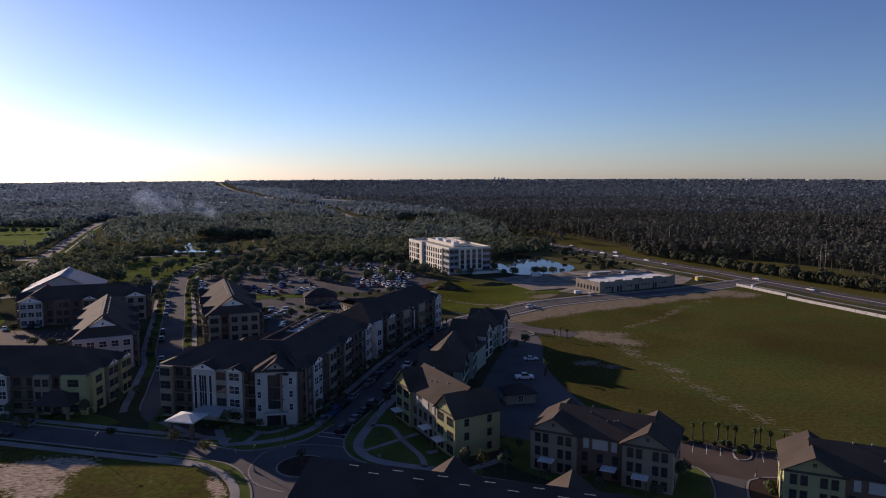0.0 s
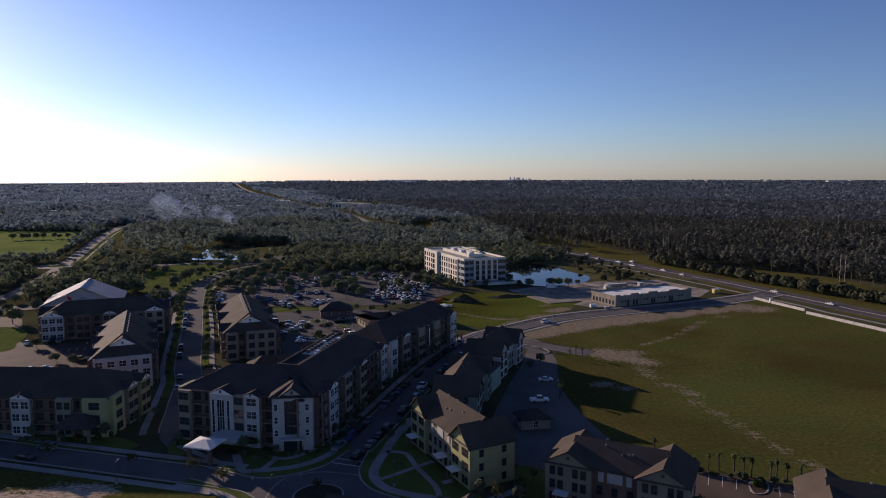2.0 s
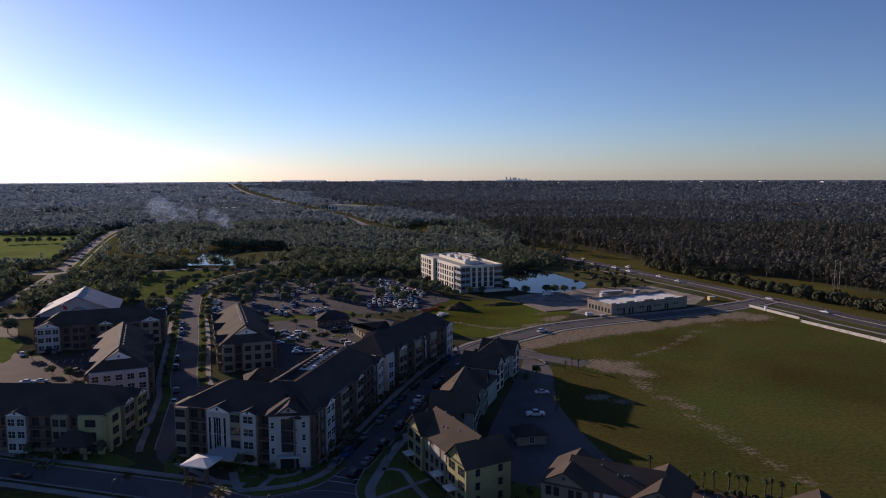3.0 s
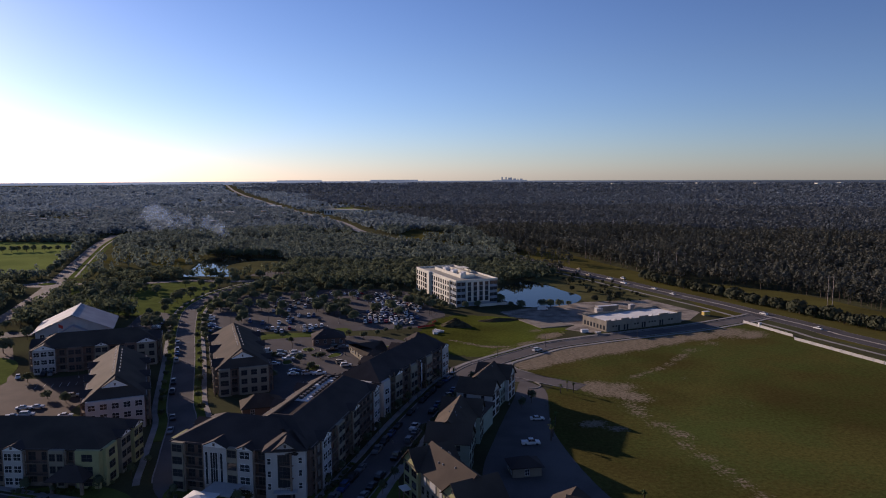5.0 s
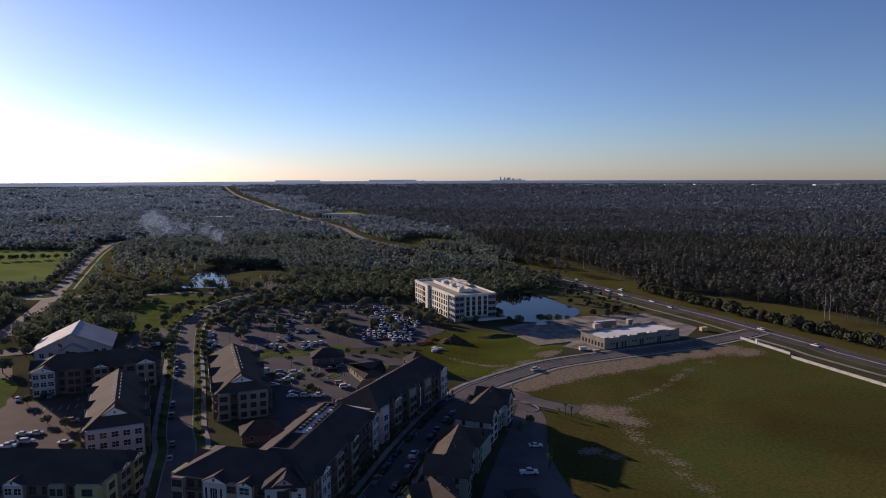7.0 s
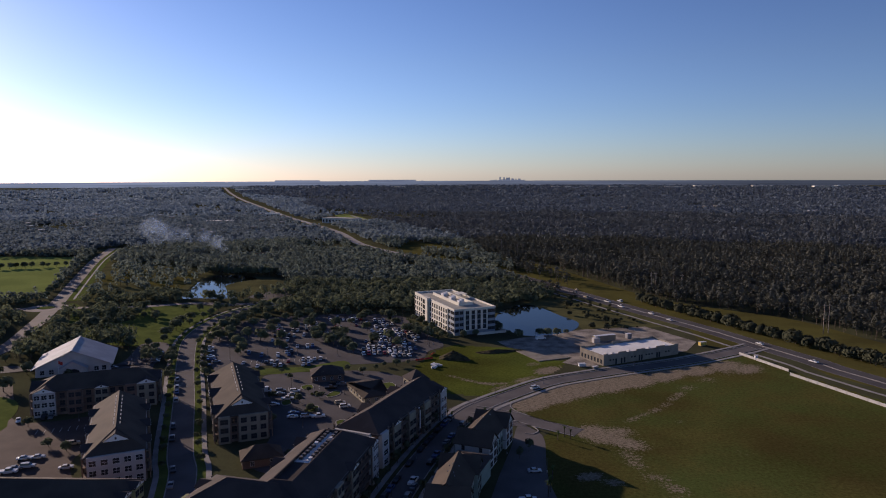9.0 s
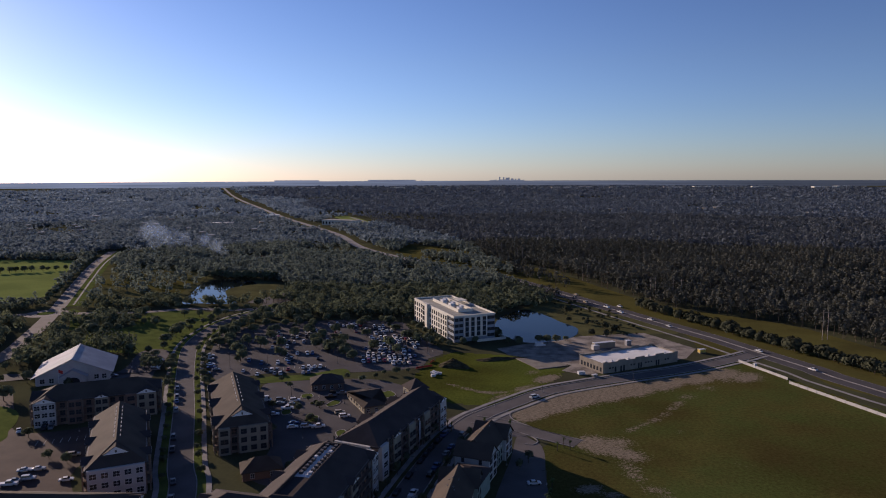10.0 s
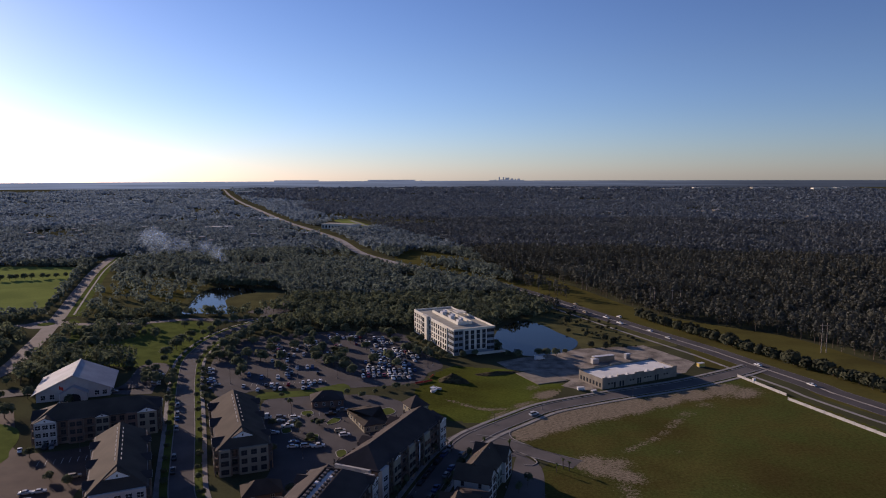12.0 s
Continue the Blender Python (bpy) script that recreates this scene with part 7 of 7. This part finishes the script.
part("flag", Mesh().add([(0.05 + 0.35 * i, 0.12 * math.sin(i * 1.3) + y, z - 0.12 * i) for y in (0, 0.02) for z in (8.2, 9.8) for i in range(7)],
                        [(i, i + 1, i + 8, i + 7) for i in range(6)] + [(14 + i, 21 + i, 22 + i, 15 + i) for i in range(6)]), M_RED, flag, "red and pale waving flag")
sign = thing("banner_post", pose(-11.3, 243.5, 0, 0, 0, 67), "tall grey post with a white vertical banner", "sign")
part("panel", Mesh().box(-0.32, 0.32, -0.06, 0.06, 4.4, 11.2), M_TRIM, sign, "white banner")
part("post", Mesh().tube((0, 0.2, -0.2), (0, 0.2, 12.2), 0.12, 0.08, 7), M_STEEL, sign)
part("lantern", Mesh().box(-0.75, -0.1, 0.05, 0.35, 12.1, 12.35), M_UNIT, sign)
sun_shade = thing("patio_umbrella", pose(-66.5, 223.5, 0.05), "open red patio umbrella beside the courtyard", "umbrella")
part("pole", Mesh().tube((0, 0, 0), (0, 0, 2.5), 0.04, 0.03, 6), M_STEEL, sun_shade)
part("canopy", Mesh().add([(0, 0, 2.75)] + [(1.7 * math.cos(k * math.pi / 4), 1.7 * math.sin(k * math.pi / 4), 2.15) for k in range(8)] + [(1.7 * math.cos(k * math.pi / 4), 1.7 * math.sin(k * math.pi / 4), 2.0) for k in range(8)],
                          [(0, 1 + k, 1 + (k + 1) % 8) for k in range(8)] + [(1 + k, 9 + k, 9 + (k + 1) % 8, 1 + (k + 1) % 8) for k in range(8)]), M_ORANGE, sun_shade, "red canvas canopy")
part("base", Mesh().tube((0, 0, 0), (0, 0, 0.12), 0.35, 0.3, 10), M_TILT, sun_shade)

# thin smoke of a small fire in the woods
rs = np.random.default_rng(9)
tt = np.linspace(0, 1, 9)
pc = np.stack([-280 - 110 * tt + 6 * np.sin(6 * tt), 824 + 50 * tt, 9 + 22 * tt ** 0.6], 1)
q = leaf_cloud(rs, pc, np.stack([4 + 26 * tt, 4 + 20 * tt, 8 + 9 * tt], 1), 6, 7.0 + 10 * tt, 4)
tagged(new("smoke_plume", quads_mesh("smoke_plume", q, M_SMOKE)), "thin blue smoke drifting over the woods", "smoke", "", "stuff")
